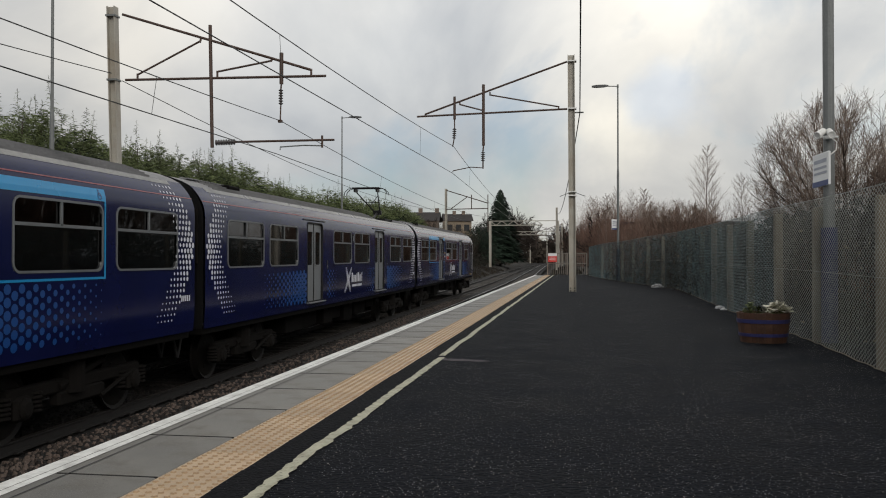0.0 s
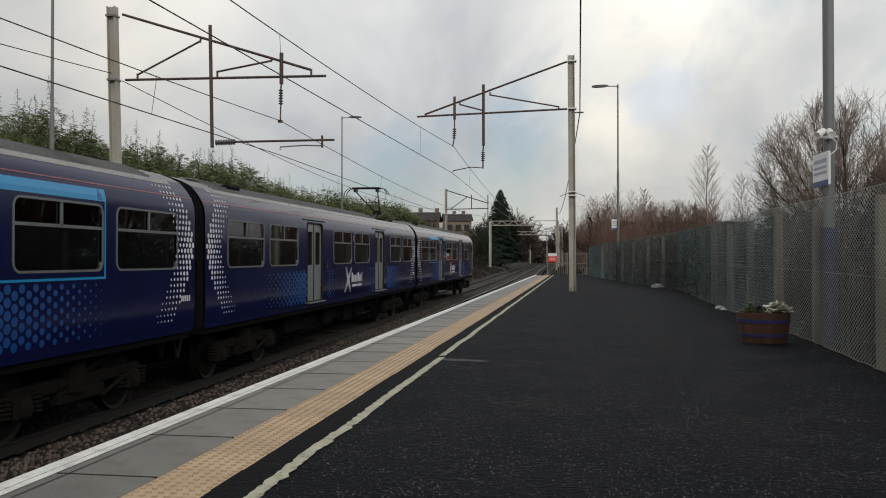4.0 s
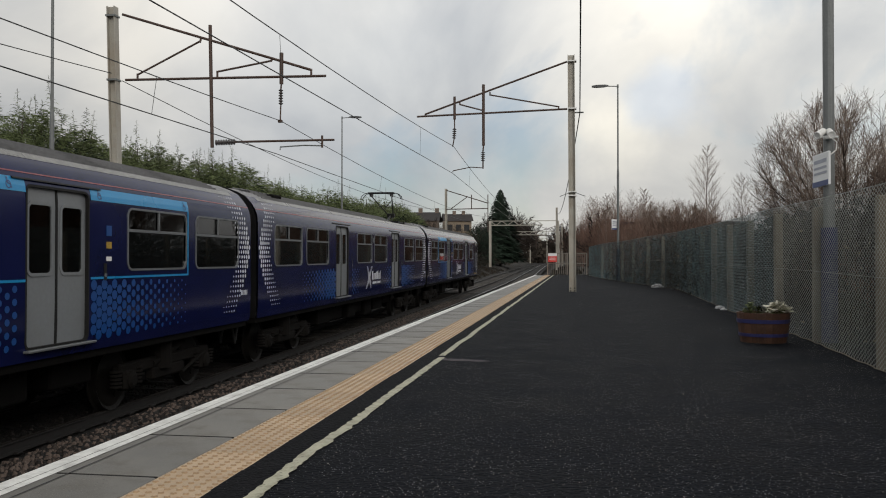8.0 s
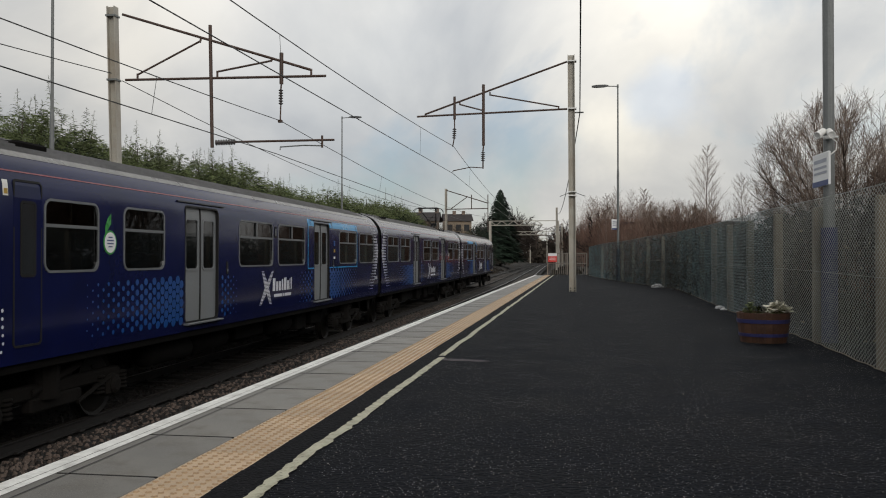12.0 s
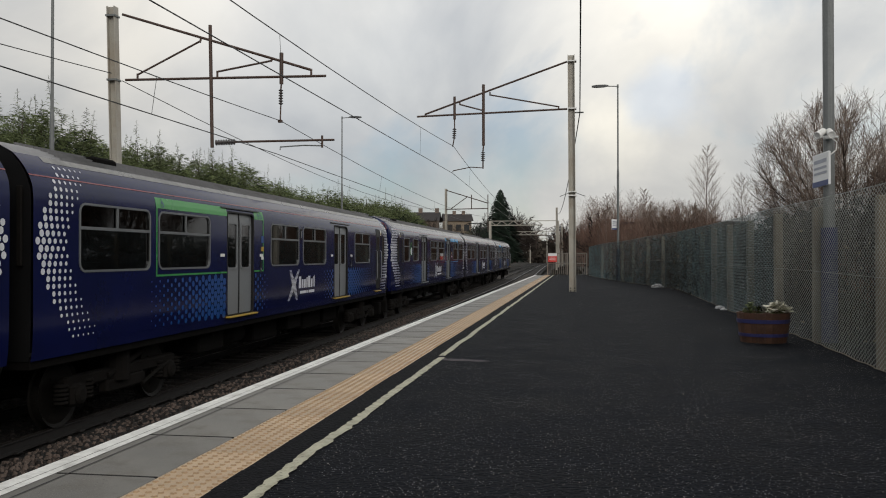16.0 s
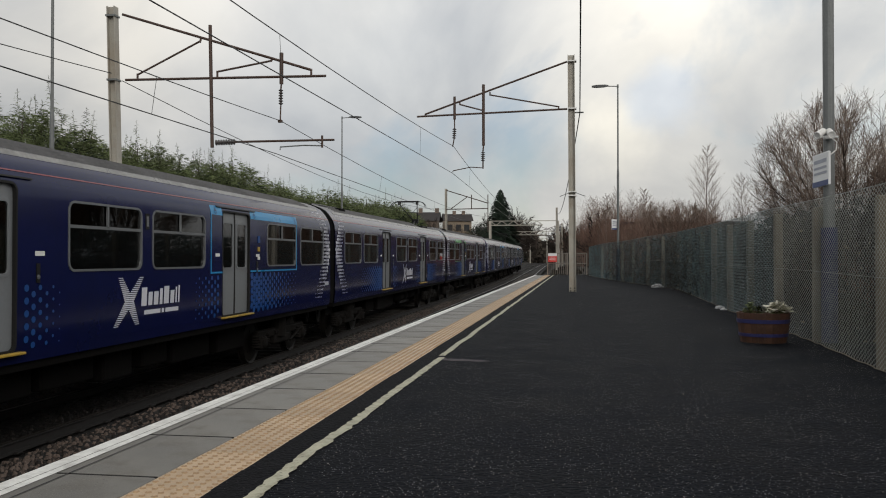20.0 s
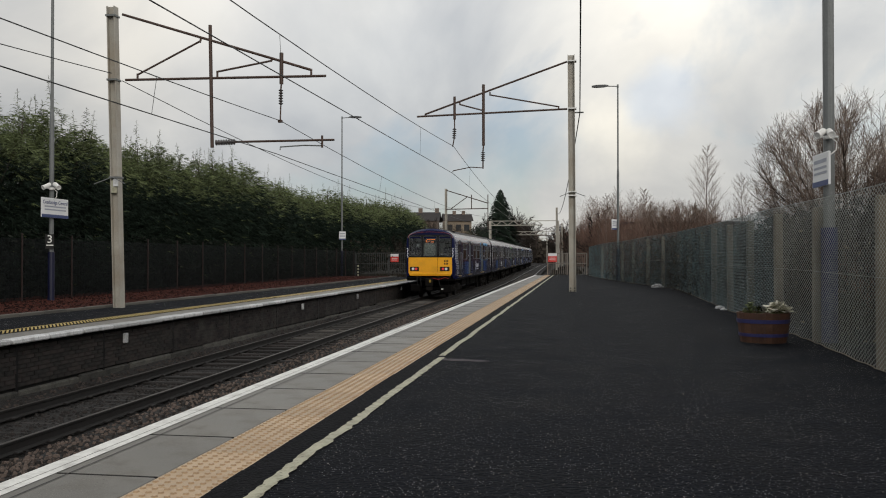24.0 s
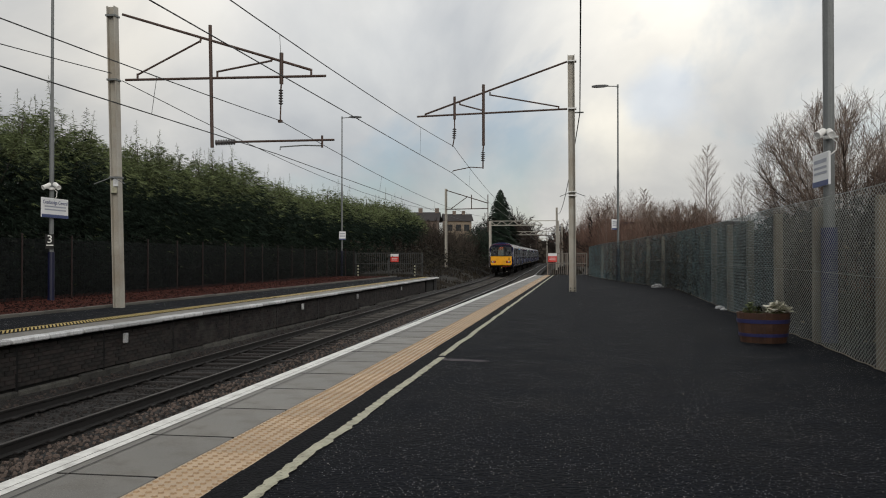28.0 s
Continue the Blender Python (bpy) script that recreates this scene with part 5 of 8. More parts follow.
# ---- hedge and trees ----
def conifer_meshes(rng, h, spread, sprays, size, shoots=70):
    """A trunk, and a crown of drooping feathered sprays with thin pale shoots standing out of it."""
    trunk = Shape()
    trunk.tube((0, 0, 0), (0, 0, h * 0.5), 0.14, 0.09, 7)
    trunk.tube((0, 0, h * 0.5), (0, 0, h * 0.97), 0.09, 0.015, 6)
    crown, tips = Shape(), Shape()
    leaders = [(0.0, 0.0, h)] + [(rng.uniform(-0.62, 0.62) * spread, rng.uniform(-0.62, 0.62) * spread, h * rng.uniform(0.80, 0.98)) for _ in range(11)]
    for lx, ly, lh in leaders[1:]:
        trunk.tube((0, 0, h * 0.35), (lx, ly, lh * 0.92), 0.05, 0.01, 5, False)
    for _ in range(sprays):
        lx, ly, lh = rng.choice(leaders)
        t = rng.random() ** 0.88
        z = lh * (0.04 + 0.96 * t)
        rmax = spread * (0.75 if t < 0.74 else 0.75 * ((1.0 - t) / 0.26) ** 0.75) + 0.03
        a = rng.uniform(0, 6.283)
        r = rmax * math.sqrt(rng.uniform(0.25, 1.0))
        base = Vector((lx * t + r * math.cos(a), ly * t + r * math.sin(a), z))
        lift = rng.uniform(-0.55, 0.35) + 0.9 * max(0.0, t - 0.6)
        out = Vector((math.cos(a), math.sin(a), lift)).normalized()
        ln = size * rng.uniform(0.6, 1.4) * (1.15 - 0.4 * t)
        side = out.cross(Vector((rng.uniform(-.5, .5), rng.uniform(-.5, .5), 1))).normalized()
        # sprays near the top take the paler tip colour
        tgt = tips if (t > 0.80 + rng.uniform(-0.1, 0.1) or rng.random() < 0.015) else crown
        for sd, le in ((0.0, 1.25), (0.5, 0.85), (-0.5, 0.85), (1.0, 0.6), (-1.0, 0.6)):
            o = base + out * ln * (0.34 - 0.2 * abs(sd))
            tip = o + (out + side * sd).normalized() * ln * le * rng.uniform(0.75, 1.1) + Vector((0, 0, -0.22 * ln * (1 + abs(sd))))
            w = (tip - o).cross(Vector((rng.uniform(-1, 1), rng.uniform(-1, 1), rng.uniform(-1, 1)))).normalized() * ln * 0.055
            tgt.face([o - w, o + w, tip])
    for lx, ly, lh in leaders:
        foot = Vector((lx, ly, lh * 0.86))
        top = Vector((lx + rng.uniform(-.16, .16), ly + rng.uniform(-.16, .16), lh + rng.choice((0.1, 0.25, 0.4, 0.6, 0.85, 1.15))))
        for k in range(shoots):
            u = k / shoots
            a = rng.uniform(0, 6.283)
            reach = (0.04 + 0.56 * (1 - u)) * rng.uniform(0.45, 1.1)
            o = foot.lerp(top, u)
            mid = o + Vector((math.cos(a), math.sin(a), 0.35)) * reach * 0.6
            tip = o + Vector((math.cos(a), math.sin(a), -0.05)) * reach
            sd = Vector((-math.sin(a), math.cos(a), rng.uniform(-1, 1))) * 0.011
            tips.face([o - sd, o + sd, mid + sd, mid - sd])
            tips.face([mid - sd, mid + sd, tip])
        trunk.tube(foot, top, 0.008, 0.003, 3, False)
    return trunk.mesh("trunk"), crown.mesh("crown"), tips.mesh("crown_top")


def build_hedge():
    rng = random.Random(31)
    kinds = [conifer_meshes(rng, 6.7, 1.8, 7600, 0.26) for _ in range(4)]
    far_kinds = [conifer_meshes(rng, 6.7, 1.8, 2600, 0.40, 40) for _ in range(3)]
    y, i = 11.0, 0
    while y < 114:
        tr, cr, tp = kinds[i % 4] if y < 46 else far_kinds[i % 3]
        s = rng.uniform(0.90, 1.06) * float(np.interp(y, (10, 15, 22, 31, 40, 50, 60, 80, 96, 114), (0.82, 0.86, 0.91, 1.01, 1.05, 1.04, 1.0, 1.05, 1.16, 1.10)))
        x = -19.9 - max(0, y - 30) * 0.014 + rng.uniform(-0.3, 0.3)
        t = thing("hedge_conifer", "tall dark green leylandii conifer in a hedge behind the fence", "conifer", group="hedge conifers")
        part("trunk", tr, "bark", t)
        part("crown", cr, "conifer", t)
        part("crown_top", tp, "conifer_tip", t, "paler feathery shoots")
        t.matrix_world = pose(x, y, 0.1, 0, 0, rng.uniform(0, 360)) @ Matrix.Diagonal((s * 1.1, s * 1.1, s, 1))
        y += 1.9
        i += 1
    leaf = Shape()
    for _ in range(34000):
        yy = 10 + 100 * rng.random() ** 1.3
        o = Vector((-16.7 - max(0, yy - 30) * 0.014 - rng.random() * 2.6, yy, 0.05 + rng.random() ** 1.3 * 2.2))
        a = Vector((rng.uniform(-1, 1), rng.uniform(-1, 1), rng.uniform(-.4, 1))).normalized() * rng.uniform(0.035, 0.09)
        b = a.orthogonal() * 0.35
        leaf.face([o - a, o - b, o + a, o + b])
    # larger leaves added deep inside to shut out the bright sky behind
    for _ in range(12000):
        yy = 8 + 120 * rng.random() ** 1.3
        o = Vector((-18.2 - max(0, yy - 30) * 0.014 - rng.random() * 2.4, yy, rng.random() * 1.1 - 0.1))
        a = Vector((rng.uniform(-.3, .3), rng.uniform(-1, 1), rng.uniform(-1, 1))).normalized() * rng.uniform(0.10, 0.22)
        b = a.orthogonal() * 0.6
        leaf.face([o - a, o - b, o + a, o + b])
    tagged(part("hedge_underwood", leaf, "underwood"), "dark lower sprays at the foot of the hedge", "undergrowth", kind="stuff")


def bare_tree(rng, h, spread, levels, up, first=0.25, thick=0.02, kids=5, droop=0.0):
    """Trunk and limbs as one mesh, twigs as another."""
    limb, twig = Shape(), Shape()

    def grow(p, d, length, r, level):
        n = 3 if level < 2 else 2
        pts, dd = [p], d.copy()
        for _ in range(n):
            dd = (dd + Vector((rng.uniform(-.18, .18), rng.uniform(-.18, .18), rng.uniform(-.06, .14) * up))).normalized()
            pts.append(pts[-1] + dd * length / n)
        tgt = limb if level < 2 else twig
        if level >= 2:
            w = dd.cross(Vector((rng.uniform(-1, 1), rng.uniform(-1, 1), rng.uniform(-.3, .3)))).normalized() * max(r, 0.009)
            twig.face([pts[0] - w, pts[0] + w, pts[-1]])
        for k in range(n if level < 2 else 0):
            tgt.tube(pts[k], pts[k + 1], max(r * (1 - k * 0.2), 0.006), max(r * (1 - (k + 1) * 0.2), 0.005), 6 if level == 0 else 4 if level == 1 else 3, False)
        if level >= levels:
            return
        m = kids + (2 if level == 0 else 0)
        for j in range(m):
            u = lerp(first if level == 0 else 0.25, 1.0, (j + rng.uniform(0.2, 0.9)) / m)
            f = u * n
            k = min(int(f), n - 1)
            q = pts[k].lerp(pts[k + 1], f - k)
            ax = dd.orthogonal().normalized()
            ax.rotate(Matrix.Rotation(rng.uniform(0, 6.283), 3, dd))
            nd = (dd * lerp(0.9, 0.5, spread) + ax * lerp(0.4, 0.95, spread) + Vector((0, 0, 0.25 * up - droop * level))).normalized()
            grow(q, nd, length * rng.uniform(0.42, 0.66), r * 0.5, level + 1)
    grow(Vector((0, 0, 0)), Vector((0, 0, 1)), h * 0.62, h * thick, 0)
    return limb.mesh("trunk"), twig.mesh("twig_crown")


def dome_tree(rng, h, stems, levels=4, fine=0.010, wild=0.06, exact=False, forks=(10, 8, 6, 4)):
    """A round-headed tree: many ascending limbs that fan out into fine twigs."""
    limb, twig = Shape(), Shape()

    def grow(p, d, length, r, level):
        n = 4 if level == 0 else 3 if level == 1 else 2
        pts, dd = [p], d.copy()
        for _ in range(n):
            dd = (dd + Vector((rng.uniform(-wild, wild), rng.uniform(-wild, wild), rng.uniform(0.0, 1.2 * wild)))).normalized()
            pts.append(pts[-1] + dd * length / n)
        tgt = limb if level < 2 else twig
        if level >= 2:
            w = dd.cross(Vector((rng.uniform(-1, 1), rng.uniform(-1, 1), rng.uniform(-.3, .3)))).normalized() * max(r, fine)
            twig.face([pts[0] - w, pts[0] + w, pts[-1]])
        for k in range(n if level < 2 else 0):
            tgt.tube(pts[k], pts[k + 1], max(r * (1 - 0.8 * k / n), 0.0045), max(r * (1 - 0.8 * (k + 1) / n), 0.004), 6 if level == 0 else 4 if level == 1 else 3, False)
        if level >= levels:
            return
        m = forks[level]
        for j in range(m):
            u = lerp(0.22, 1.0, (j + rng.uniform(0.1, 0.9)) / m)
            k = min(int(u * n), n - 1)
            q = pts[k].lerp(pts[k + 1], u * n - k)
            ax = dd.orthogonal().normalized()
            ax.rotate(Matrix.Rotation(rng.uniform(0, 6.283), 3, dd))
            nd = (dd + ax * rng.uniform(0.35, 0.75) * (0.5 + wild * 5)).normalized()
            grow(q, nd, length * rng.uniform(0.34, 0.52) * (1.15 - 0.45 * u), r * 0.42, level + 1)
    limb.tube((0, 0, -0.2), (0, 0, h * 0.16), h * 0.022, h * 0.018, 8)
    for i in range(stems):
        a, tilt = i * 2.399, 0.05 + 1.05 * math.sqrt(i / stems)
        d = Vector((math.cos(a) * math.sin(tilt), math.sin(a) * math.sin(tilt), math.cos(tilt)))
        grow(Vector((0, 0, h * rng.uniform(0.08, 0.16))), d, h * (0.74 - 0.22 * tilt), h * 0.0052, 0)
    if exact:
        k = h / max(v[2] for v in twig.v)
        for sh in (limb, twig):
            sh.v = [(x * k, y * k, z * k) for x, y, z in sh.v]
    return limb.mesh("trunk"), twig.mesh("twig_crown")


def round_tree(rng, h, spread, limbs=22, fine=0.0075, low=0.06):
    """A broad tree whose limbs fan out from a short trunk and stop at a rounded outline, with fine twigs to the rim."""
    limb, twig = Shape(), Shape()
    cz, rz = h * (1 + low) / 2, h * (1 - low) / 2

    def depth(p):
        return math.sqrt((p.x * p.x + p.y * p.y) / spread ** 2 + ((p.z - cz) / rz) ** 2)

    def grow(p, d, length, r, level):
        steps = (9, 6, 4, 3, 2)[level]
        pts, dd, rim = [p], d.copy(), rng.uniform(0.80, 1.05)
        for _ in range(steps):
            wild = (0.07, 0.11, 0.15, 0.2, 0.24)[level]
            dd = (dd + Vector((rng.uniform(-wild, wild), rng.uniform(-wild, wild), rng.uniform(-wild, wild) + 0.03))).normalized()
            q = pts[-1] + dd * length / steps
            if depth(q) > rim or q.z < 0.3:
                break
            pts.append(q)
        n = len(pts) - 1
        if n < 1:
            return
        for k in range(n):
            r0, r1 = max(r * (1 - 0.75 * k / n), fine), max(r * (1 - 0.75 * (k + 1) / n), fine)
            if level < 2:
                limb.tube(pts[k], pts[k + 1], r0, r1, 5 if level == 0 else 3, False)
            else:
                w = (pts[k + 1] - pts[k]).cross(Vector((rng.uniform(-1, 1), rng.uniform(-1, 1), rng.uniform(-.4, .4)))).normalized()
                twig.face([pts[k] - w * r0, pts[k] + w * r0, pts[k + 1] + w * r1 * 0.7, pts[k + 1] - w * r1 * 0.7])
        if level >= 4:
            return
        kids = (13, 8, 6, 3)[level]
        for j in range(kids):
            u = lerp(0.18, 1.0, (j + rng.uniform(0.1, 0.9)) / kids) * n
            k = min(int(u), n - 1)
            q = pts[k].lerp(pts[k + 1], u - k)
            ax = (pts[k + 1] - pts[k]).normalized()
            side = ax.orthogonal().normalized()
            side.rotate(Matrix.Rotation(rng.uniform(0, 6.283), 3, ax))
            grow(q, (ax + side * rng.uniform(0.35, 0.75) + Vector((0, 0, 0.12))).normalized(), length * rng.uniform(0.32, 0.50), r * 0.45, level + 1)

    limb.tube((0, 0, -0.2), (0, 0, h * 0.20), h * 0.024, h * 0.019, 9)
    for i in range(limbs):
        a, tilt = i * 2.399 + rng.uniform(-0.2, 0.2), 0.06 + 1.22 * math.sqrt((i + 0.3) / limbs)
        d = Vector((math.cos(a) * math.sin(tilt), math.sin(a) * math.sin(tilt), math.cos(tilt)))
        grow(Vector((0, 0, h * rng.uniform(0.10, 0.22))), d, h * 0.92, h * 0.0060, 0)
    return limb.mesh("trunk"), twig.mesh("twig_crown")


def sapling_stand(name, label, mat, count, place, rng, tall, wide):
    """A stand of whip-thin young trees, too many to count: each a leaning stem with rising side twigs."""
    s = Shape()
    for _ in range(count):
        x, y, k = place()
        h = tall * rng.uniform(0.55, 1.1) * k
        base = Vector((x, y, ground_z(x, y) - 0.05))
        top = base + Vector((rng.uniform(-.08, .08) * h, rng.uniform(-.08, .08) * h, h))
        w = Vector((1, 0, 0)) * wide * rng.uniform(0.8, 1.5)
        s.face([base - w, base + w, top])
        for j in range(15):
            u = rng.uniform(0.18, 0.98)
            q = base.lerp(top, u)
            a = rng.uniform(0, 6.283)
            e = Vector((math.cos(a) * 0.55, math.sin(a) * 0.55, rng.uniform(0.5, 1.3))).normalized() * h * rng.uniform(0.10, 0.24) * (1.15 - u * 0.7)
            v = Vector((math.sin(a + 0.6), 0.2, 0.2)) * wide * 0.55
            s.face([q - v, q + v, q + e])
            q2 = q + e * rng.uniform(0.3, 0.8)
            e2 = (e.normalized() + Vector((rng.uniform(-.7, .7), rng.uniform(-.7, .7), rng.uniform(-.1, .5)))).normalized() * e.length * 0.6
            s.face([q2 - v * 0.8, q2 + v * 0.8, q2 + e2])
    return tagged(part(name, s, mat), label, "thicket", kind="stuff")


def birch_meshes(rng, h):
    """A slim upright birch: one pale leader, short rising branches, hair-fine twigs."""
    limb, twig = Shape(), Shape()
    pts = [Vector((0, 0, -0.2))]
    for k in range(10):
        pts.append(Vector((rng.uniform(-.05, .05) * h * 0.1 + pts[-1].x * 0.9, rng.uniform(-.05, .05) * h * 0.1, h * (k + 1) / 10)))
    for k in range(10):
        limb.tube(pts[k], pts[k + 1], h * 0.0085 * (1 - k / 10.5), h * 0.0085 * (1 - (k + 1) / 10.5), 6, False)
    for i in range(60):
        u = lerp(0.16, 0.98, (i + rng.random()) / 60)
        k = min(int(u * 10), 9)
        o = pts[k].lerp(pts[k + 1], u * 10 - k)
        a = i * 2.399
        d = Vector((math.cos(a) * 0.68, math.sin(a) * 0.68, 1.0)).normalized()
        ln = h * rng.uniform(0.7, 1.25) * (0.045 + 0.24 * (1 - u) ** 0.7 * min(1.0, u * 3))
        limb.tube(o, o + d * ln, 0.016 * (1.2 - u), 0.004, 3, False)
        for j in range(22):
            v = rng.uniform(0.15, 1.0)
            q = o + d * ln * v
            e = (d + Vector((rng.uniform(-.7, .7), rng.uniform(-.7, .7), rng.uniform(0, .5)))).normalized() * ln * rng.uniform(0.2, 0.5)
            w = e.orthogonal().normalized() * 0.0055
            twig.face([q - w, q + w, q + e])
            for _ in range(3):
                q2 = q + e * rng.uniform(0.3, 0.9)
                e2 = (e.normalized() + Vector((rng.uniform(-.7, .7), rng.uniform(-.7, .7), rng.uniform(-.3, .4)))).normalized() * ln * rng.uniform(0.1, 0.25)
                w = e2.orthogonal().normalized() * 0.0045
                twig.face([q2 - w, q2 + w, q2 + e2])
    return limb.mesh("trunk"), twig.mesh("twig_crown")


def place_tree(meshes, x, y, z, s, turn, label, mats, category="tree", group="", squash=1.0, name="bare_tree"):
    t = thing(name, label, category, group=group)
    part("trunk", meshes[0], mats[0], t)
    part("twig_crown", meshes[1], mats[1], t, "fine bare twigs")
    t.matrix_world = pose(x, y, z, 0, 0, turn) @ Matrix.Diagonal((s * squash, s * squash, s, 1))
    return t


def build_trees():
    rng = random.Random(41)
    mid = [round_tree(rng, 6.4, 2.9, 8, 0.008), round_tree(rng, 5.6, 3.0, 7, 0.008)]
    plain = [dome_tree(rng, 7.6, 10, 3, 0.018), dome_tree(rng, 7.0, 9, 3, 0.018)]
    birch = [birch_meshes(rng, 9.0) for _ in range(2)]
    bush = [dome_tree(rng, 4.2, 6, 3, 0.009, forks=(9, 7, 6)) for _ in range(3)]
    big = round_tree(rng, 10.5, 5.1, 24, 0.0055)
    place_tree(big, 14.3, 47.6, 0.0, 1.0, 75, "large round bare tree with fine brown twigs behind the fence", ("bark", "twig"), group="bare trees")
    for x, y, s, a in ((18.6, 47, 1.0, 110), (17.2, 43.5, 0.86, 200), (16.2, 41.5, 0.66, 30)):
        place_tree(mid[0], x, y, 0, s * 1.22, a, "bare reddish-brown tree behind the chain-link fence", ("bark", "twig_red"), group="bare trees")
    for i, (x, y, s) in enumerate(((10.85, 70, 1.13), (13.45, 70, 0.86), (7.4, 88, 0.92), (6.1, 88, 0.9), (11.9, 74, 0.7), (3.0, 110, 1.0), (5.0, 95, 1.0), (8.0, 96, 0.8), (4.4, 88, 0.85), (3.4, 82, 0.8))):
        place_tree(birch[i % 2], x, y, 0, s, i * 70, "slender pale birch with bare crown beyond the fence", ("birch", "twig"), group="birches", name="birch_tree")
    wall = thing("brown_building", "low flat-roofed brown building behind the thicket", "building", pose(10.8, 84, 0))
    part("wall", Shape().box(-5.8, 5.8, 0, 8, -0.2, 4.75), "brown_wall", wall)
    part("roof", Shape().box(-5.9, 5.9, -0.15, 8.1, 4.76, 4.92), "roof_tile", wall)
    for i, (x, y, s) in enumerate(((8.3, 71, 1.15), (9.7, 73, 1.08), (11.2, 71, 0.85), (7.0, 76, 0.95), (13.2, 74, 0.7))):
        place_tree(mid[1], x, y, 0, s, i * 50, "rounded bare tree beyond the fence", ("bark", "twig"), group="bare trees")

    def beyond_fence():
        y = 58 + 62 * rng.random()
        return 3.6 + 11 * rng.random() ** 1.2 - max(0, y - 60) * 0.05, y, 1.0 + max(0, y - 62) * 0.012
    sapling_stand("sapling_thicket", "thicket of bare reddish-brown saplings beyond the fence", "twig_red", 3500, beyond_fence, rng, 4.9, 0.0085)
    i = 0
    for row in range(3):
        for k in range(9):
            y = 56 + row * 12 + k * 8.0 + rng.uniform(-2, 2)
            x = 6.4 + row * 3.0 + rng.uniform(-1.5, 1.5) - max(0, y - 60) * 0.085
            place_tree(bush[i % 3], x, y, -0.1, rng.uniform(0.8, 1.1) * (1.0 + max(0, y - 60) * 0.008), rng.uniform(0, 360), "thicket of bare reddish-brown shrubs", ("bark", "twig_red"), "shrub", "thicket shrubs", name="bare_shrub")
            i += 1
    # trees on past the edge of the view, which the carriage windows mirror
    for i, (x, y, s) in enumerate(((13.5, 24, 1.0), (12.0, 17, 0.9), (14.5, 10, 1.1), (12.5, 3, 1.0), (15, -5, 1.1), (13, -13, 1.0), (17, 20, 1.2), (18, 30, 1.1), (11.5, 10, 1.0), (11, -2, 1.0), (10.5, 7, 0.9), (10, 13, 0.8))):
        place_tree(plain[i % 2], x, y, 0, s, i * 61, "bare brown tree behind the platform fence", ("bark", "twig"), group="bare trees")
    # shrubs right behind the near fence
    for k in range(30):
        y = 10.5 + k * 1.25 + rng.uniform(-0.6, 0.6)
        place_tree(bush[k % 3], 5.6 + rng.uniform(-0.4, 1.6) + k * 0.03, y, -0.05, rng.uniform(0.32, 0.52), rng.uniform(0, 360), "low bare bramble shrub behind the fence", ("bark", "twig"), "shrub", "bramble shrubs", name="bare_shrub")
    leaf, dead, stalk = Shape(), Shape(), Shape()
    for _ in range(15000):
        y = 9 + 40 * rng.random() ** 1.2
        o = Vector((5.2 + rng.random() * 4.0 - max(0, y - 39) * 0.14, y, rng.random() * 2.5))
        a = Vector((rng.uniform(-1, 1), rng.uniform(-1, 1), rng.uniform(-.4, 1))).normalized() * rng.uniform(0.05, 0.13)
        b = a.orthogonal() * 0.6
        leaf.face([o - a, o - b, o + a, o + b])
    for i in range(52000):
        y = 8 + 46 * rng.random() ** 1.4
        x = 4.15 + rng.random() ** 1.3 * 4.0 - max(0, y - 39) * 0.14
        o = Vector((x, y, rng.random() ** 1.1 * 2.25))
        if i % 2:
            d = Vector((rng.uniform(-.5, .5), rng.uniform(-.5, .5), rng.uniform(.2, 1))).normalized() * rng.uniform(0.15, 0.6)
            w = d.orthogonal().normalized() * 0.006
            stalk.face([o - w, o + w, o + d])
        else:
            a = Vector((rng.uniform(-1, 1), rng.uniform(-1, 1), rng.uniform(-.4, 1))).normalized() * rng.uniform(0.015, 0.045)
            b = a.orthogonal() * 0.6
            (dead if rng.random() < 0.09 else leaf).face([o - a, o - b, o + a, o + b])
    tagged(part("bramble_leaves", leaf, "ivy"), "dark tangled bramble leaves behind the chain-link fence", "undergrowth", kind="stuff")
    tagged(part("dead_leaves", dead, "dead_leaf"), "pale dead leaves caught behind the chain-link fence", "undergrowth", kind="stuff")
    tagged(part("bramble_stalks", stalk, "twig_dark"), "dry brown stalks behind the chain-link fence", "undergrowth", kind="stuff")


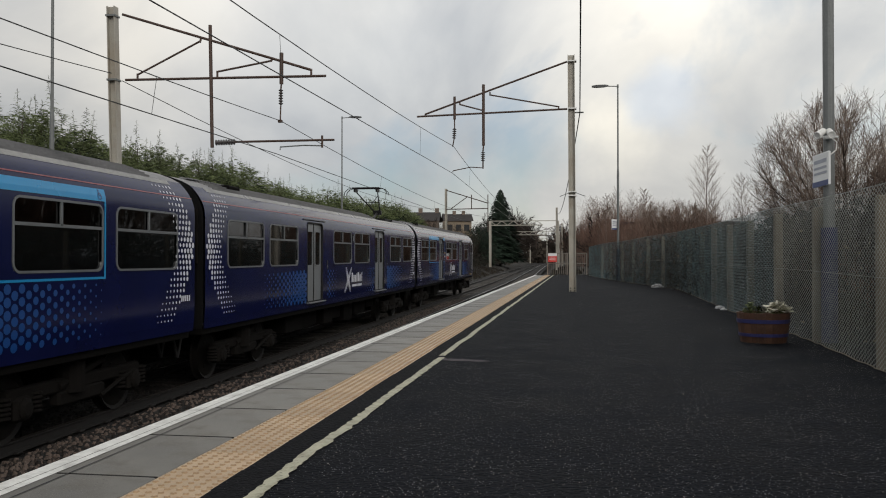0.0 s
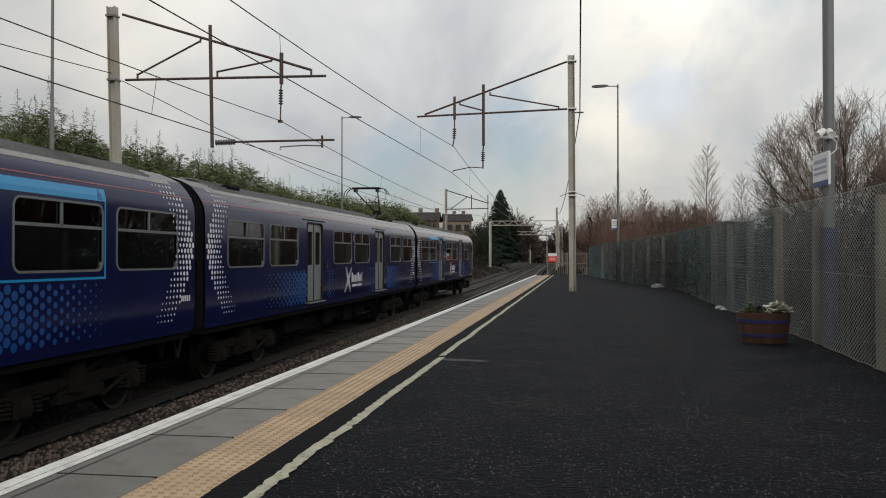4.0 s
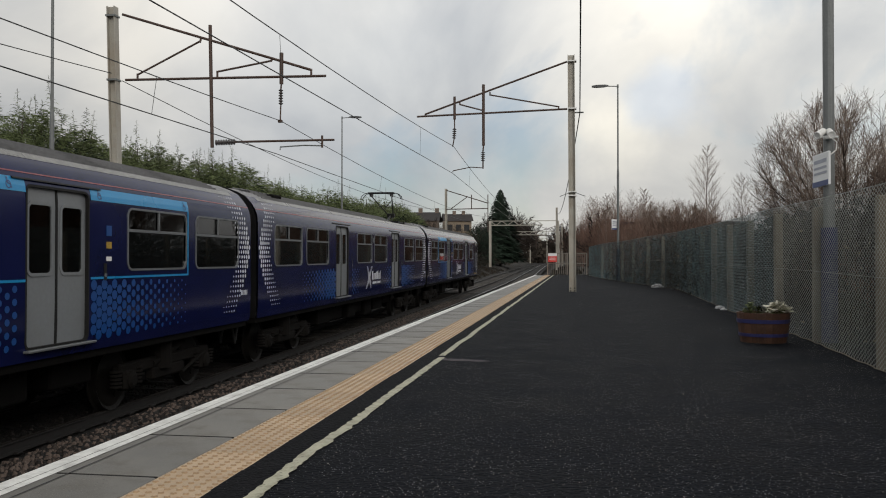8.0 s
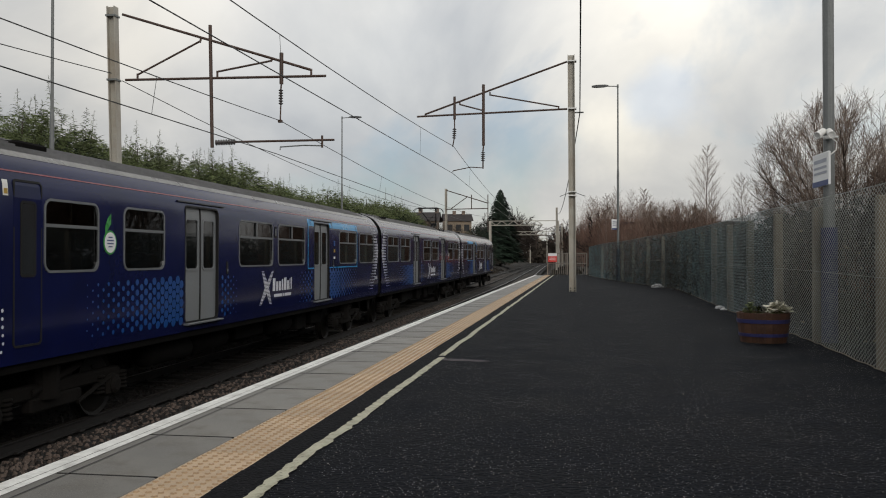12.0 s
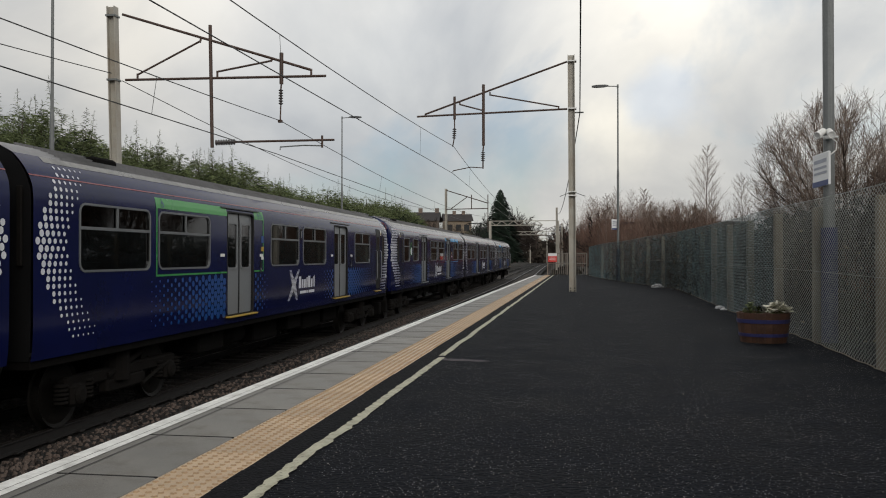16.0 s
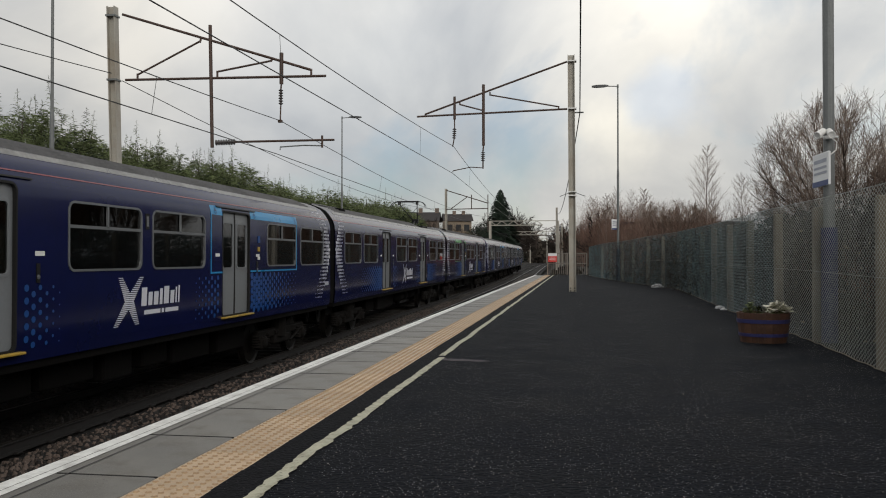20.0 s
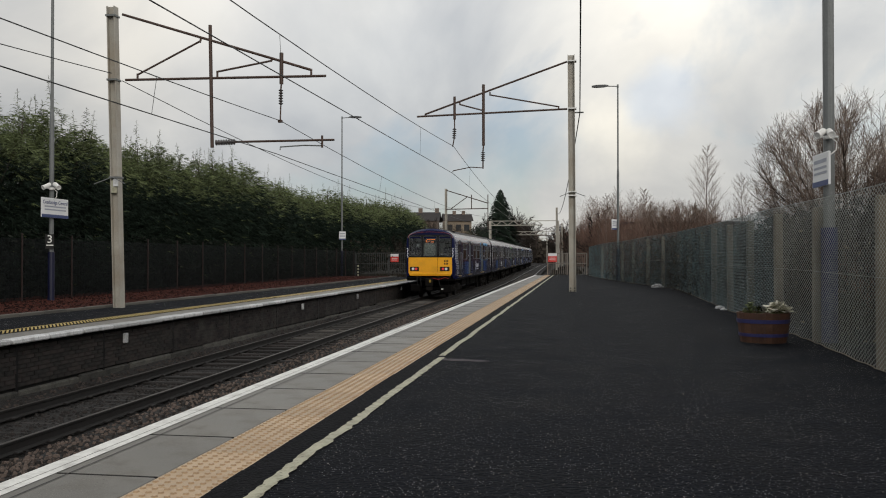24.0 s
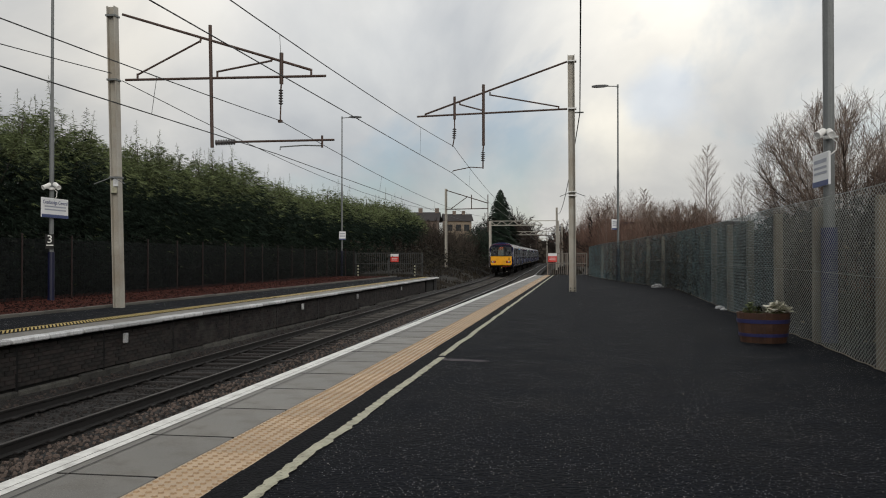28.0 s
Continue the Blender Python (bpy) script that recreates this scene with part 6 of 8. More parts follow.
def build_distance():
    rng = random.Random(51)
    # dark spruce over the tracks
    sp = thing("spruce_tree", "tall dark pointed spruce beyond the houses", "conifer", pose(-13.0, 160, 0.5))
    h = 14.1
    leaf = Shape()
    for i in range(34):
        t = i / 34
        z, r = h * (0.10 + 0.9 * t), 5.3 * (1 - t) ** 0.8 + 0.2
        for k in range(44):
            a = rng.uniform(0, 6.283)
            rr = r * rng.uniform(0.75, 1.1)
            o = Vector((0, 0, z + 0.25))
            tip = Vector((rr * math.cos(a), rr * math.sin(a), z - rr * 0.18))
            sd = Vector((-math.sin(a), math.cos(a), 0)) * rr * 0.13
            m = o.lerp(tip, 0.6)
            leaf.face([o, m - sd, tip, m + sd])
            leaf.face([m, m - sd * 1.6 + (tip - o) * 0.1, tip - Vector((0, 0, 0.4))])
    part("trunk", Shape().tube((0, 0, -1), (0, 0, h), 0.25, 0.03), "bark", sp)
    part("crown", leaf, "spruce", sp)

    def house(x, y, w, d, eave, ridge, turn, wall_mat, stacks):
        z0 = 0.0
        g = thing("house", "brown rendered house with dark tiled roof beyond the hedge", "house", pose(x, y, z0, 0, 0, turn), group="houses")
        part("wall", Shape().box(-w / 2, w / 2, -d / 2, d / 2, 0, eave), wall_mat, g)
        r = Shape()
        o = 0.35
        r.face([(-w / 2 - o, -d / 2 - o, eave - 0.15), (w / 2 + o, -d / 2 - o, eave - 0.15), (w / 2 + o, 0, ridge), (-w / 2 - o, 0, ridge)])
        r.face([(w / 2 + o, d / 2 + o, eave - 0.15), (-w / 2 - o, d / 2 + o, eave - 0.15), (-w / 2 - o, 0, ridge), (w / 2 + o, 0, ridge)])
        r.face([(-w / 2, -d / 2, eave), (-w / 2, 0, ridge - 0.1), (-w / 2, d / 2, eave)])
        r.face([(w / 2, -d / 2, eave), (w / 2, d / 2, eave), (w / 2, 0, ridge - 0.1)])
        roof = part("roof", r, "roof_tile", g)
        for cx in [k * w for k in stacks]:
            part("chimney", Shape().box(cx - 0.3, cx + 0.3, -0.3, 0.3, ridge - 0.6, ridge + 0.6), "render_wall", roof)
        for fz in (1.0, 3.9, 6.6) if eave > 8 else (1.0, 3.6):
            for fx in (-0.32, 0.0, 0.32):
                part("window", Shape().box(fx * w - 0.5, fx * w + 0.5, -d / 2 - 0.04, -d / 2 + 0.02, fz, fz + 1.2), "window_dark", g)
            part("window", Shape().box(w / 2 - 0.02, w / 2 + 0.04, -0.8, 0.8, fz, fz + 1.2), "window_dark", g)
        return g
    house(-21.6, 128, 3.4, 6, 7.2, 8.5, 6, "render_wall", (-0.3, 0.44))
    house(-21.3, 160, 5.0, 5, 8.6, 9.9, 14, "buff_wall", (-0.1, 0.25))
    house(-16.6, 166, 3.0, 5, 6.9, 7.6, 4, "render_wall", (0.3,))
    mids = [dome_tree(rng, 7.6, 10, 3, 0.03), dome_tree(rng, 8.4, 9, 3, 0.03, 0.07)]
    bush = [dome_tree(rng, 4.0, 6, 3, 0.02, forks=(9, 7, 5)) for _ in range(2)]
    for i in range(46):
        y = 90 + i * 1.6 + rng.uniform(-2, 2)
        x = -13.2 - bend(y) - rng.random() * 7 - max(0, y - 130) * 0.02
        place_tree(bush[i % 2], x, y, 0.3, rng.uniform(0.7, 1.0) + max(0.0, y - 125) * 0.012, rng.uniform(0, 360), "brown leafless shrub on the railway bank", ("bark", "twig_dark"), "shrub", "bank shrubs", name="bare_shrub")
    sapling_stand("line_thicket", "bare reddish saplings beside the distant line", "twig_red", 1000, lambda: (1.4 + 8 * rng.random() + 0.01, 96 + 110 * rng.random(), 1.35), rng, 5.2, 0.013)
    for i in range(12):
        y = 96 + i * 12.0 + rng.uniform(-3, 3)
        x = 1.6 - bend(y) + rng.random() * 6
        place_tree(bush[i % 2], x, y, -0.1, rng.uniform(1.5, 2.0), rng.uniform(0, 360), "tall bare reddish thicket shrub beside the distant line", ("bark", "twig_red" if i % 3 else "twig_dark"), "shrub", "thicket shrubs", name="bare_shrub")
    for i, (x, y, s) in enumerate(((-14.2, 178, 1.45), (-13.2, 186, 1.45), (-14.0, 200, 1.45), (-18.5, 185, 1.2), (-13.8, 205, 1.6), (-14.2, 222, 1.6), (-14.6, 236, 1.7), (-15.5, 250, 1.8), (-2.6, 240, 1.3), (-2.2, 258, 1.4), (-14.8, 130, 0.55), (-16.5, 112, 0.6), (-16.8, 104, 0.55), (-15.2, 97, 0.5), (-15.6, 122, 0.6), (-14.5, 142, 0.6), (1.5, 140, 0.9), (3, 165, 1.0), (-1, 200, 1.2), (0.5, 230, 1.3), (-3, 260, 1.4))):
        place_tree(mids[i % 2], x, y, 0.3, s, i * 77, "dark bare tree beside the distant line", ("bark", "twig_dark"), group="distant trees")
    sapling_stand("bank_thicket", "dark bare saplings on the bank before the houses", "woods", 1500, lambda: (-13.4 - 8.5 * rng.random(), 100 + 24 * rng.random(), 1.0), rng, 5.0, 0.016)
    for i, (x, y, s) in enumerate(((-20.4, 113, 0.80), (-18.8, 116, 0.72), (-17.6, 111, 0.68), (-19.6, 119, 0.76), (-16.4, 117, 0.6), (-15.0, 112, 0.5))):
        place_tree(mids[i % 2], x, y, 0.3, s, i * 97, "dark bare tree on the bank before the houses", ("bark", "woods"), group="distant trees")
    # scrub on the banks beside the line
    leaf = Shape()
    for _ in range(30000):
        left = rng.random() < 0.7
        y = 66 + 130 * rng.random()
        x = (-11.6 - bend(y) - rng.random() ** 1.3 * 12) if left else (0.5 - bend(y) + rng.random() * 12)
        hgt = 0.6 + 3.4 * max(0, noise.noise((x * 0.22, y * 0.15, 7.0)) + 0.3)
        o = Vector((x, y, -0.4 + rng.random() * hgt + (0.8 if left else 0)))
        a = Vector((rng.uniform(-1, 1), rng.uniform(-1, 1), rng.uniform(-.4, 1))).normalized() * rng.uniform(0.05, 0.16)
        b = a.orthogonal() * 0.5
        leaf.face([o - a, o - b, o + a, o + b])
    tagged(part("bank_scrub", leaf, "shrub"), "brown winter scrub on the railway banks", "undergrowth", kind="stuff")
    # dark evergreens before the houses
    ev = [conifer_meshes(rng, 7.0, 1.9, 900, 0.6, 12) for _ in range(2)]
    for i, (x, y, s) in enumerate(((-14.1, 130, 0.95), (-15.3, 133, 0.85), (-13.2, 134, 0.8), (-16.6, 124, 0.6))):
        t = thing("garden_conifer", "dark round evergreen on the bank before the houses", "conifer", pose(x, y, 0.3, 0, 0, i * 80) @ Matrix.Diagonal((s, s, s, 1)), group="garden conifers")
        part("trunk", ev[i % 2][0], "bark", t)
        part("crown", ev[i % 2][1], "spruce", t)
        part("crown_top", ev[i % 2][2], "spruce", t)
    # dry grass and rubble on the cess beyond the platforms
    blade, lump = Shape(), Shape()
    for i in range(11000):
        y = 62.5 + 75 * rng.random() ** 1.3
        x = -9.5 - bend(y) - 5.5 * rng.random() if i % 4 else -2.2 - bend(y) + 3.0 * rng.random()
        if (i % 4 == 0 and y < 73) or noise.noise((x * 0.5, y * 0.25, 2.0)) < -0.15:
            continue
        o = Vector((x, y, ground_z(x, y)))
        d = Vector((rng.uniform(-.6, .6), rng.uniform(-.6, .6), 1)).normalized() * rng.uniform(0.15, 0.5)
        w = Vector((rng.uniform(-1, 1), rng.uniform(-1, 1), 0)).normalized() * 0.022
        blade.face([o - w, o + w, o + d])
        if i % 9 == 0:
            rock(lump, x + rng.uniform(-1, 1), y, o.z + 0.03, rng.uniform(0.05, 0.16), rng)
    tagged(part("dry_grass", blade, "dry_grass"), "dry winter grass tufts beside the tracks", "grass", kind="stuff")
    tagged(part("cess_rubble", lump, "stone_blackish"), "brown rubble lying beside the tracks", "rubble", kind="stuff")
    # far woods closing the line
    leaf = Shape()
    for i in range(16000):
        x = rng.uniform(-160, 160) if i % 3 == 0 else rng.uniform(-45, 10)
        y = 270 + rng.uniform(0, 40) + abs(x) * 0.2
        hgt = 6.0 + 5.0 * noise.noise((x * 0.06, 1.0, 3.0)) + 7.5 * math.exp(-((x + 18) / 12) ** 2)
        o = Vector((x, y, rng.random() ** 0.8 * hgt))
        a = Vector((rng.uniform(-1, 1), rng.uniform(-.3, .3), rng.uniform(-.4, 1))).normalized() * rng.uniform(0.35, 0.9)
        b = Vector((a.z, 0, -a.x)) * 0.6
        leaf.face([o - a, o - b, o + a, o + b])
    tagged(part("far_woods", leaf, "woods"), "dark bare woods in the distance", "woods", kind="stuff")
    portal(120, -11.2, -1.7, 0.2, 6.12, 0.6, "white lattice portal gantry over the tracks")
    portal(160, -12.15, -2.0, 0.2, 5.9, 0.6, "white lattice portal gantry further along the line")
    portal(240, -11.1, -6.4, 0.2, 6.8, 0.4, "distant pale portal frame over the tracks")
    small_mast(-12.85, 88.0, 0.4, 8.7, 4.4, "pale steel mast beside the line beyond the opposite platform")
    m = thing("overhead_line_mast", "slim stayed mast beside the near track beyond the platform end", "line mast", group="line masts")
    h_mast(m, -1.6, 104.0, 0.0, 7.6, 0.24)
    part("stay_wire", Shape().tube((-1.65, 104.0, 4.5), (-5.7, 119.9, 6.62), 0.03, n=5), "boom", m, "dark stay")
    small_mast(-1.4, 150.0, 0.0, 7.6, -4.5, "slim mast beside the near track in the distance")

# ---- the train ----
CAR_HALF = 9.83
PITCH = 20.1
# half width of the body at each height over the platform
PROFILE = [(1.375, 0.13), (1.397, 0.30), (1.405, 0.55), (1.405, 1.19), (1.405, 1.60), (1.405, 2.03), (1.394, 2.17), (1.338, 2.33), (1.26, 2.46), (1.13, 2.60)]
ROOF = [(1.13, 2.60), (0.98, 2.68), (0.75, 2.765), (0.45, 2.825), (0.15, 2.853), (-0.15, 2.853), (-0.45, 2.825), (-0.75, 2.765), (-0.98, 2.68), (-1.13, 2.60)]
WIN_Z = (1.19, 2.03)
DOOR_Z = (0.28, 2.17)


def side_x(z):
    """Half width at height z: upright below, rounding smoothly into the roof."""
    if z > 2.06:
        t = min((z - 2.06) / 0.54, 1.0)
        return 1.405 - 0.275 * t ** 2.1
    return float(np.interp(z, (0.13, 0.3, 0.55, 2.06), (1.375, 1.397, 1.405, 1.405)))


CAB = {"end": 0, "nose": 0.0, "last": False}     # which end narrows towards a cab, how far it juts, whether it is the train's tail


def taper(y):
    """How far the body side draws in towards a cab."""
    d, rim = CAB["end"] * y - (CAR_HALF - 1.3), CAB["end"] * y - (CAR_HALF + CAB["nose"] - 0.10)
    if not CAB["end"] or d <= 0:
        return 0.0
    return 0.085 * (d / 1.3) ** 3 + (0.40 * rim if rim > 0 else 0.0)


def on_side(y, z, out=0.0, sgn=1):
    return (sgn * (side_x(z) + out - taper(y)), y, z)


LAYOUT_C = {"windows": [(-7.88, -6.75), (-6.06, -4.90), (-1.87, -0.08), (0.29, 2.10), (5.16, 6.98), (7.37, 9.17)], "doors": [(-4.15, -2.85), (2.88, 4.16)]}
LAYOUT_C2 = {"windows": [(-6.78, -4.98), (-1.87, -0.08), (0.29, 2.10), (5.16, 6.98), (7.37, 9.17)], "doors": [(-4.15, -2.90), (2.88, 4.18)]}
LAYOUT_A = {"windows": [(-8.87, -7.07), (-6.76, -4.95), (-1.88, -0.08), (0.28, 2.10), (5.08, 6.88)], "doors": [(-4.16, -2.88), (2.92, 4.24)]}
LAYOUT_B = {"windows": [(-8.85, -7.04), (-6.66, -4.86), (-1.87, -0.07), (0.30, 2.10), (5.17, 6.99), (7.37, 9.16)], "doors": [(-4.12, -2.88), (2.90, 4.20)]}


def panel_shell(lay, sgn, y_lo, y_hi):
    """One body side with its window and door openings left out."""
    zs = sorted(set([p[1] for p in PROFILE] + [DOOR_Z[0], WIN_Z[0], WIN_Z[1], DOOR_Z[1]]))
    ys = set([y_lo, y_hi] + [v for a in lay["windows"] + lay["doors"] for v in a])
    if CAB["end"]:
        ys |= set(CAB["end"] * (CAR_HALF - 1.3 + 0.2 * k) for k in range(7))
    ys = sorted(y for y in ys if y_lo <= y <= y_hi)
    zs = sorted(set(zs + [lerp(2.17, 2.60, k / 9) for k in range(10)]))
    s = Shape()
    s.v = [on_side(y, z, 0, sgn) for y in ys for z in zs]
    nz = len(zs)
    for j in range(len(ys) - 1):
        ym = (ys[j] + ys[j + 1]) / 2
        for i in range(nz - 1):
            zm = (zs[i] + zs[i + 1]) / 2
            if any(a < ym < b for a, b in lay["windows"]) and WIN_Z[0] < zm < WIN_Z[1]:
                continue
            if any(a < ym < b for a, b in lay["doors"]) and DOOR_Z[0] < zm < DOOR_Z[1]:
                continue
            q = (j * nz + i, (j + 1) * nz + i, (j + 1) * nz + i + 1, j * nz + i + 1)
            s.f.append(q if sgn > 0 else q[::-1])
    return s


def reveals(lay, sgn):
    """The thickness of the body side round its openings."""
    s = Shape()
    for a, b in lay["windows"] + lay["doors"]:
        z0, z1 = WIN_Z if (a, b) in lay["windows"] else DOOR_Z
        for ya in (a, b):
            s.face([on_side(ya, z0, 0, sgn), on_side(ya, z1, 0, sgn), on_side(ya, z1, -0.07, sgn), on_side(ya, z0, -0.07, sgn)])
        for z in (z0, z1):
            s.face([on_side(a, z, 0, sgn), on_side(b, z, 0, sgn), on_side(b, z, -0.07, sgn), on_side(a, z, -0.07, sgn)])
    return s


def rounded(a, b, z0, z1, r, n=4):
    pts = []
    for cy, cz, t0 in ((b - r, z0 + r, -90), (b - r, z1 - r, 0), (a + r, z1 - r, 90), (a + r, z0 + r, 180)):
        for i in range(n + 1):
            t = radians(t0 + 90 * i / n)
            pts.append((cy + r * math.cos(t), cz + r * math.sin(t)))
    return pts


def ring(a, b, z0, z1, r, w, out0, out1, sgn=1):
    """A rounded frame lying on the body side, w wide."""
    s = Shape()
    outer, inner = rounded(a, b, z0, z1, r), rounded(a + w, b - w, z0 + w, z1 - w, max(r - w, 0.01))
    n = len(outer)
    for o in (out0, out1):
        for pts in (outer, inner):
            s.v += [on_side(y, z, o, sgn) for y, z in pts]
    for i in range(n):
        j = (i + 1) % n
        s.f += [(2 * n + i, 2 * n + j, 3 * n + j, 3 * n + i), (i, j, 2 * n + j, 2 * n + i), (n + i, n + j, 3 * n + j, 3 * n + i)]
    return s


def sheet(a, b, z0, z1, out, sgn=1, r=0.02):
    """A thin pane or vinyl on the body side, following its curve."""
    s = Shape()
    zs = [z0] + [p[1] for p in PROFILE if z0 + 0.01 < p[1] < z1 - 0.01] + [z1]
    for z in zs:
        s.v += [on_side(a, z, out, sgn), on_side(b, z, out, sgn)]
    for i in range(len(zs) - 1):
        s.f.append((2 * i, 2 * i + 1, 2 * i + 3, 2 * i + 2) if sgn > 0 else (2 * i + 2, 2 * i + 3, 2 * i + 1, 2 * i))
    return s


def slab(a, b, z0, z1, out, t, sgn=1):
    """A sheet with thickness t inwards."""
    s = sheet(a, b, z0, z1, out, sgn)
    k = len(s.v)
    s2 = sheet(a, b, z0, z1, out - t, sgn)
    s.v += s2.v
    s.f += [tuple(k + i for i in f[::-1]) for f in s2.f]
    n = k // 2
    for i in range(n - 1):
        for e in (0, 1):
            s.f.append((2 * i + e, 2 * i + 2 + e, k + 2 * i + 2 + e, k + 2 * i + e))
    s.f += [(0, 1, k + 1, k), (2 * n - 2, 2 * n - 1, k + 2 * n - 1, k + 2 * n - 2)]
    return s


def dot(s, y, z, r, n=9, out=0.004, stretch=1.0):
    k = len(s.v)
    for i in range(n):
        a = 2 * math.pi * i / n
        s.v.append(on_side(y + r * math.cos(a), z + r * math.sin(a) * stretch, out))
    s.f.append(tuple(range(k, k + n)))


def white_dots(end):
    """The bow-shaped field of silver dots by a car's end; end is +1 for the front."""
    s = Shape()
    rows = 24
    for i in range(rows):
        z = lerp(0.36, 2.47, i / (rows - 1))
        bow = min(abs(z - 1.52) / 1.1, 1.0)
        size = 0.047 * (1.0 - 0.60 * bow ** 1.3)
        start = 0.015 + 0.68 * bow ** 1.6
        for k in range(6 if i % 2 else 5):
            y = start + k * 0.114 - (0.03 if i % 2 else -0.027) + 0.03
            r = size * (1.0 - 0.09 * k)
            dot(s, end * (CAR_HALF - 0.06 - y), z, max(r, 0.009), 10, 0.0045)
    return s


def cab_dots(end):
    """A larger field of silver dots curving round a cab's side."""
    s = Shape()
    rows = 24
    for i in range(rows):
        z = lerp(0.30, 2.42, i / (rows - 1))
        bow = min(abs(z - 1.55) / 1.2, 1.0)
        first = 0.62 * bow ** 1.5 + 0.02
        for k in range(8):
            y = first + k * 0.118 + (0.059 if i % 2 else 0)
            if y > ((0.86 if z > 1.1 else 1.3)):
                continue
            r = 0.048 * (1.0 - 0.5 * bow) * (1 - 0.045 * k)
            dot(s, end * (CAR_HALF + CAB["nose"] + 0.0 - y), z, max(r, 0.012), 10, 0.0045)
    return s


def blue_dots(y0, y1, grow):
    """Honeycomb of blue dots below the windows, growing towards one end."""
    s = Shape()
    pitch = 0.128
    full = 0.074 if y1 - y0 > 1.5 else 0.045
    n = int((y1 - y0) / pitch)
    for i in range(n):
        for j in range(5):
            y = y0 + (i + 0.5) * pitch
            z = 0.985 - j * 0.148 - (0.074 if i % 2 else 0)
            u = (i + 0.5) / n
            u = u if grow > 0 else 1 - u
            r = full * min(1.0, 0.12 + 1.0 * u ** 0.8)
            if r > 0.010:
                dot(s, y, z, r, 10, 0.0045, 0.95)
    return s


def logo(car, y0):
    """Saltire of short bars and white word-shaped bars."""
    s = Shape()
    for i in range(25):
        t = i / 24
        z = lerp(0.38, 1.05, t)
        w = 0.05 + 0.075 * (1 - abs(t - 0.5) * 1.7)
        e = 0.0085 * (1.15 - abs(t - 0.5))
        mid, reach = y0 + 0.25 + 0.12 * (t - 0.5), 0.29 * abs(2 * t - 1)
        spans = ((mid - reach - w, mid - reach + w), (mid + reach - w, mid + reach + w)) if reach > w else ((mid - reach - w, mid + reach + w),)
        for a, b in spans:
            k = len(s.v)
            s.v += [on_side(a, z - e, 0.005), on_side(b, z - e, 0.005), on_side(b, z + e, 0.005), on_side(a, z + e, 0.005)]
            s.f.append((k, k + 1, k + 2, k + 3))
    tagged(part("saltire_emblem", s, "dot_white", car, "striped silver cross emblem"), kind="stuff")
    word = Shape()
    x = y0 + 0.59
    for w, h in ((0.16, 0.27), (0.125, 0.20), (0.14, 0.20), (0.09, 0.24), (0.165, 0.27), (0.13, 0.20), (0.05, 0.25), (0.05, 0.27)):
        k = len(word.v)
        word.v += [on_side(x, 0.63, 0.005), on_side(x + w, 0.63, 0.005), on_side(x + w + 0.02, 0.63 + h, 0.005), on_side(x + 0.02, 0.63 + h, 0.005)]
        word.f.append((k, k + 1, k + 2, k + 3))
        x += w + 0.045
    tagged(part("operator_wordmark", word, "dot_white", car, "row of white bars"), kind="stuff")
    sub = Shape()
    x = y0 + 0.68
    for w in (0.50, 0.08, 0.44):
        k = len(sub.v)
        sub.v += [on_side(x, 0.50, 0.005), on_side(x + w, 0.50, 0.005), on_side(x + w, 0.565, 0.005), on_side(x, 0.565, 0.005)]
        sub.f.append((k, k + 1, k + 2, k + 3))
        x += w + 0.04
    part("strapline", sub, "dot_white", car, "thin white bars")


def add_window(car, a, b, sgn=1, split=True):
    mid = 1.735
    if sgn < 0:
        part("window", slab(a, b, WIN_Z[0], WIN_Z[1], -0.03, 0.008, -1), "pane", car)
        return
    w = part("window", ring(a - 0.03, b + 0.03, WIN_Z[0] - 0.03, WIN_Z[1] + 0.03, 0.13, 0.030, -0.02, 0.012), "alu", car, "rounded aluminium window frame")
    part("transom", slab(a, b, mid - 0.02, mid + 0.02, 0.008, 0.02), "alu", w)
    m = (a + b) / 2
    if split:
        part("mullion", slab(m - 0.022, m + 0.022, mid, WIN_Z[1], 0.008, 0.02), "alu", w)
    for p in (slab(a, b, WIN_Z[0], mid, -0.018, 0.008), slab(a, m, mid, WIN_Z[1], -0.026, 0.008), slab(m, b, mid, WIN_Z[1], -0.016, 0.008)):
        part("pane", p, "pane", w).visible_shadow = False


def door_leaf(a, b):
    """A leaf with an opening for its tall window."""
    s = Shape()
    wy0, wy1 = a + 0.085, b - 0.085
    wz0, wz1 = 1.15, 1.98
    zs = [DOOR_Z[0], 0.8, wz0, 1.6, wz1, DOOR_Z[1]]
    ys = [a, wy0, wy1, b]
    for j in range(3):
        for i in range(5):
            if j == 1 and i in (2, 3):
                continue
            s.face([on_side(ys[j], zs[i], -0.045), on_side(ys[j + 1], zs[i], -0.045), on_side(ys[j + 1], zs[i + 1], -0.045), on_side(ys[j], zs[i + 1], -0.045)])
    return s, (wy0, wy1, wz0, wz1)


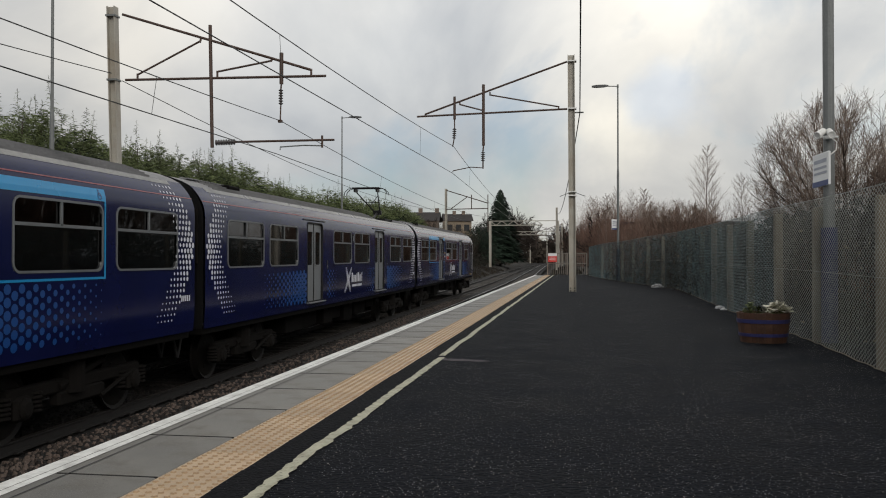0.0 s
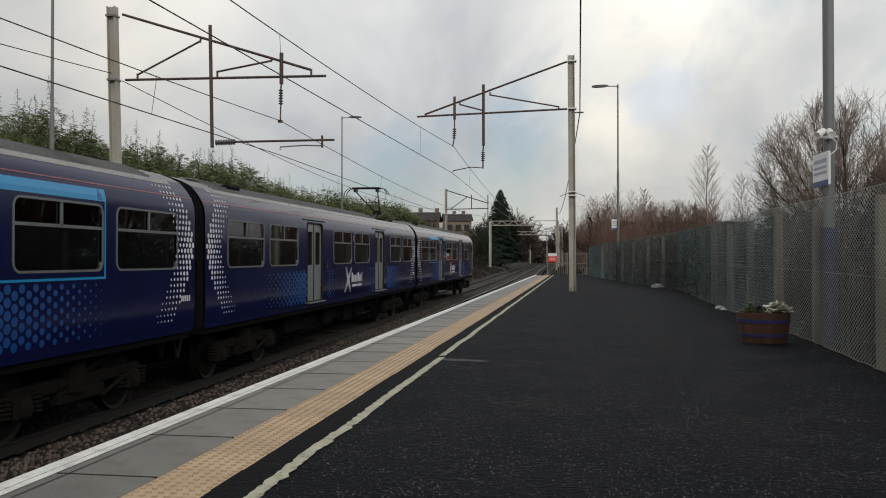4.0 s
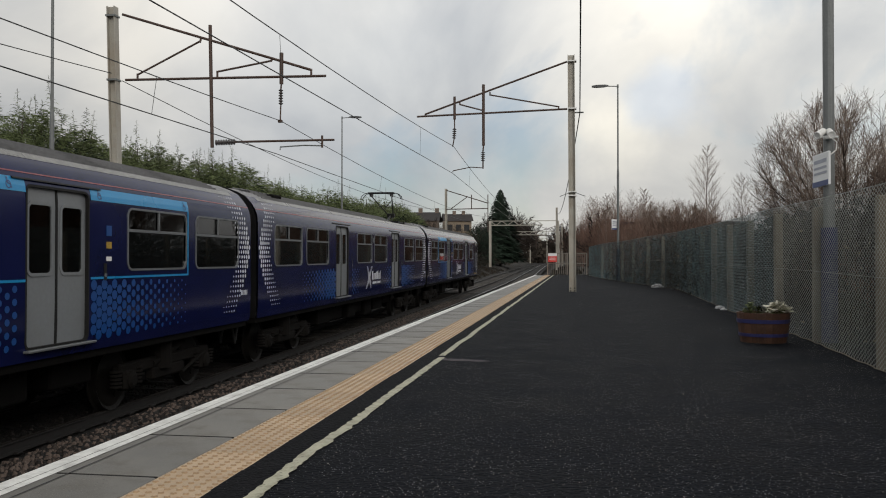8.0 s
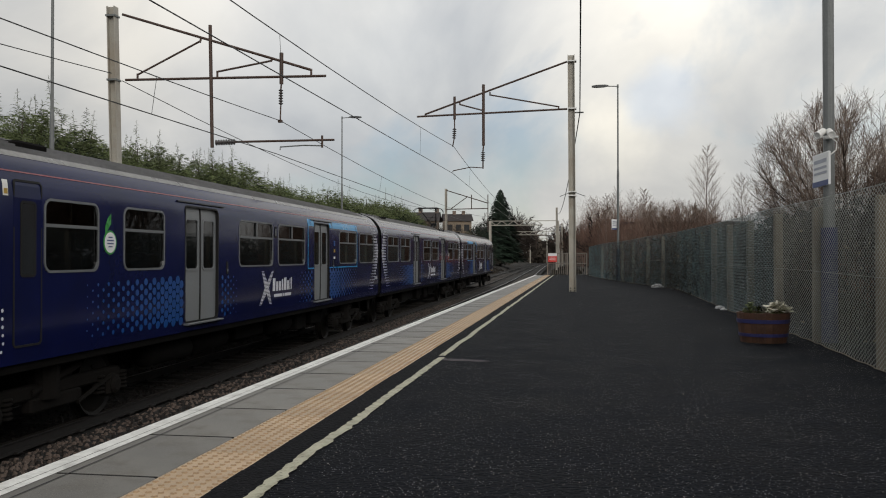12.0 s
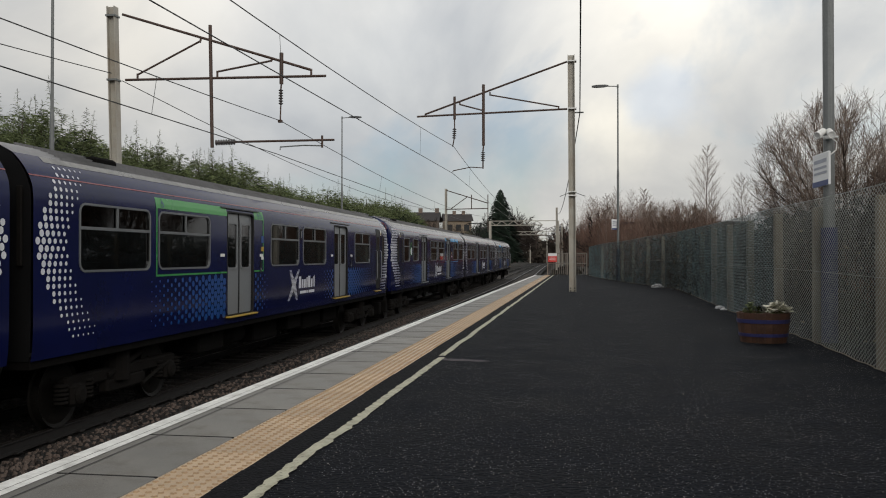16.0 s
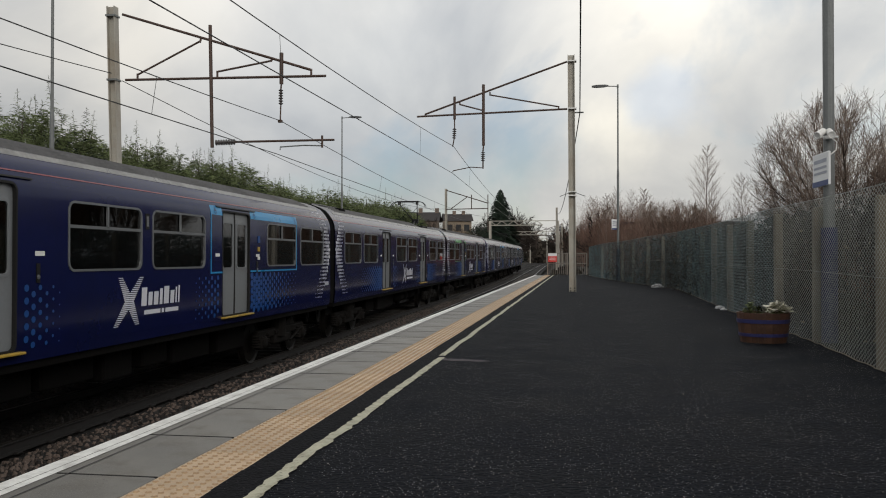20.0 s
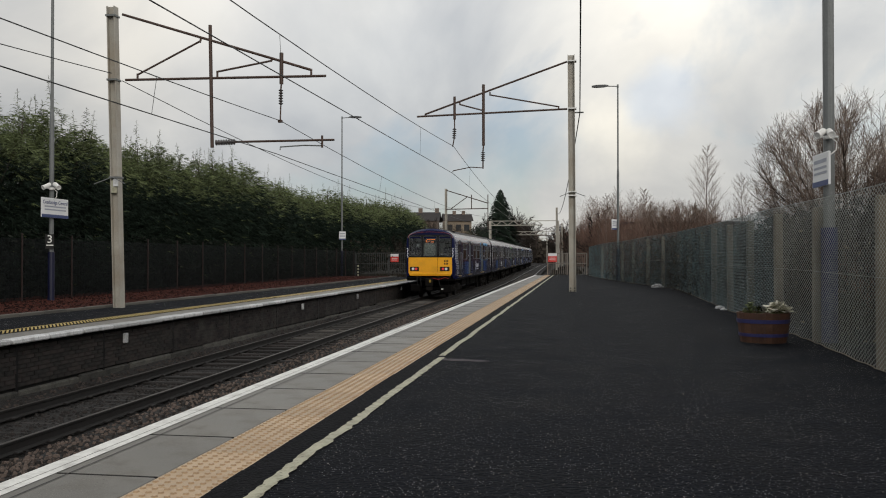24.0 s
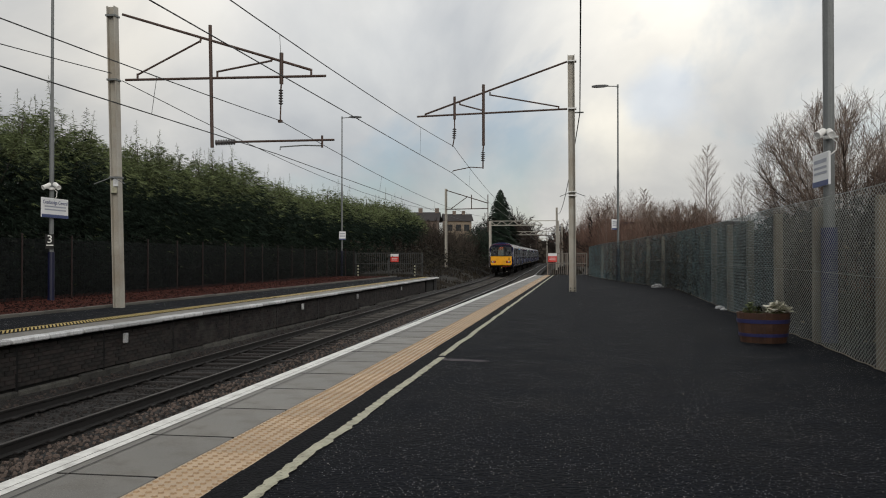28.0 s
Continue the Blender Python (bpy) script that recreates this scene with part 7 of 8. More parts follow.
def add_door(car, a, b, step_mat):
    m = (a + b) / 2
    d = part("door_frame", ring(a - 0.02, b + 0.02, DOOR_Z[0] - 0.02, DOOR_Z[1] + 0.03, 0.10, 0.03, -0.04, 0.006), "rubber", car, "black door surround")
    for p, q in ((a, m - 0.012), (m + 0.012, b)):
        s, (y0, y1, z0, z1) = door_leaf(p, q)
        leaf = part("door_leaf", s, "door_grey", car, "pale grey sliding door leaf")
        part("door_window_frame", ring(y0 - 0.03, y1 + 0.03, z0 - 0.03, z1 + 0.03, 0.10, 0.04, -0.05, -0.032), "door_grey", leaf)
        part("pane", slab(y0, y1, z0, z1, -0.05, 0.008), "pane", leaf)
    part("door_seal", slab(m - 0.02, m + 0.02, DOOR_Z[0], DOOR_Z[1], -0.036, 0.02), "rubber", car)
    # rain strip coloured black to draw the shadow line over the door
    part("door_gutter", slab(a - 0.25, b + 0.3, DOOR_Z[1] + 0.075, DOOR_Z[1] + 0.095, 0.025, 0.03), "black", car, "black rain strip over the door")
    part("door_step", Shape().box(1.37, 1.47, a - 0.03, b + 0.10, 0.235, 0.265, 0.006), step_mat, car, "step plate under the door")
    panel = part("door_button", slab(b + 0.36, b + 0.43, 1.04, 1.27, 0.010, 0.012), "black", car, "door control panel")
    part("button", Shape().lathe((side_x(1.11) + 0.010, b + 0.395, 1.11), (1, 0, 0), [(0, 0.028), (0.008, 0.026)], 10), "alu", panel, "pale round button")
    if step_mat == "step_yellow":
        part("door_notice", slab(a - 0.32, a - 0.14, 1.36, 1.415, 0.006, 0.004), "white_plastic", car, "small white label")
        part("door_notice", slab(b + 0.34, b + 0.52, 1.36, 1.415, 0.006, 0.004), "white_plastic", car, "small white label")


def car_end_mesh(yend, sgn):
    """Flat closing end of the body, set in from the sides."""
    s = Shape()
    prof = [(x, z) for x, z in PROFILE] + [(x, z) for x, z in ROOF[1:-1]] + [(-x, z) for x, z in PROFILE[::-1]]
    pts = [(x * 0.97, yend, z) for x, z in prof]
    s.face(pts if sgn < 0 else pts[::-1])
    return s


def wheelset_mesh():
    s = Shape()
    r = 0.46
    for sx in (-0.753, 0.753):
        o = 1 if sx > 0 else -1
        rows = [(0, 0.12), (0.02, r - 0.09), (0.03, r - 0.05), (0.0, r), (0.11, r - 0.005), (0.125, r + 0.028), (0.14, r + 0.028), (0.14, r - 0.06), (0.12, 0.16), (0.16, 0.1)]
        s.lathe((sx + o * 0.06, 0, 0), (-o, 0, 0), rows, 24)
        for k in range(3):
            a = k * 2.094
            s.box(sx + o * 0.052 - 0.004, sx + o * 0.052 + 0.012, math.cos(a) * 0.25 - 0.03, math.cos(a) * 0.25 + 0.03, math.sin(a) * 0.25 - 0.03, math.sin(a) * 0.25 + 0.03)
    s.tube((-0.7, 0, 0), (0.7, 0, 0), 0.08, n=10)
    return s.mesh("wheelset")


def bogie_shape(side):
    s = Shape()
    x = side * 1.0
    z = RAIL_Z
    s.box(x - 0.07, x + 0.07, -1.55, 1.55, z + 0.52, z + 0.70, 0.03)
    s.box(x - 0.08, x + 0.08, -0.55, 0.55, z + 0.34, z + 0.54, 0.03)
    for ya in (-1.3, 1.3):
        s.box(x - 0.10, x + 0.12, ya - 0.17, ya + 0.17, z + 0.30, z + 0.60, 0.04)
        s.lathe((x + side * 0.08, ya, z + 0.45), (side, 0, 0), [(0, 0.14), (0.06, 0.13), (0.09, 0.08)], 14)
        for o in (-0.30, 0.30):
            for q in range(5):
                s.lathe((x + side * 0.03, ya + o, z + 0.36 + q * 0.055), (0, 0, 1), [(0, 0.075), (0.012, 0.095), (0.03, 0.095), (0.042, 0.075)], 10)
    s.tube((x + side * 0.06, -0.55, z + 0.60), (x + side * 0.06, 0.5, z + 0.85), 0.05, n=8)
    s.tube((x, -0.2, z + 0.5), (x, -0.2, z + 1.0), 0.20, 0.20, 14)
    s.box(x - 0.05, x + 0.05, -0.42, 0.42, z + 0.92, z + 1.03, 0.02)
    s.tube((x + side * 0.10, 0.4, z + 0.35), (x + side * 0.10, 1.25, z + 0.60), 0.03, n=6)
    return s


def pantograph(car, y):
    """Cross-arm collector on the well roof: base at y, knee forward, head behind."""
    z = 2.62
    p = part("pantograph_base", Shape().box(-0.55, 0.55, y - 0.75, y - 0.65, z + 0.12, z + 0.19).box(-0.55, 0.55, y + 0.5, y + 0.6, z + 0.12, z + 0.19).box(-0.5, -0.42, y - 0.7, y + 0.6, z + 0.12, z + 0.19).box(0.42, 0.5, y - 0.7, y + 0.6, z + 0.12, z + 0.19), "black", car, "black pantograph base frame")
    ins = Shape()
    for sx in (-0.46, 0.46):
        for sy in (-0.7, 0.55):
            ins.lathe((sx, y + sy, z), (0, 0, 1), [(0, 0.05), (0.03, 0.08), (0.06, 0.05), (0.09, 0.08), (0.12, 0.04)], 10)
    tagged(part("insulator", ins, "insulator", p), kind="stuff")
    arm = Shape()
    k = (0, y + 0.35, z + 0.48)
    arm.tube((0, y - 0.4, z + 0.2), k, 0.055, 0.04)
    arm.tube((0.14, y - 0.25, z + 0.2), (0.10, y + 0.3, z + 0.44), 0.02)
    arm.box(-0.16, 0.16, y + 0.22, y + 0.46, z + 0.38, z + 0.56, 0.03)
    for sx in (-1, 1):
        arm.tube((sx * 0.10, y + 0.35, z + 0.48), (sx * 0.42, y - 1.45, z + 1.18), 0.026, 0.02)
    arm.tube((-0.26, y - 0.55, z + 0.83), (0.26, y - 0.55, z + 0.83), 0.016)
    arm.tube((-0.2, y - 0.2, z + 0.68), (0.36, y - 1.1, z + 1.04), 0.012)
    part("arm", arm, "black", p, "black folding arm")
    head = Shape()
    for dy in (-0.16, 0.16):
        head.tube((-0.52, y - 1.45 + dy, z + 1.30), (0.52, y - 1.45 + dy, z + 1.30), 0.028)
        for sx in (-1, 1):
            head.path([(sx * 0.52, y - 1.45 + dy, z + 1.30), (sx * 0.68, y - 1.45 + dy, z + 1.26), (sx * 0.80, y - 1.45 + dy, z + 1.14), (sx * 0.82, y - 1.45 + dy, z + 1.04)], 0.014)
    for sx in (-0.42, 0.42):
        head.box(sx - 0.03, sx + 0.03, y - 1.65, y - 1.25, z + 1.15, z + 1.29)
    part("collector_head", head, "black", p, "carbon strip head with curved horns")


def cab_front(car, sgn):
    """Yellow and black cab end with three windows; sgn is +1 at the car's front."""
    y = sgn * (CAR_HALF + CAB["nose"])
    f = lambda d: y + sgn * d
    had = set(car.children_recursive)
    slim = (1.405 - taper(f(-0.10))) / 1.405

    def plate(name, x0, x1, z0, z1, d0, d1, mat, parent=car, label="", bevel=0.01):
        return part(name, Shape().box(x0, x1, min(f(d0), f(d1)), max(f(d0), f(d1)), z0, z1, bevel), mat, parent, label)
    s = Shape()
    sidep = [(side_x(z), z) for z in (0.13, 0.3, 0.55, 1.2, 2.06, 2.17, 2.25, 2.33, 2.41, 2.5, 2.6)]
    inner = sidep + [(x, z) for x, z in ROOF[1:-1]] + [(-x, z) for x, z in sidep[::-1]]
    prof = [(x * 0.955, z if z < 2.33 else 2.33 + (z - 2.33) * 0.80) for x, z in inner]
    n = len(prof)
    s.v += [(x, f(-0.10), z) for x, z in inner] + [(x, f(0.06), z) for x, z in prof]
    for i in range(n - 1):
        q = (i, i + 1, n + i + 1, n + i)
        s.f.append(q if sgn < 0 else q[::-1])
    part("cab_rim", s, "navy", car, "rounded navy cab rim", smooth=True)
    corner = Shape()
    for sx in (-1, 1):
        plate("corner_post", min(sx * 1.235, sx * 1.335), max(sx * 1.235, sx * 1.335), 0.25, 2.34, -0.02, 0.05, "navy", car, "", 0.01)
        for i in range(6):
            k = len(corner.v)
            z, r = 1.32 + i * 0.09, 0.036
            xc = sx * (1.29 + (0.012 if i % 2 else -0.012))
            corner.v += [(xc + r * math.cos(a * 0.628), f(0.056), z + r * math.sin(a * 0.628)) for a in range(10)]
            corner.f.append(tuple(range(k, k + 10)))
    tagged(part("corner_dots", corner, "dot_white", car, "silver dots on the cab corners"), kind="stuff")
    edge = Shape()
    arc = [(1.262 * math.cos(k * math.pi / 16), 2.32 + 0.345 * math.sin(k * math.pi / 16) ** 0.62) for k in range(17)]
    for (xa, za), (xb, zb) in zip(arc, arc[1:]):
        edge.tube((xa, f(0.066), za), (xb, f(0.066), zb), 0.013, n=5)
    part("coral_edge", edge, "coral", car, "coral line round the cab roof")
    # upper black panel with openings: pillars and header
    face = Shape()
    d0, d1 = (min(f(0.0), f(0.06)), max(f(0.0), f(0.06)))
    for x0, x1, z0, z1 in ((-1.06, 1.06, 2.46, 2.52), (-1.17, 1.17, 2.40, 2.46), (-1.24, -1.19, 1.29, 2.40), (1.19, 1.24, 1.29, 2.40), (-0.50, -0.40, 1.29, 2.40), (0.40, 0.50, 1.29, 2.40), (-1.24, 1.24, 1.29, 1.35)):
        face.box(x0, x1, d0, d1, z0, z1)
    part("cab_window_surround", face, "black", car, "black cab window surround")
    top = Shape()
    pts = [(x * 0.995, z - 0.004) for x, z in prof if z > 2.3]
    top.face([(x, f(0.054), z) for x, z in (pts if sgn < 0 else pts[::-1])])
    part("roof_dome_panel", top, "navy", car)
    for a, b in ((-1.20, -0.49), (-0.41, 0.41), (0.49, 1.20)):
        wf = Shape()
        o, i = rounded(a, b, 1.34, 2.46, 0.12), rounded(a + 0.035, b - 0.035, 1.375, 2.425, 0.09)
        k = len(o)
        wf.v += [(p, f(0.085), q) for p, q in o] + [(p, f(0.085), q) for p, q in i] + [(p, f(0.0), q) for p, q in i] + [(p, f(0.05), q) for p, q in o]
        for m in range(k):
            m2 = (m + 1) % k
            wf.f += [(m, m2, k + m2, k + m), (k + m, k + m2, 2 * k + m2, 2 * k + m), (m, m2, 3 * k + m2, 3 * k + m)]
        for sx in range(9):
            px = lerp(a + 0.09, b - 0.09, sx / 8)
            for pz in (1.357, 2.443):
                wf.box(px - 0.009, px + 0.009, min(f(0.084), f(0.092)), max(f(0.084), f(0.092)), pz - 0.009, pz + 0.009)
        w = part("cab_window", wf, "rubber", car, "black rubber framed cab window")
        plate("pane", a + 0.025, b - 0.025, 1.365, 2.435, 0.02, 0.03, "pane_clear", w, "", 0).visible_shadow = False
        # pale tube added along the rubber gasket to stand for its highlight
        rim = [(p, f(0.088), q) for p, q in rounded(a + 0.018, b - 0.018, 1.358, 2.442, 0.105)]
        part("gasket_highlight", Shape().path(rim + rim[:1], 0.007, 5), "alu", w, "thin pale tube drawn as the gasket's highlight")
        if abs(a + b) > 0.5:
            plate("glazing_bar", a + 0.02, b - 0.02, 2.10, 2.145, 0.018, 0.06, "rubber", w, "", 0.006)
            plate("cab_desk", a + 0.05, b - 0.05, 1.30, 1.52, -0.55, -0.12, "interior", car, "dark driving desk", 0.03)
            plate("cab_seat", (a + b) / 2 - 0.22, (a + b) / 2 + 0.22, 0.9, 1.86, -1.0, -0.88, "seat_cloth", car, "dark seat back", 0.06)
            plate("cab_notice", (a + b) / 2 - 0.20, (a + b) / 2 - 0.02, 1.80, 2.02, -1.28, -1.27, "white_plastic", car, "pale notice on the cab wall", 0)
    # destination display inside the middle window
    disp = plate("destination_display", -0.35, 0.35, 2.06, 2.38, -0.06, -0.03, "black", car, "black destination display")
    led = Shape()
    for z, xs in ((2.30, ((-0.20, -0.11), (-0.10, 0.0), (0.01, 0.09), (0.10, 0.29))), (2.235, ((-0.26, -0.2),)), (2.17, ((-0.28, -0.17), (-0.16, -0.05), (0.0, 0.10), (0.11, 0.2)))):
        for xa, xb in xs:
            led.box(xa, xb, min(f(-0.03), f(-0.025)), max(f(-0.03), f(-0.025)), z - 0.052, z - 0.034)
    part("led_text_bars", led, "led", disp, "orange glowing lines of text")
    plate("cab_partition", -1.2, 1.2, 0.3, 2.5, -1.35, -1.30, "cab_lining", car)
    plate("blind", -0.38, 0.38, 1.3, 2.04, -0.07, -0.05, "blind", car, "grey gangway door panel")
    # yellow lower panel
    plate("yellow_panel", -1.25, 0.40, 0.42, 1.29, 0.0, 0.055, "yellow_end", car, "yellow warning panel", 0.012)
    plate("yellow_panel", 0.412, 1.25, 0.42, 1.29, 0.0, 0.055, "yellow_end", car, "yellow warning panel", 0.012)
    va = Shape()
    for x0, x1, d in ((-1.22, -0.76, 0.055), (-0.76, 0.405, 0.10), (0.405, 1.22, 0.055)):
        k = len(va.v)
        for z, i, o in ((0.47, 0.0, 0.045), (0.41, 0.0, d + 0.02), (0.29, 0.07, d)):
            p, q = (i if x0 < -1 else 0.0), (i if x1 > 1 else 0.0)
            va.v += [(x0 + p, f(0.0), z), (x1 - q, f(0.0), z), (x1 - q, f(o), z), (x0 + p, f(o), z)]
        for r in (0, 4):
            va.f += [tuple(k + r + q for q in (i, (i + 1) % 4, 4 + (i + 1) % 4, 4 + i)) for i in range(4)]
        va.f.append((k + 8, k + 9, k + 10, k + 11))
    part("yellow_valance", va, "yellow_end", car, "yellow stepped lower valance")
    for x0, x1 in ((-1.16, -0.64), (0.56, 1.10)):
        lamp = plate("lamp_housing", x0, x1, 0.55, 0.78, 0.04, 0.075, "black", car, "black lamp housing", 0.03)
        c = (x0 + x1) / 2
        o = -1 if x0 < 0 else 1
        for dx, mat, r in ((o * 0.08, "headlamp", 0.075), (-o * 0.10, "tail_lamp", 0.07)):
            part("headlamp" if mat == "headlamp" else "tail_lamp", Shape().lathe((c + dx, f(0.07), 0.665), (0, sgn, 0), [(0, r), (0.015, r), (0.028, r * 0.7)], 16), mat, lamp, "white headlamp" if mat == "headlamp" else "lit red tail lamp")
    plate("handle", -0.48, -0.30, 1.0, 1.03, 0.05, 0.075, "yellow_end", car)
    num = Shape()
    for z in (0.95, 1.09):
        for i in range(3):
            x = (-1.05 if sgn > 0 else 0.80) + i * 0.085
            num.box(x, x + 0.05, min(f(0.055), f(0.059)), max(f(0.055), f(0.059)), z - 0.05, z + 0.05)
    tagged(part("number_bars", num, "black", car, "black bars of a number"), kind="stuff")
    # wipers, aerial, coupler, pipes
    for x in (-0.9, 0.78):
        part("wiper", Shape().path([(x, f(0.10), 2.34), (x + 0.10, f(0.11), 2.05), (x + 0.22, f(0.10), 1.68)], 0.010, 5), "black", car)
    part("aerial", Shape().lathe((-0.35, f(-0.5), 2.83), (0, 0, 1), [(0, 0.06), (0.06, 0.045), (0.18, 0.012)], 8), "black", car, "black roof aerial")
    cp = Shape()
    cp.tube((0, f(-0.5), -0.02), (0, f(0.35), -0.02), 0.12, n=10)
    cp.box(-0.22, 0.22, min(f(0.3), f(0.5)), max(f(0.3), f(0.5)), -0.26, 0.16, 0.04)
    cp.box(-0.18, 0.18, min(f(0.25), f(0.45)), max(f(0.25), f(0.45)), -0.50, -0.28, 0.03)
    part("coupler", cp, "bogie", car, "dark automatic coupler")
    part("coupler_flag", Shape().box(0.02, 0.12, min(f(0.50), f(0.52)), max(f(0.50), f(0.52)), -0.06, 0.10, 0.01), "step_yellow", car, "yellow coupler detail")
    for x in (-0.75, -0.55, 0.5):
        part("hose", Shape().path([(x, f(0.0), 0.25), (x, f(0.10), 0.05), (x + 0.05, f(0.05), -0.25)], 0.03), "rubber", car, "black hose")
    part("red_jumper", Shape().path([(0.15, f(0.12), 0.16), (0.5, f(0.16), 0.10), (0.85, f(0.12), 0.20)], 0.014).path([(0.85, f(0.12), 0.2), (1.05, f(0.1), 0.14)], 0.014), "red_hose", car, "red cable")
    plate("front_equipment_box", -1.15, -0.6, -0.55, -0.15, -0.3, -0.05, "under", car, "", 0.04)
    plate("front_equipment_box", 0.5, 1.2, -0.62, -0.2, -0.4, -0.1, "under", car, "", 0.03)
    plate("box_label", 0.60, 0.72, -0.46, -0.40, -0.1, -0.097, "white_plastic", car, "small white label", 0)
    for o in set(car.children_recursive) - had:
        for v in o.data.vertices:
            v.co.x *= slim
    # cab side door and window on the near side
    tail = CAB["last"] or sgn > 0
    a, b = sorted((f(-1.42), f(-1.95)))
    # black here paints the shadow of the door's recess; the slab lies flush
    cd = part("cab_door", slab(a, b, 0.34, 2.22, 0.002, 0.004), "black" if tail else "navy", car, "flush cab door, its recess shadow painted black on some cabs")
    part("door_edge", ring(a, b, 0.32, 2.24, 0.06, 0.025, 0.0, 0.012), "rubber", cd)
    part("door_light", ring(a + 0.12, b - 0.12, 1.12, 2.0, 0.05, 0.03, 0.002, 0.010), "rubber", cd)
    part("door_pane", sheet(a + 0.14, b - 0.14, 1.14, 1.98, 0.007), "window_dark", cd)
    if tail:
        part("door_step", Shape().box(1.33, 1.45, a - 0.06, b + 0.06, 0.235, 0.262, 0.006), "step_yellow", car, "yellow step under the cab door")
    wa, wb = sorted((f(-0.80), f(-1.16)))
    cw = part("cab_side_window", ring(wa, wb, 1.15, 2.0, 0.05, 0.03, 0.0, 0.012), "rubber", car, "black framed cab side window")
    part("pane", sheet(wa + 0.02, wb - 0.02, 1.17, 1.98, 0.006), "window_dark", cw)
    part("warning_label", slab(*sorted((f(-1.24), f(-1.33))), 2.04, 2.22, 0.004, 0.003), "white_plastic", car, "small white warning label")
    part("warning_triangle", slab(*sorted((f(-1.255), f(-1.315))), 2.06, 2.12, 0.007, 0.003), "step_yellow", car, "yellow warning patch")
    for q in (-1.48, -2.07) if tail else ():
        part("grab_rail", Shape().path([on_side(f(q), 0.62, 0.02), on_side(f(q), 0.66, 0.07), on_side(f(q), 1.52, 0.07), on_side(f(q), 1.56, 0.02)], 0.016), "alu", car, "long grab rail")


def make_car(idx, kind, lay, label):
    car = thing("railway_carriage", label, "railway carriage", group="carriages of the train")
    cab = {"A": 1, "C": -1}.get(kind, 0)
    CAB["end"], CAB["nose"], CAB["last"] = cab, {2: 0.06, 3: -0.10, 5: -0.08}.get(idx, 0.04), idx == 5
    lo, hi = -CAR_HALF, CAR_HALF
    if cab > 0:
        hi += CAB["nose"] - 0.10
    if cab < 0:
        lo -= CAB["nose"] - 0.10
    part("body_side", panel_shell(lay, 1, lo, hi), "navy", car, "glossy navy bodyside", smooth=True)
    tagged(part("opening_edge", reveals(lay, 1), "rubber", car), kind="stuff")
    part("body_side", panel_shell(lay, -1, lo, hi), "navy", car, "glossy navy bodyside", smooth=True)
    tagged(part("opening_edge", reveals(lay, -1), "rubber", car), kind="stuff")
    # roof, lowered where the collector stands
    well = (4.9, 9.4) if kind == "B" else None
    roof = Shape()
    stations = [lo, hi] if not well else [lo, 4.2, 4.9, 9.4, 9.6, hi]
    if cab > 0:
        stations = [lo, hi - 0.9, hi - 0.6, hi - 0.3, hi]
    if cab < 0:
        stations = [lo, lo + 0.3, lo + 0.6, lo + 0.9, hi]
    for y in stations:
        k = 1.0
        if well and 4.8 < y < 9.5:
            k = 0.12
        if cab:
            k = 1.0 - 0.25 * max(0.0, 1.0 - abs((hi if cab > 0 else lo) - y) / 0.9) ** 1.5
        tp = 1.0 - taper(y) / 1.405
        roof.v += [(x * tp, y, 2.60 + (z - 2.60) * k) for x, z in ROOF]
    n = len(ROOF)
    for j in range(len(stations) - 1):
        for i in range(n - 1):
            roof.f.append((j * n + i, (j + 1) * n + i, (j + 1) * n + i + 1, j * n + i + 1))
    part("roof", roof, "roof_grey", car, "grimy grey roof", smooth=not well)
    ribs = Shape()
    for x, z in ((1.10, 2.618), (1.02, 2.662), (0.93, 2.705), (0.83, 2.742), (0.72, 2.778), (0.60, 2.803), (0.45, 2.834), (-0.45, 2.834)):
        ribs.box(x - 0.014, x + 0.014, lo + 1.0, 4.0 if well else hi - 1.0, z - 0.016, z + 0.022)
    tagged(part("roof_rib", ribs, "roof_grey", car), kind="stuff")
    y = lo + 2.3
    part("roof_vent", Shape().box(0.70, 0.98, y - 0.3, y + 0.3, 2.66, 2.78, 0.03), "under", car, "dark roof ventilator")
    hatch = Shape()
    for k in range(8):
        hatch.box(0.62, 0.80, 7.4 + k * 0.25 if cab >= 0 and not well else -9.2 + k * 0.25, 7.58 + k * 0.25 if cab >= 0 and not well else -9.02 + k * 0.25, 2.775, 2.80, 0.005)
    tagged(part("roof_hatch", hatch, "roof_grey", car), kind="stuff")
    cl = Shape()
    cys = [lo + (hi - lo) * k / 40 for k in range(41)]
    for y in cys:
        cl.v += [on_side(y, 2.325, 0.005), on_side(y, 2.341, 0.005)]
    cl.f = [(2 * k, 2 * k + 2, 2 * k + 3, 2 * k + 1) for k in range(40)]
    part("coral_line", cl, "coral", car, "thin coral line under the roof")
    band = Shape()
    for y in cys:
        band.v += [on_side(y, z, 0.004) for z in (2.525, 2.55, 2.575, 2.598)]
    band.f = [(4 * k + q, 4 * k + 4 + q, 4 * k + 5 + q, 4 * k + 1 + q) for k in range(1, 39) for q in range(3)]
    part("cantrail_band", band, "roof_pale", car, "pale stained band under the roof")
    # small dark grille between the middle windows
    mids = sorted(lay["windows"])
    for (a, b), (c, d) in zip(mids, mids[1:]):
        if 0.2 < c - b < 0.45 and abs(b) < 1.2:
            g = part("body_vent", slab((b + c) / 2 - 0.055, (b + c) / 2 + 0.055, 1.76, 1.99, 0.010, 0.012), "rubber", car, "small black grille")
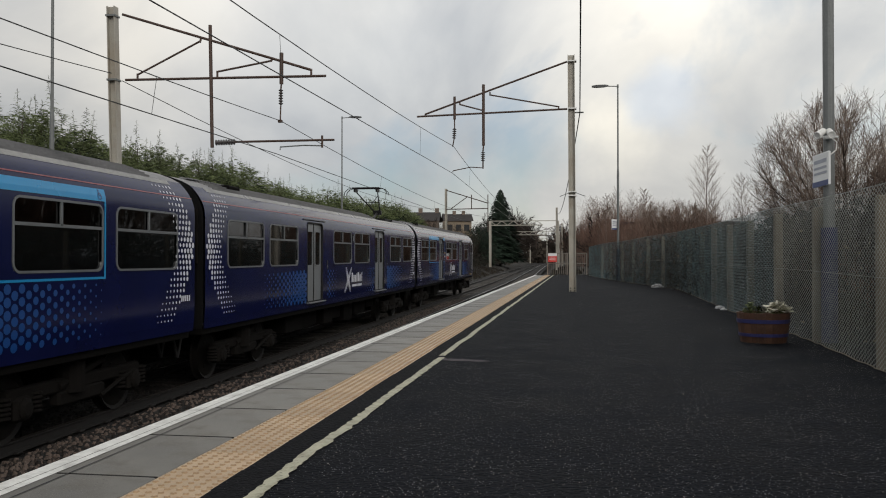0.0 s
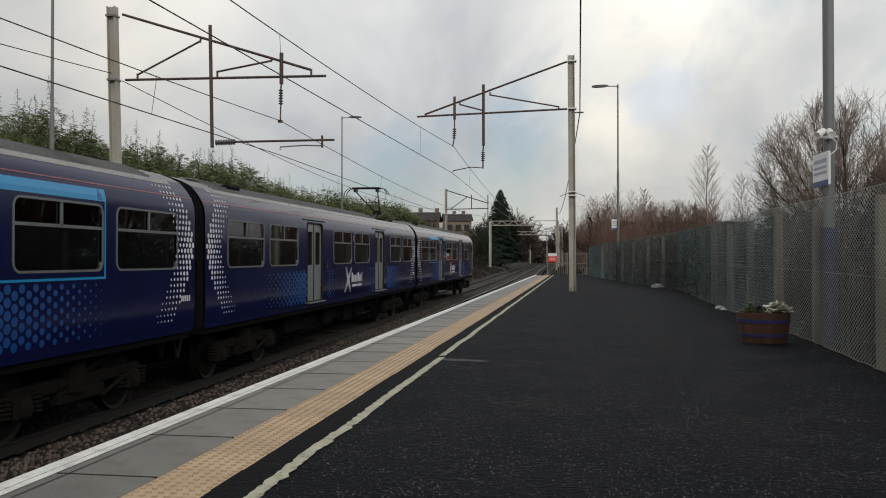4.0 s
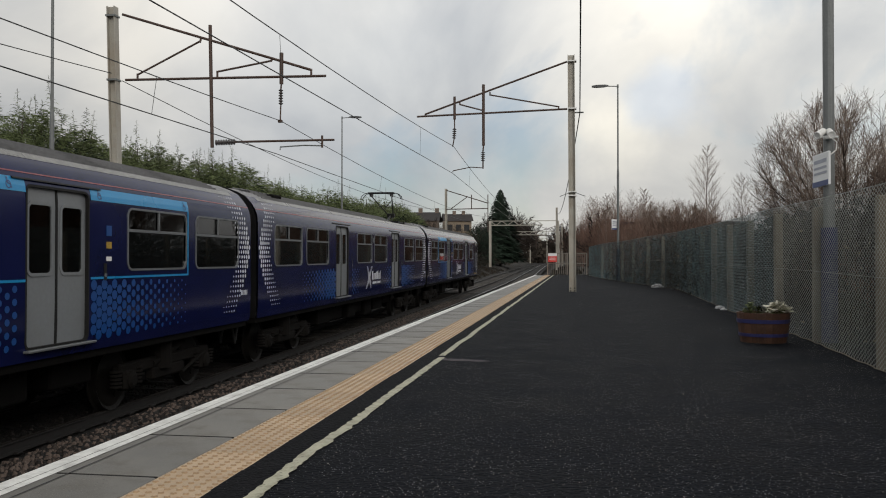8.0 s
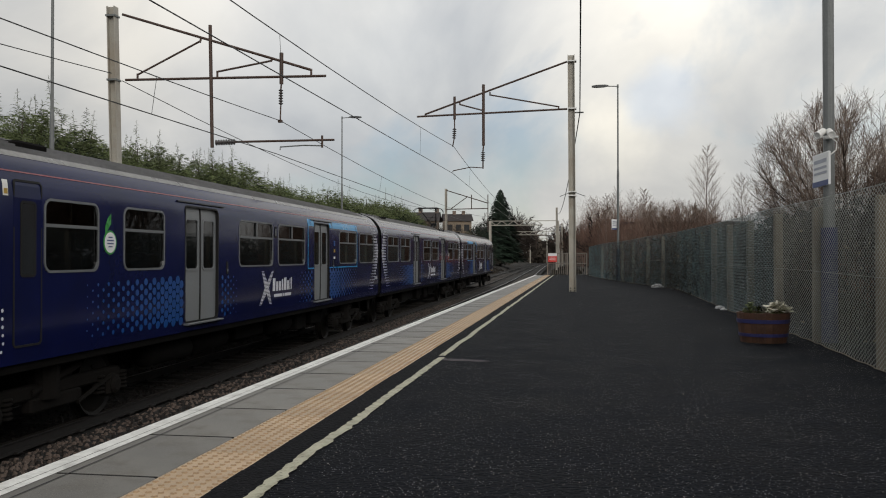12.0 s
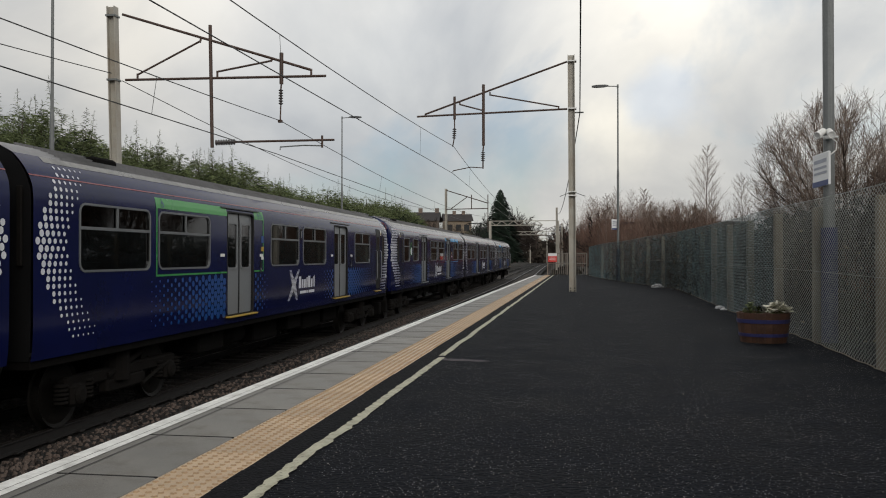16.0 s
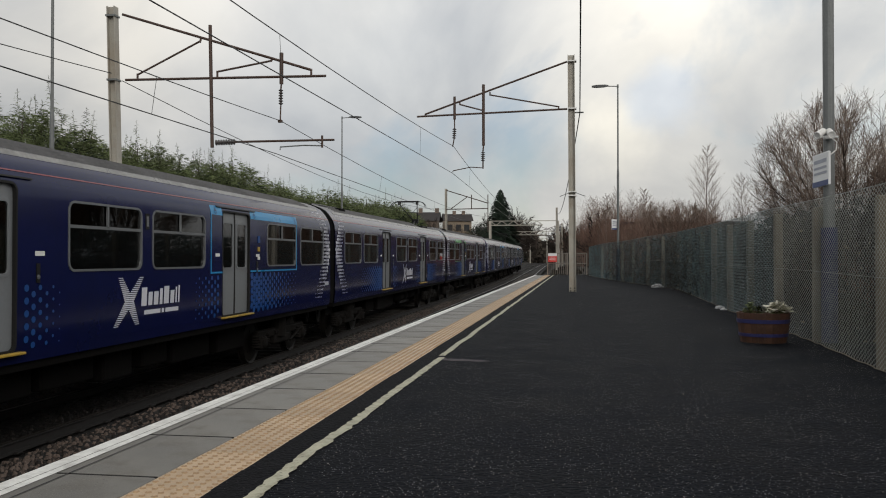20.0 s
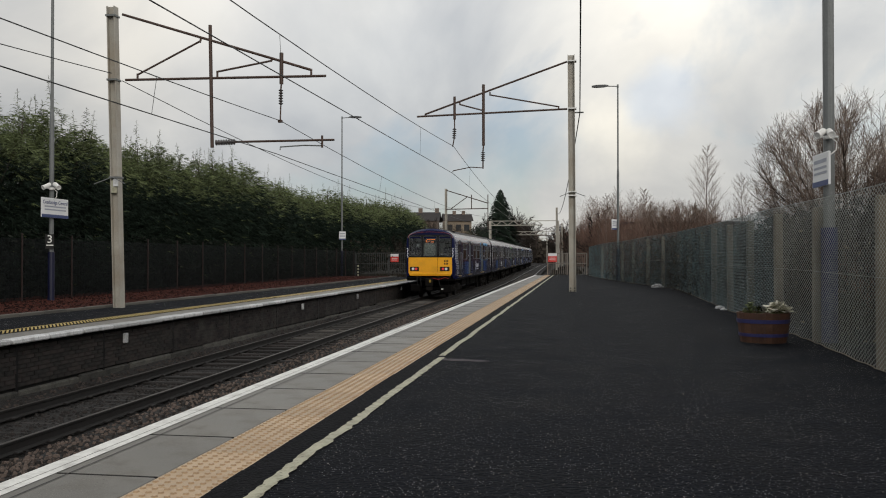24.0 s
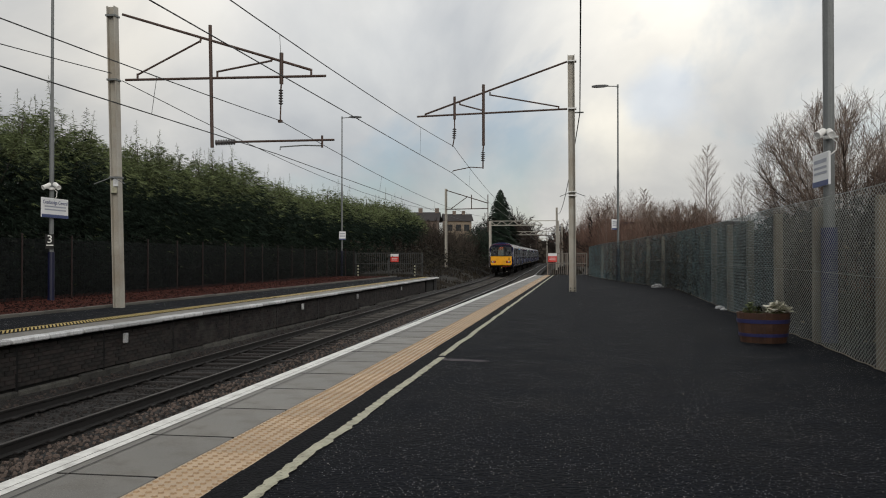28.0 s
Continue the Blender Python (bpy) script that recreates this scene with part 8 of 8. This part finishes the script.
            part("vent_face", slab((b + c) / 2 - 0.03, (b + c) / 2 + 0.03, 1.80, 1.95, 0.014, 0.006), "alu", g)
    # ends
    for sgn in (-1, 1):
        if sgn == cab:
            cab_front(car, sgn)
            tagged(part("cab_dots", cab_dots(sgn), "dot_white", car, "field of silver dots"), kind="stuff")
        else:
            part("end_wall", car_end_mesh(sgn * (CAR_HALF - 0.02), sgn), "black", car)
            g = Shape().box(-0.55, 0.55, min(sgn * (CAR_HALF - 0.03), sgn * (CAR_HALF + 0.2)), max(sgn * (CAR_HALF - 0.03), sgn * (CAR_HALF + 0.2)), 0.2, 2.35, 0.06)
            part("gangway_bellows", g, "rubber", car, "black gangway bellows")
            part("end_handrail", Shape().box(1.22, 1.29, min(sgn * (CAR_HALF + 0.02), sgn * (CAR_HALF + 0.06)), max(sgn * (CAR_HALF + 0.02), sgn * (CAR_HALF + 0.06)), 1.25, 2.2, 0.01), "bogie", car, "dark end handrail")
            tagged(part("silver_dots", white_dots(sgn), "dot_white", car, "bow of silver dots"), kind="stuff")
            for x in (0.7, 1.0):
                part("hose", Shape().path([(x, sgn * CAR_HALF, 0.1), (x, sgn * (CAR_HALF + 0.12), -0.15), (x, sgn * (CAR_HALF + 0.2), -0.35)], 0.025), "rubber", car)
    for a, b in lay["windows"]:
        add_window(car, a, b, 1, (b - a) > 1.4)
        add_window(car, a, b, -1)
    for a, b in lay["doors"]:
        add_door(car, a, b, "step_yellow" if idx >= 3 else "alu")
        part("door_leaf", slab(a, b, DOOR_Z[0], DOOR_Z[1], -0.04, 0.02, -1), "door_grey", car)
    # interior
    part("floor", Shape().box(-1.32, 1.32, lo + 0.1, hi - 0.1, 0.18, 0.22), "interior", car)
    part("ceiling_lining", Shape().box(-1.15, 1.15, lo + 0.1, hi - 0.1, 2.36, 2.40), "interior", car)
    for a, b in lay["windows"]:
        for sy in (a + 0.25, b - 0.25):
            for sx in (-0.9, 0.9):
                part("seat", Shape().box(sx - 0.42, sx + 0.42, sy - 0.08, sy + 0.08, 0.5, 1.42, 0.05), "seat_cloth", car, "dark seat back")
    # liveries below and round the doors
    ds = lay["doors"]
    if kind in "AC":
        far_door, logo_door = (ds[1], ds[0]) if kind == "C" else (ds[0], ds[1])
        strip = "green_vinyl" if idx == 3 else "light_blue"
        k = 1 if kind == "C" else -1
        if kind == "C":
            a0, b0 = far_door[0] - 0.52, lay["windows"][-2][1] + 0.1
        else:
            a0, b0 = lay["windows"][1][0] - 0.1, far_door[1] + 0.55
        for a, b in ((a0, far_door[0] - 0.02), (far_door[1] + 0.05, b0)):
            part("vinyl_band", slab(a, b, 2.10, 2.265, 0.004, 0.003), strip, car, "bright vinyl band")
            part("vinyl_line", slab(a, b, 1.06, 1.09, 0.004, 0.003), strip, car)
        part("vinyl_line", slab(a0, a0 + 0.035, 1.09, 2.10, 0.004, 0.003), strip, car)
        part("vinyl_line", slab(b0 - 0.035, b0, 1.09, 2.10, 0.004, 0.003), strip, car)
        for yy in (a0 + 0.2, far_door[1] + 0.25, b0 - 0.15):
            ic = Shape()
            for i in range(10):
                t0, t1 = i * 0.628, (i + 1) * 0.628
                ic.face([on_side(yy + 0.05 * math.cos(t0), 2.165 + 0.05 * math.sin(t0), 0.006), on_side(yy + 0.05 * math.cos(t1), 2.165 + 0.05 * math.sin(t1), 0.006), on_side(yy + 0.036 * math.cos(t1), 2.165 + 0.036 * math.sin(t1), 0.006), on_side(yy + 0.036 * math.cos(t0), 2.165 + 0.036 * math.sin(t0), 0.006)])
            k = len(ic.v)
            ic.v += [on_side(yy - 0.012 + 0.016 * math.cos(a), 2.238 + 0.016 * math.sin(a), 0.006) for a in (0, 1.05, 2.09, 3.14, 4.19, 5.24)]
            ic.f.append(tuple(range(k, k + 6)))
            for pts in (((-0.026, 2.215), (-0.006, 2.220), (0.0, 2.175), (-0.02, 2.172)), ((-0.02, 2.172), (0.0, 2.186), (0.038, 2.180), (0.034, 2.166)), ((0.022, 2.178), (0.038, 2.180), (0.058, 2.128), (0.044, 2.124))):
                ic.face([on_side(yy + p, q, 0.0065) for p, q in pts])
            part("symbol", ic, "sign_blue", car, "small dark access symbol")
        for z0, z1, mat, lab in ((1.64, 1.78, "dot_blue", "small blue sticker"), (1.47, 1.56, "step_yellow", "small yellow sticker"), (1.30, 1.36, "white_plastic", "small white sticker")):
            part("sticker", slab(far_door[1] + 0.42, far_door[1] + 0.55, z0, z1, 0.0075, 0.004), mat, car, lab)
        if kind == "C":
            tagged(part("blue_dots", blue_dots(far_door[1] + 0.06, far_door[1] + 2.9, -1), "dot_blue", car, "honeycomb of blue dots"), kind="stuff")
            tagged(part("blue_dots", blue_dots(far_door[0] - 1.3, far_door[0] - 0.04, 1), "dot_blue", car, "honeycomb of blue dots"), kind="stuff")
            tagged(part("blue_dots", blue_dots(ds[0][0] - 2.9, ds[0][0] - 0.06, 1), "dot_blue", car, "honeycomb of blue dots"), kind="stuff")
            tagged(part("blue_dots", blue_dots(ds[0][1] + 0.12, ds[0][1] + 1.0, -1), "dot_blue", car, "honeycomb of blue dots"), kind="stuff")
            logo(car, -0.66)
        else:
            tagged(part("blue_dots", blue_dots(far_door[0] - 2.9, far_door[0] - 0.06, 1), "dot_blue", car, "honeycomb of blue dots"), kind="stuff")
            tagged(part("blue_dots", blue_dots(far_door[1] + 0.05, far_door[1] + 0.9, -1), "dot_blue", car, "honeycomb of blue dots"), kind="stuff")
            tagged(part("blue_dots", blue_dots(ds[1][0] - 1.0, ds[1][0] - 0.06, 1), "dot_blue", car, "honeycomb of blue dots"), kind="stuff")
            tagged(part("blue_dots", blue_dots(ds[1][1] + 0.06, ds[1][1] + 2.9, -1), "dot_blue", car, "honeycomb of blue dots"), kind="stuff")
            logo(car, -0.66)
        if kind == "C" and idx == 2:
            st = part("round_sticker", Shape().lathe((side_x(1.55), -6.44, 1.55), (1, 0, 0), [(0, 0.165), (0.005, 0.165)], 24), "green_vinyl", car, "round white sticker with green rim and leaf")
            part("sticker_face", Shape().lathe((side_x(1.55) + 0.006, -6.44, 1.55), (1, 0, 0), [(0, 0.140), (0.003, 0.140)], 24), "sign_white", st)
            leaf = Shape()
            leaf.face([on_side(-6.56, 1.64, 0.004), on_side(-6.50, 1.72, 0.004), on_side(-6.42, 1.80, 0.004), on_side(-6.41, 1.95, 0.004), on_side(-6.50, 1.88, 0.004), on_side(-6.57, 1.76, 0.004)])
            part("leaf_emblem", leaf, "green_vinyl", st)
            for q in range(4):
                wq = (0.05, 0.085, 0.08, 0.05)[q]
                part("print_bar", slab(-6.44 - wq, -6.44 + wq, 1.61 - q * 0.042, 1.628 - q * 0.042, 0.0105, 0.002), "sign_blue", st)
    else:
        tagged(part("blue_dots", blue_dots(ds[0][0] - 2.9, ds[0][0] - 0.06, 1), "dot_blue", car, "honeycomb of blue dots"), kind="stuff")
        tagged(part("blue_dots", blue_dots(ds[1][1] + 0.4, ds[1][1] + 3.2, -1), "dot_blue", car, "honeycomb of blue dots"), kind="stuff")
        tagged(part("blue_dots", blue_dots(ds[0][1] + 0.4, ds[0][1] + 1.3, -1), "dot_blue", car, "honeycomb of blue dots"), kind="stuff")
        tagged(part("blue_dots", blue_dots(ds[1][0] - 1.3, ds[1][0] - 0.06, 1), "dot_blue", car, "honeycomb of blue dots"), kind="stuff")
        logo(car, -0.66)
        pantograph(car, 8.9)
    nb = Shape()
    for i in range(5):
        k = len(nb.v)
        y = hi - 0.50 + i * 0.068
        nb.v += [on_side(y, 0.64, 0.005), on_side(y + 0.044, 0.64, 0.005), on_side(y + 0.052, 0.735, 0.005), on_side(y + 0.008, 0.735, 0.005)]
        nb.f.append((k, k + 1, k + 2, k + 3))
    tagged(part("number_bars", nb, "dot_white", car, "small pale bars of a number"), kind="stuff")
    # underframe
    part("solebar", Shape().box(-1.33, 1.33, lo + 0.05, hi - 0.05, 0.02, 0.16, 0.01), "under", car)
    rng = random.Random(60 + idx)
    y = -4.6
    while y < 4.4:
        w = rng.uniform(0.7, 1.6)
        d = rng.uniform(0.32, 0.58)
        xo = rng.uniform(0.85, 1.08)
        if rng.random() < 0.3:
            part("air_tank", Shape().lathe((xo - 0.2, y, -0.22), (0, 1, 0), [(0, 0.08), (0.06, 0.19), (w - 0.06, 0.19), (w, 0.08)], 14), "under", car, "dark air reservoir", smooth=True)
        else:
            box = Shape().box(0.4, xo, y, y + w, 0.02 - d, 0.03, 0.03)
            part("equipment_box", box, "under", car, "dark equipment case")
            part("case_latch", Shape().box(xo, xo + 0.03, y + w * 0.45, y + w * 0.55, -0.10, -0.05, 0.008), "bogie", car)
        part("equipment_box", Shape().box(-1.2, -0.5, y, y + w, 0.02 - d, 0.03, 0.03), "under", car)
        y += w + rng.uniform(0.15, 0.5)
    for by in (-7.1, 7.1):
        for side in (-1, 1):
            o = part("bogie_frame", bogie_shape(side), "bogie", car, "near-black bogie side frame")
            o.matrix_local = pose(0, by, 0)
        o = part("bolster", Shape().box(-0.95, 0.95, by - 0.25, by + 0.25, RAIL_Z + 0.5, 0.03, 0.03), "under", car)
    return car


def train_s(t):
    """Distance of the first coupling along the line, second by second."""
    rows = ((0, 33.74), (4.4, 33.74), (5.0, 33.87), (5.5, 34.05), (6, 34.28), (6.5, 34.62), (7, 35.04), (7.5, 35.58), (8, 36.25), (8.5, 37.08), (9, 38.08), (9.5, 39.23), (10, 40.51), (10.5, 41.98), (11, 43.59), (11.5, 45.37), (12, 47.37), (12.5, 49.54), (13.5, 54.35), (14.5, 59.78),
            (15, 62.76), (15.5, 65.97), (16, 69.30), (16.5, 72.81), (17, 76.50), (17.5, 80.39), (18, 84.44), (18.5, 88.65), (19, 93.01), (19.5, 97.55), (20, 102.25), (20.5, 107.13), (21, 112.28), (21.5, 117.63), (22.5, 128.55), (23.5, 139.85), (24.5, 151.60), (25.5, 163.80), (26.5, 176.46), (27.5, 189.60), (28, 196.40))
    ts, ss = [r[0] for r in rows], [r[1] for r in rows]
    return float(np.interp(t, ts, ss))


def track_pose(y):
    h = 7.1
    xa, xb = FAR_X - bend(y - h), FAR_X - bend(y + h)
    return pose((xa + xb) / 2, y, (rise(y - h) + rise(y + h)) / 2, math.degrees(math.atan2(rise(y + h) - rise(y - h), 2 * h)), 0, -math.degrees(math.atan2(xb - xa, 2 * h)))


def build_train():
    specs = [("A", LAYOUT_A, "navy driving carriage with silver and blue dots at the train's head"),
             ("B", LAYOUT_B, "navy centre carriage with raised pantograph and grey doors"),
             ("C", LAYOUT_C, "navy driving carriage with light blue door panels and coupled cab"),
             ("A", LAYOUT_A, "navy driving carriage with green cycle panel and coupled cab"),
             ("B", LAYOUT_B, "navy centre carriage with pantograph on a low roof well"),
             ("C", LAYOUT_C2, "navy driving carriage with yellow cab end and red tail lamps")]
    me = wheelset_mesh()
    cars = []
    for i, (kind, lay, label) in enumerate(specs):
        car = make_car(i, kind, lay, label)
        ws = []
        for by in (-7.1, 7.1):
            for o in (-1.3, 1.3):
                w = part("wheelset", me, "wheel", car, "dark steel wheels on an axle")
                ws.append((w, by + o))
        cars.append((car, ws))
    return cars


CARS = []


def motions():
    """The train pulls away; every carriage follows the line and its wheels turn."""
    ts = [0.0, 4.4] + [4.4 + 0.2 * k for k in range(1, 118)] + [28.0]
    spin_ts, t, last = [0.0, 4.4], 4.4, train_s(4.4)
    while t < 28.0:
        t += 1 / 30
        if train_s(t) - last > 0.42:
            spin_ts.append(t)
            last = train_s(t)
    spin_ts.append(28.0)
    spin_ts = sorted(set(frame(t) for t in spin_ts))
    for i, (car, ws) in enumerate(CARS):
        off = PITCH / 2 - i * PITCH - (0.1 if i > 2 else 0)
        walk(car, [(t, track_pose(train_s(t) + off)) for t in ts if t <= 28.0])
        for w, y in ws:
            walk(w, [((f - 1) / FPS, pose(0, y, RAIL_Z + 0.46, -math.degrees((train_s((f - 1) / FPS) - 33.74) / 0.46), 0, 0)) for f in spin_ts])


# ---- put it together ----
build_ground()
build_track()
build_near_platform()
build_far_platform()
build_right_fence()
build_left_fence()
build_gates()
cantilever_left()
cantilever_right()
build_wires()
build_lamps_and_signs()
build_distance()
build_trees()
build_hedge()
build_planter()
build_litter()
build_stones()
CARS.extend(build_train())
motions()
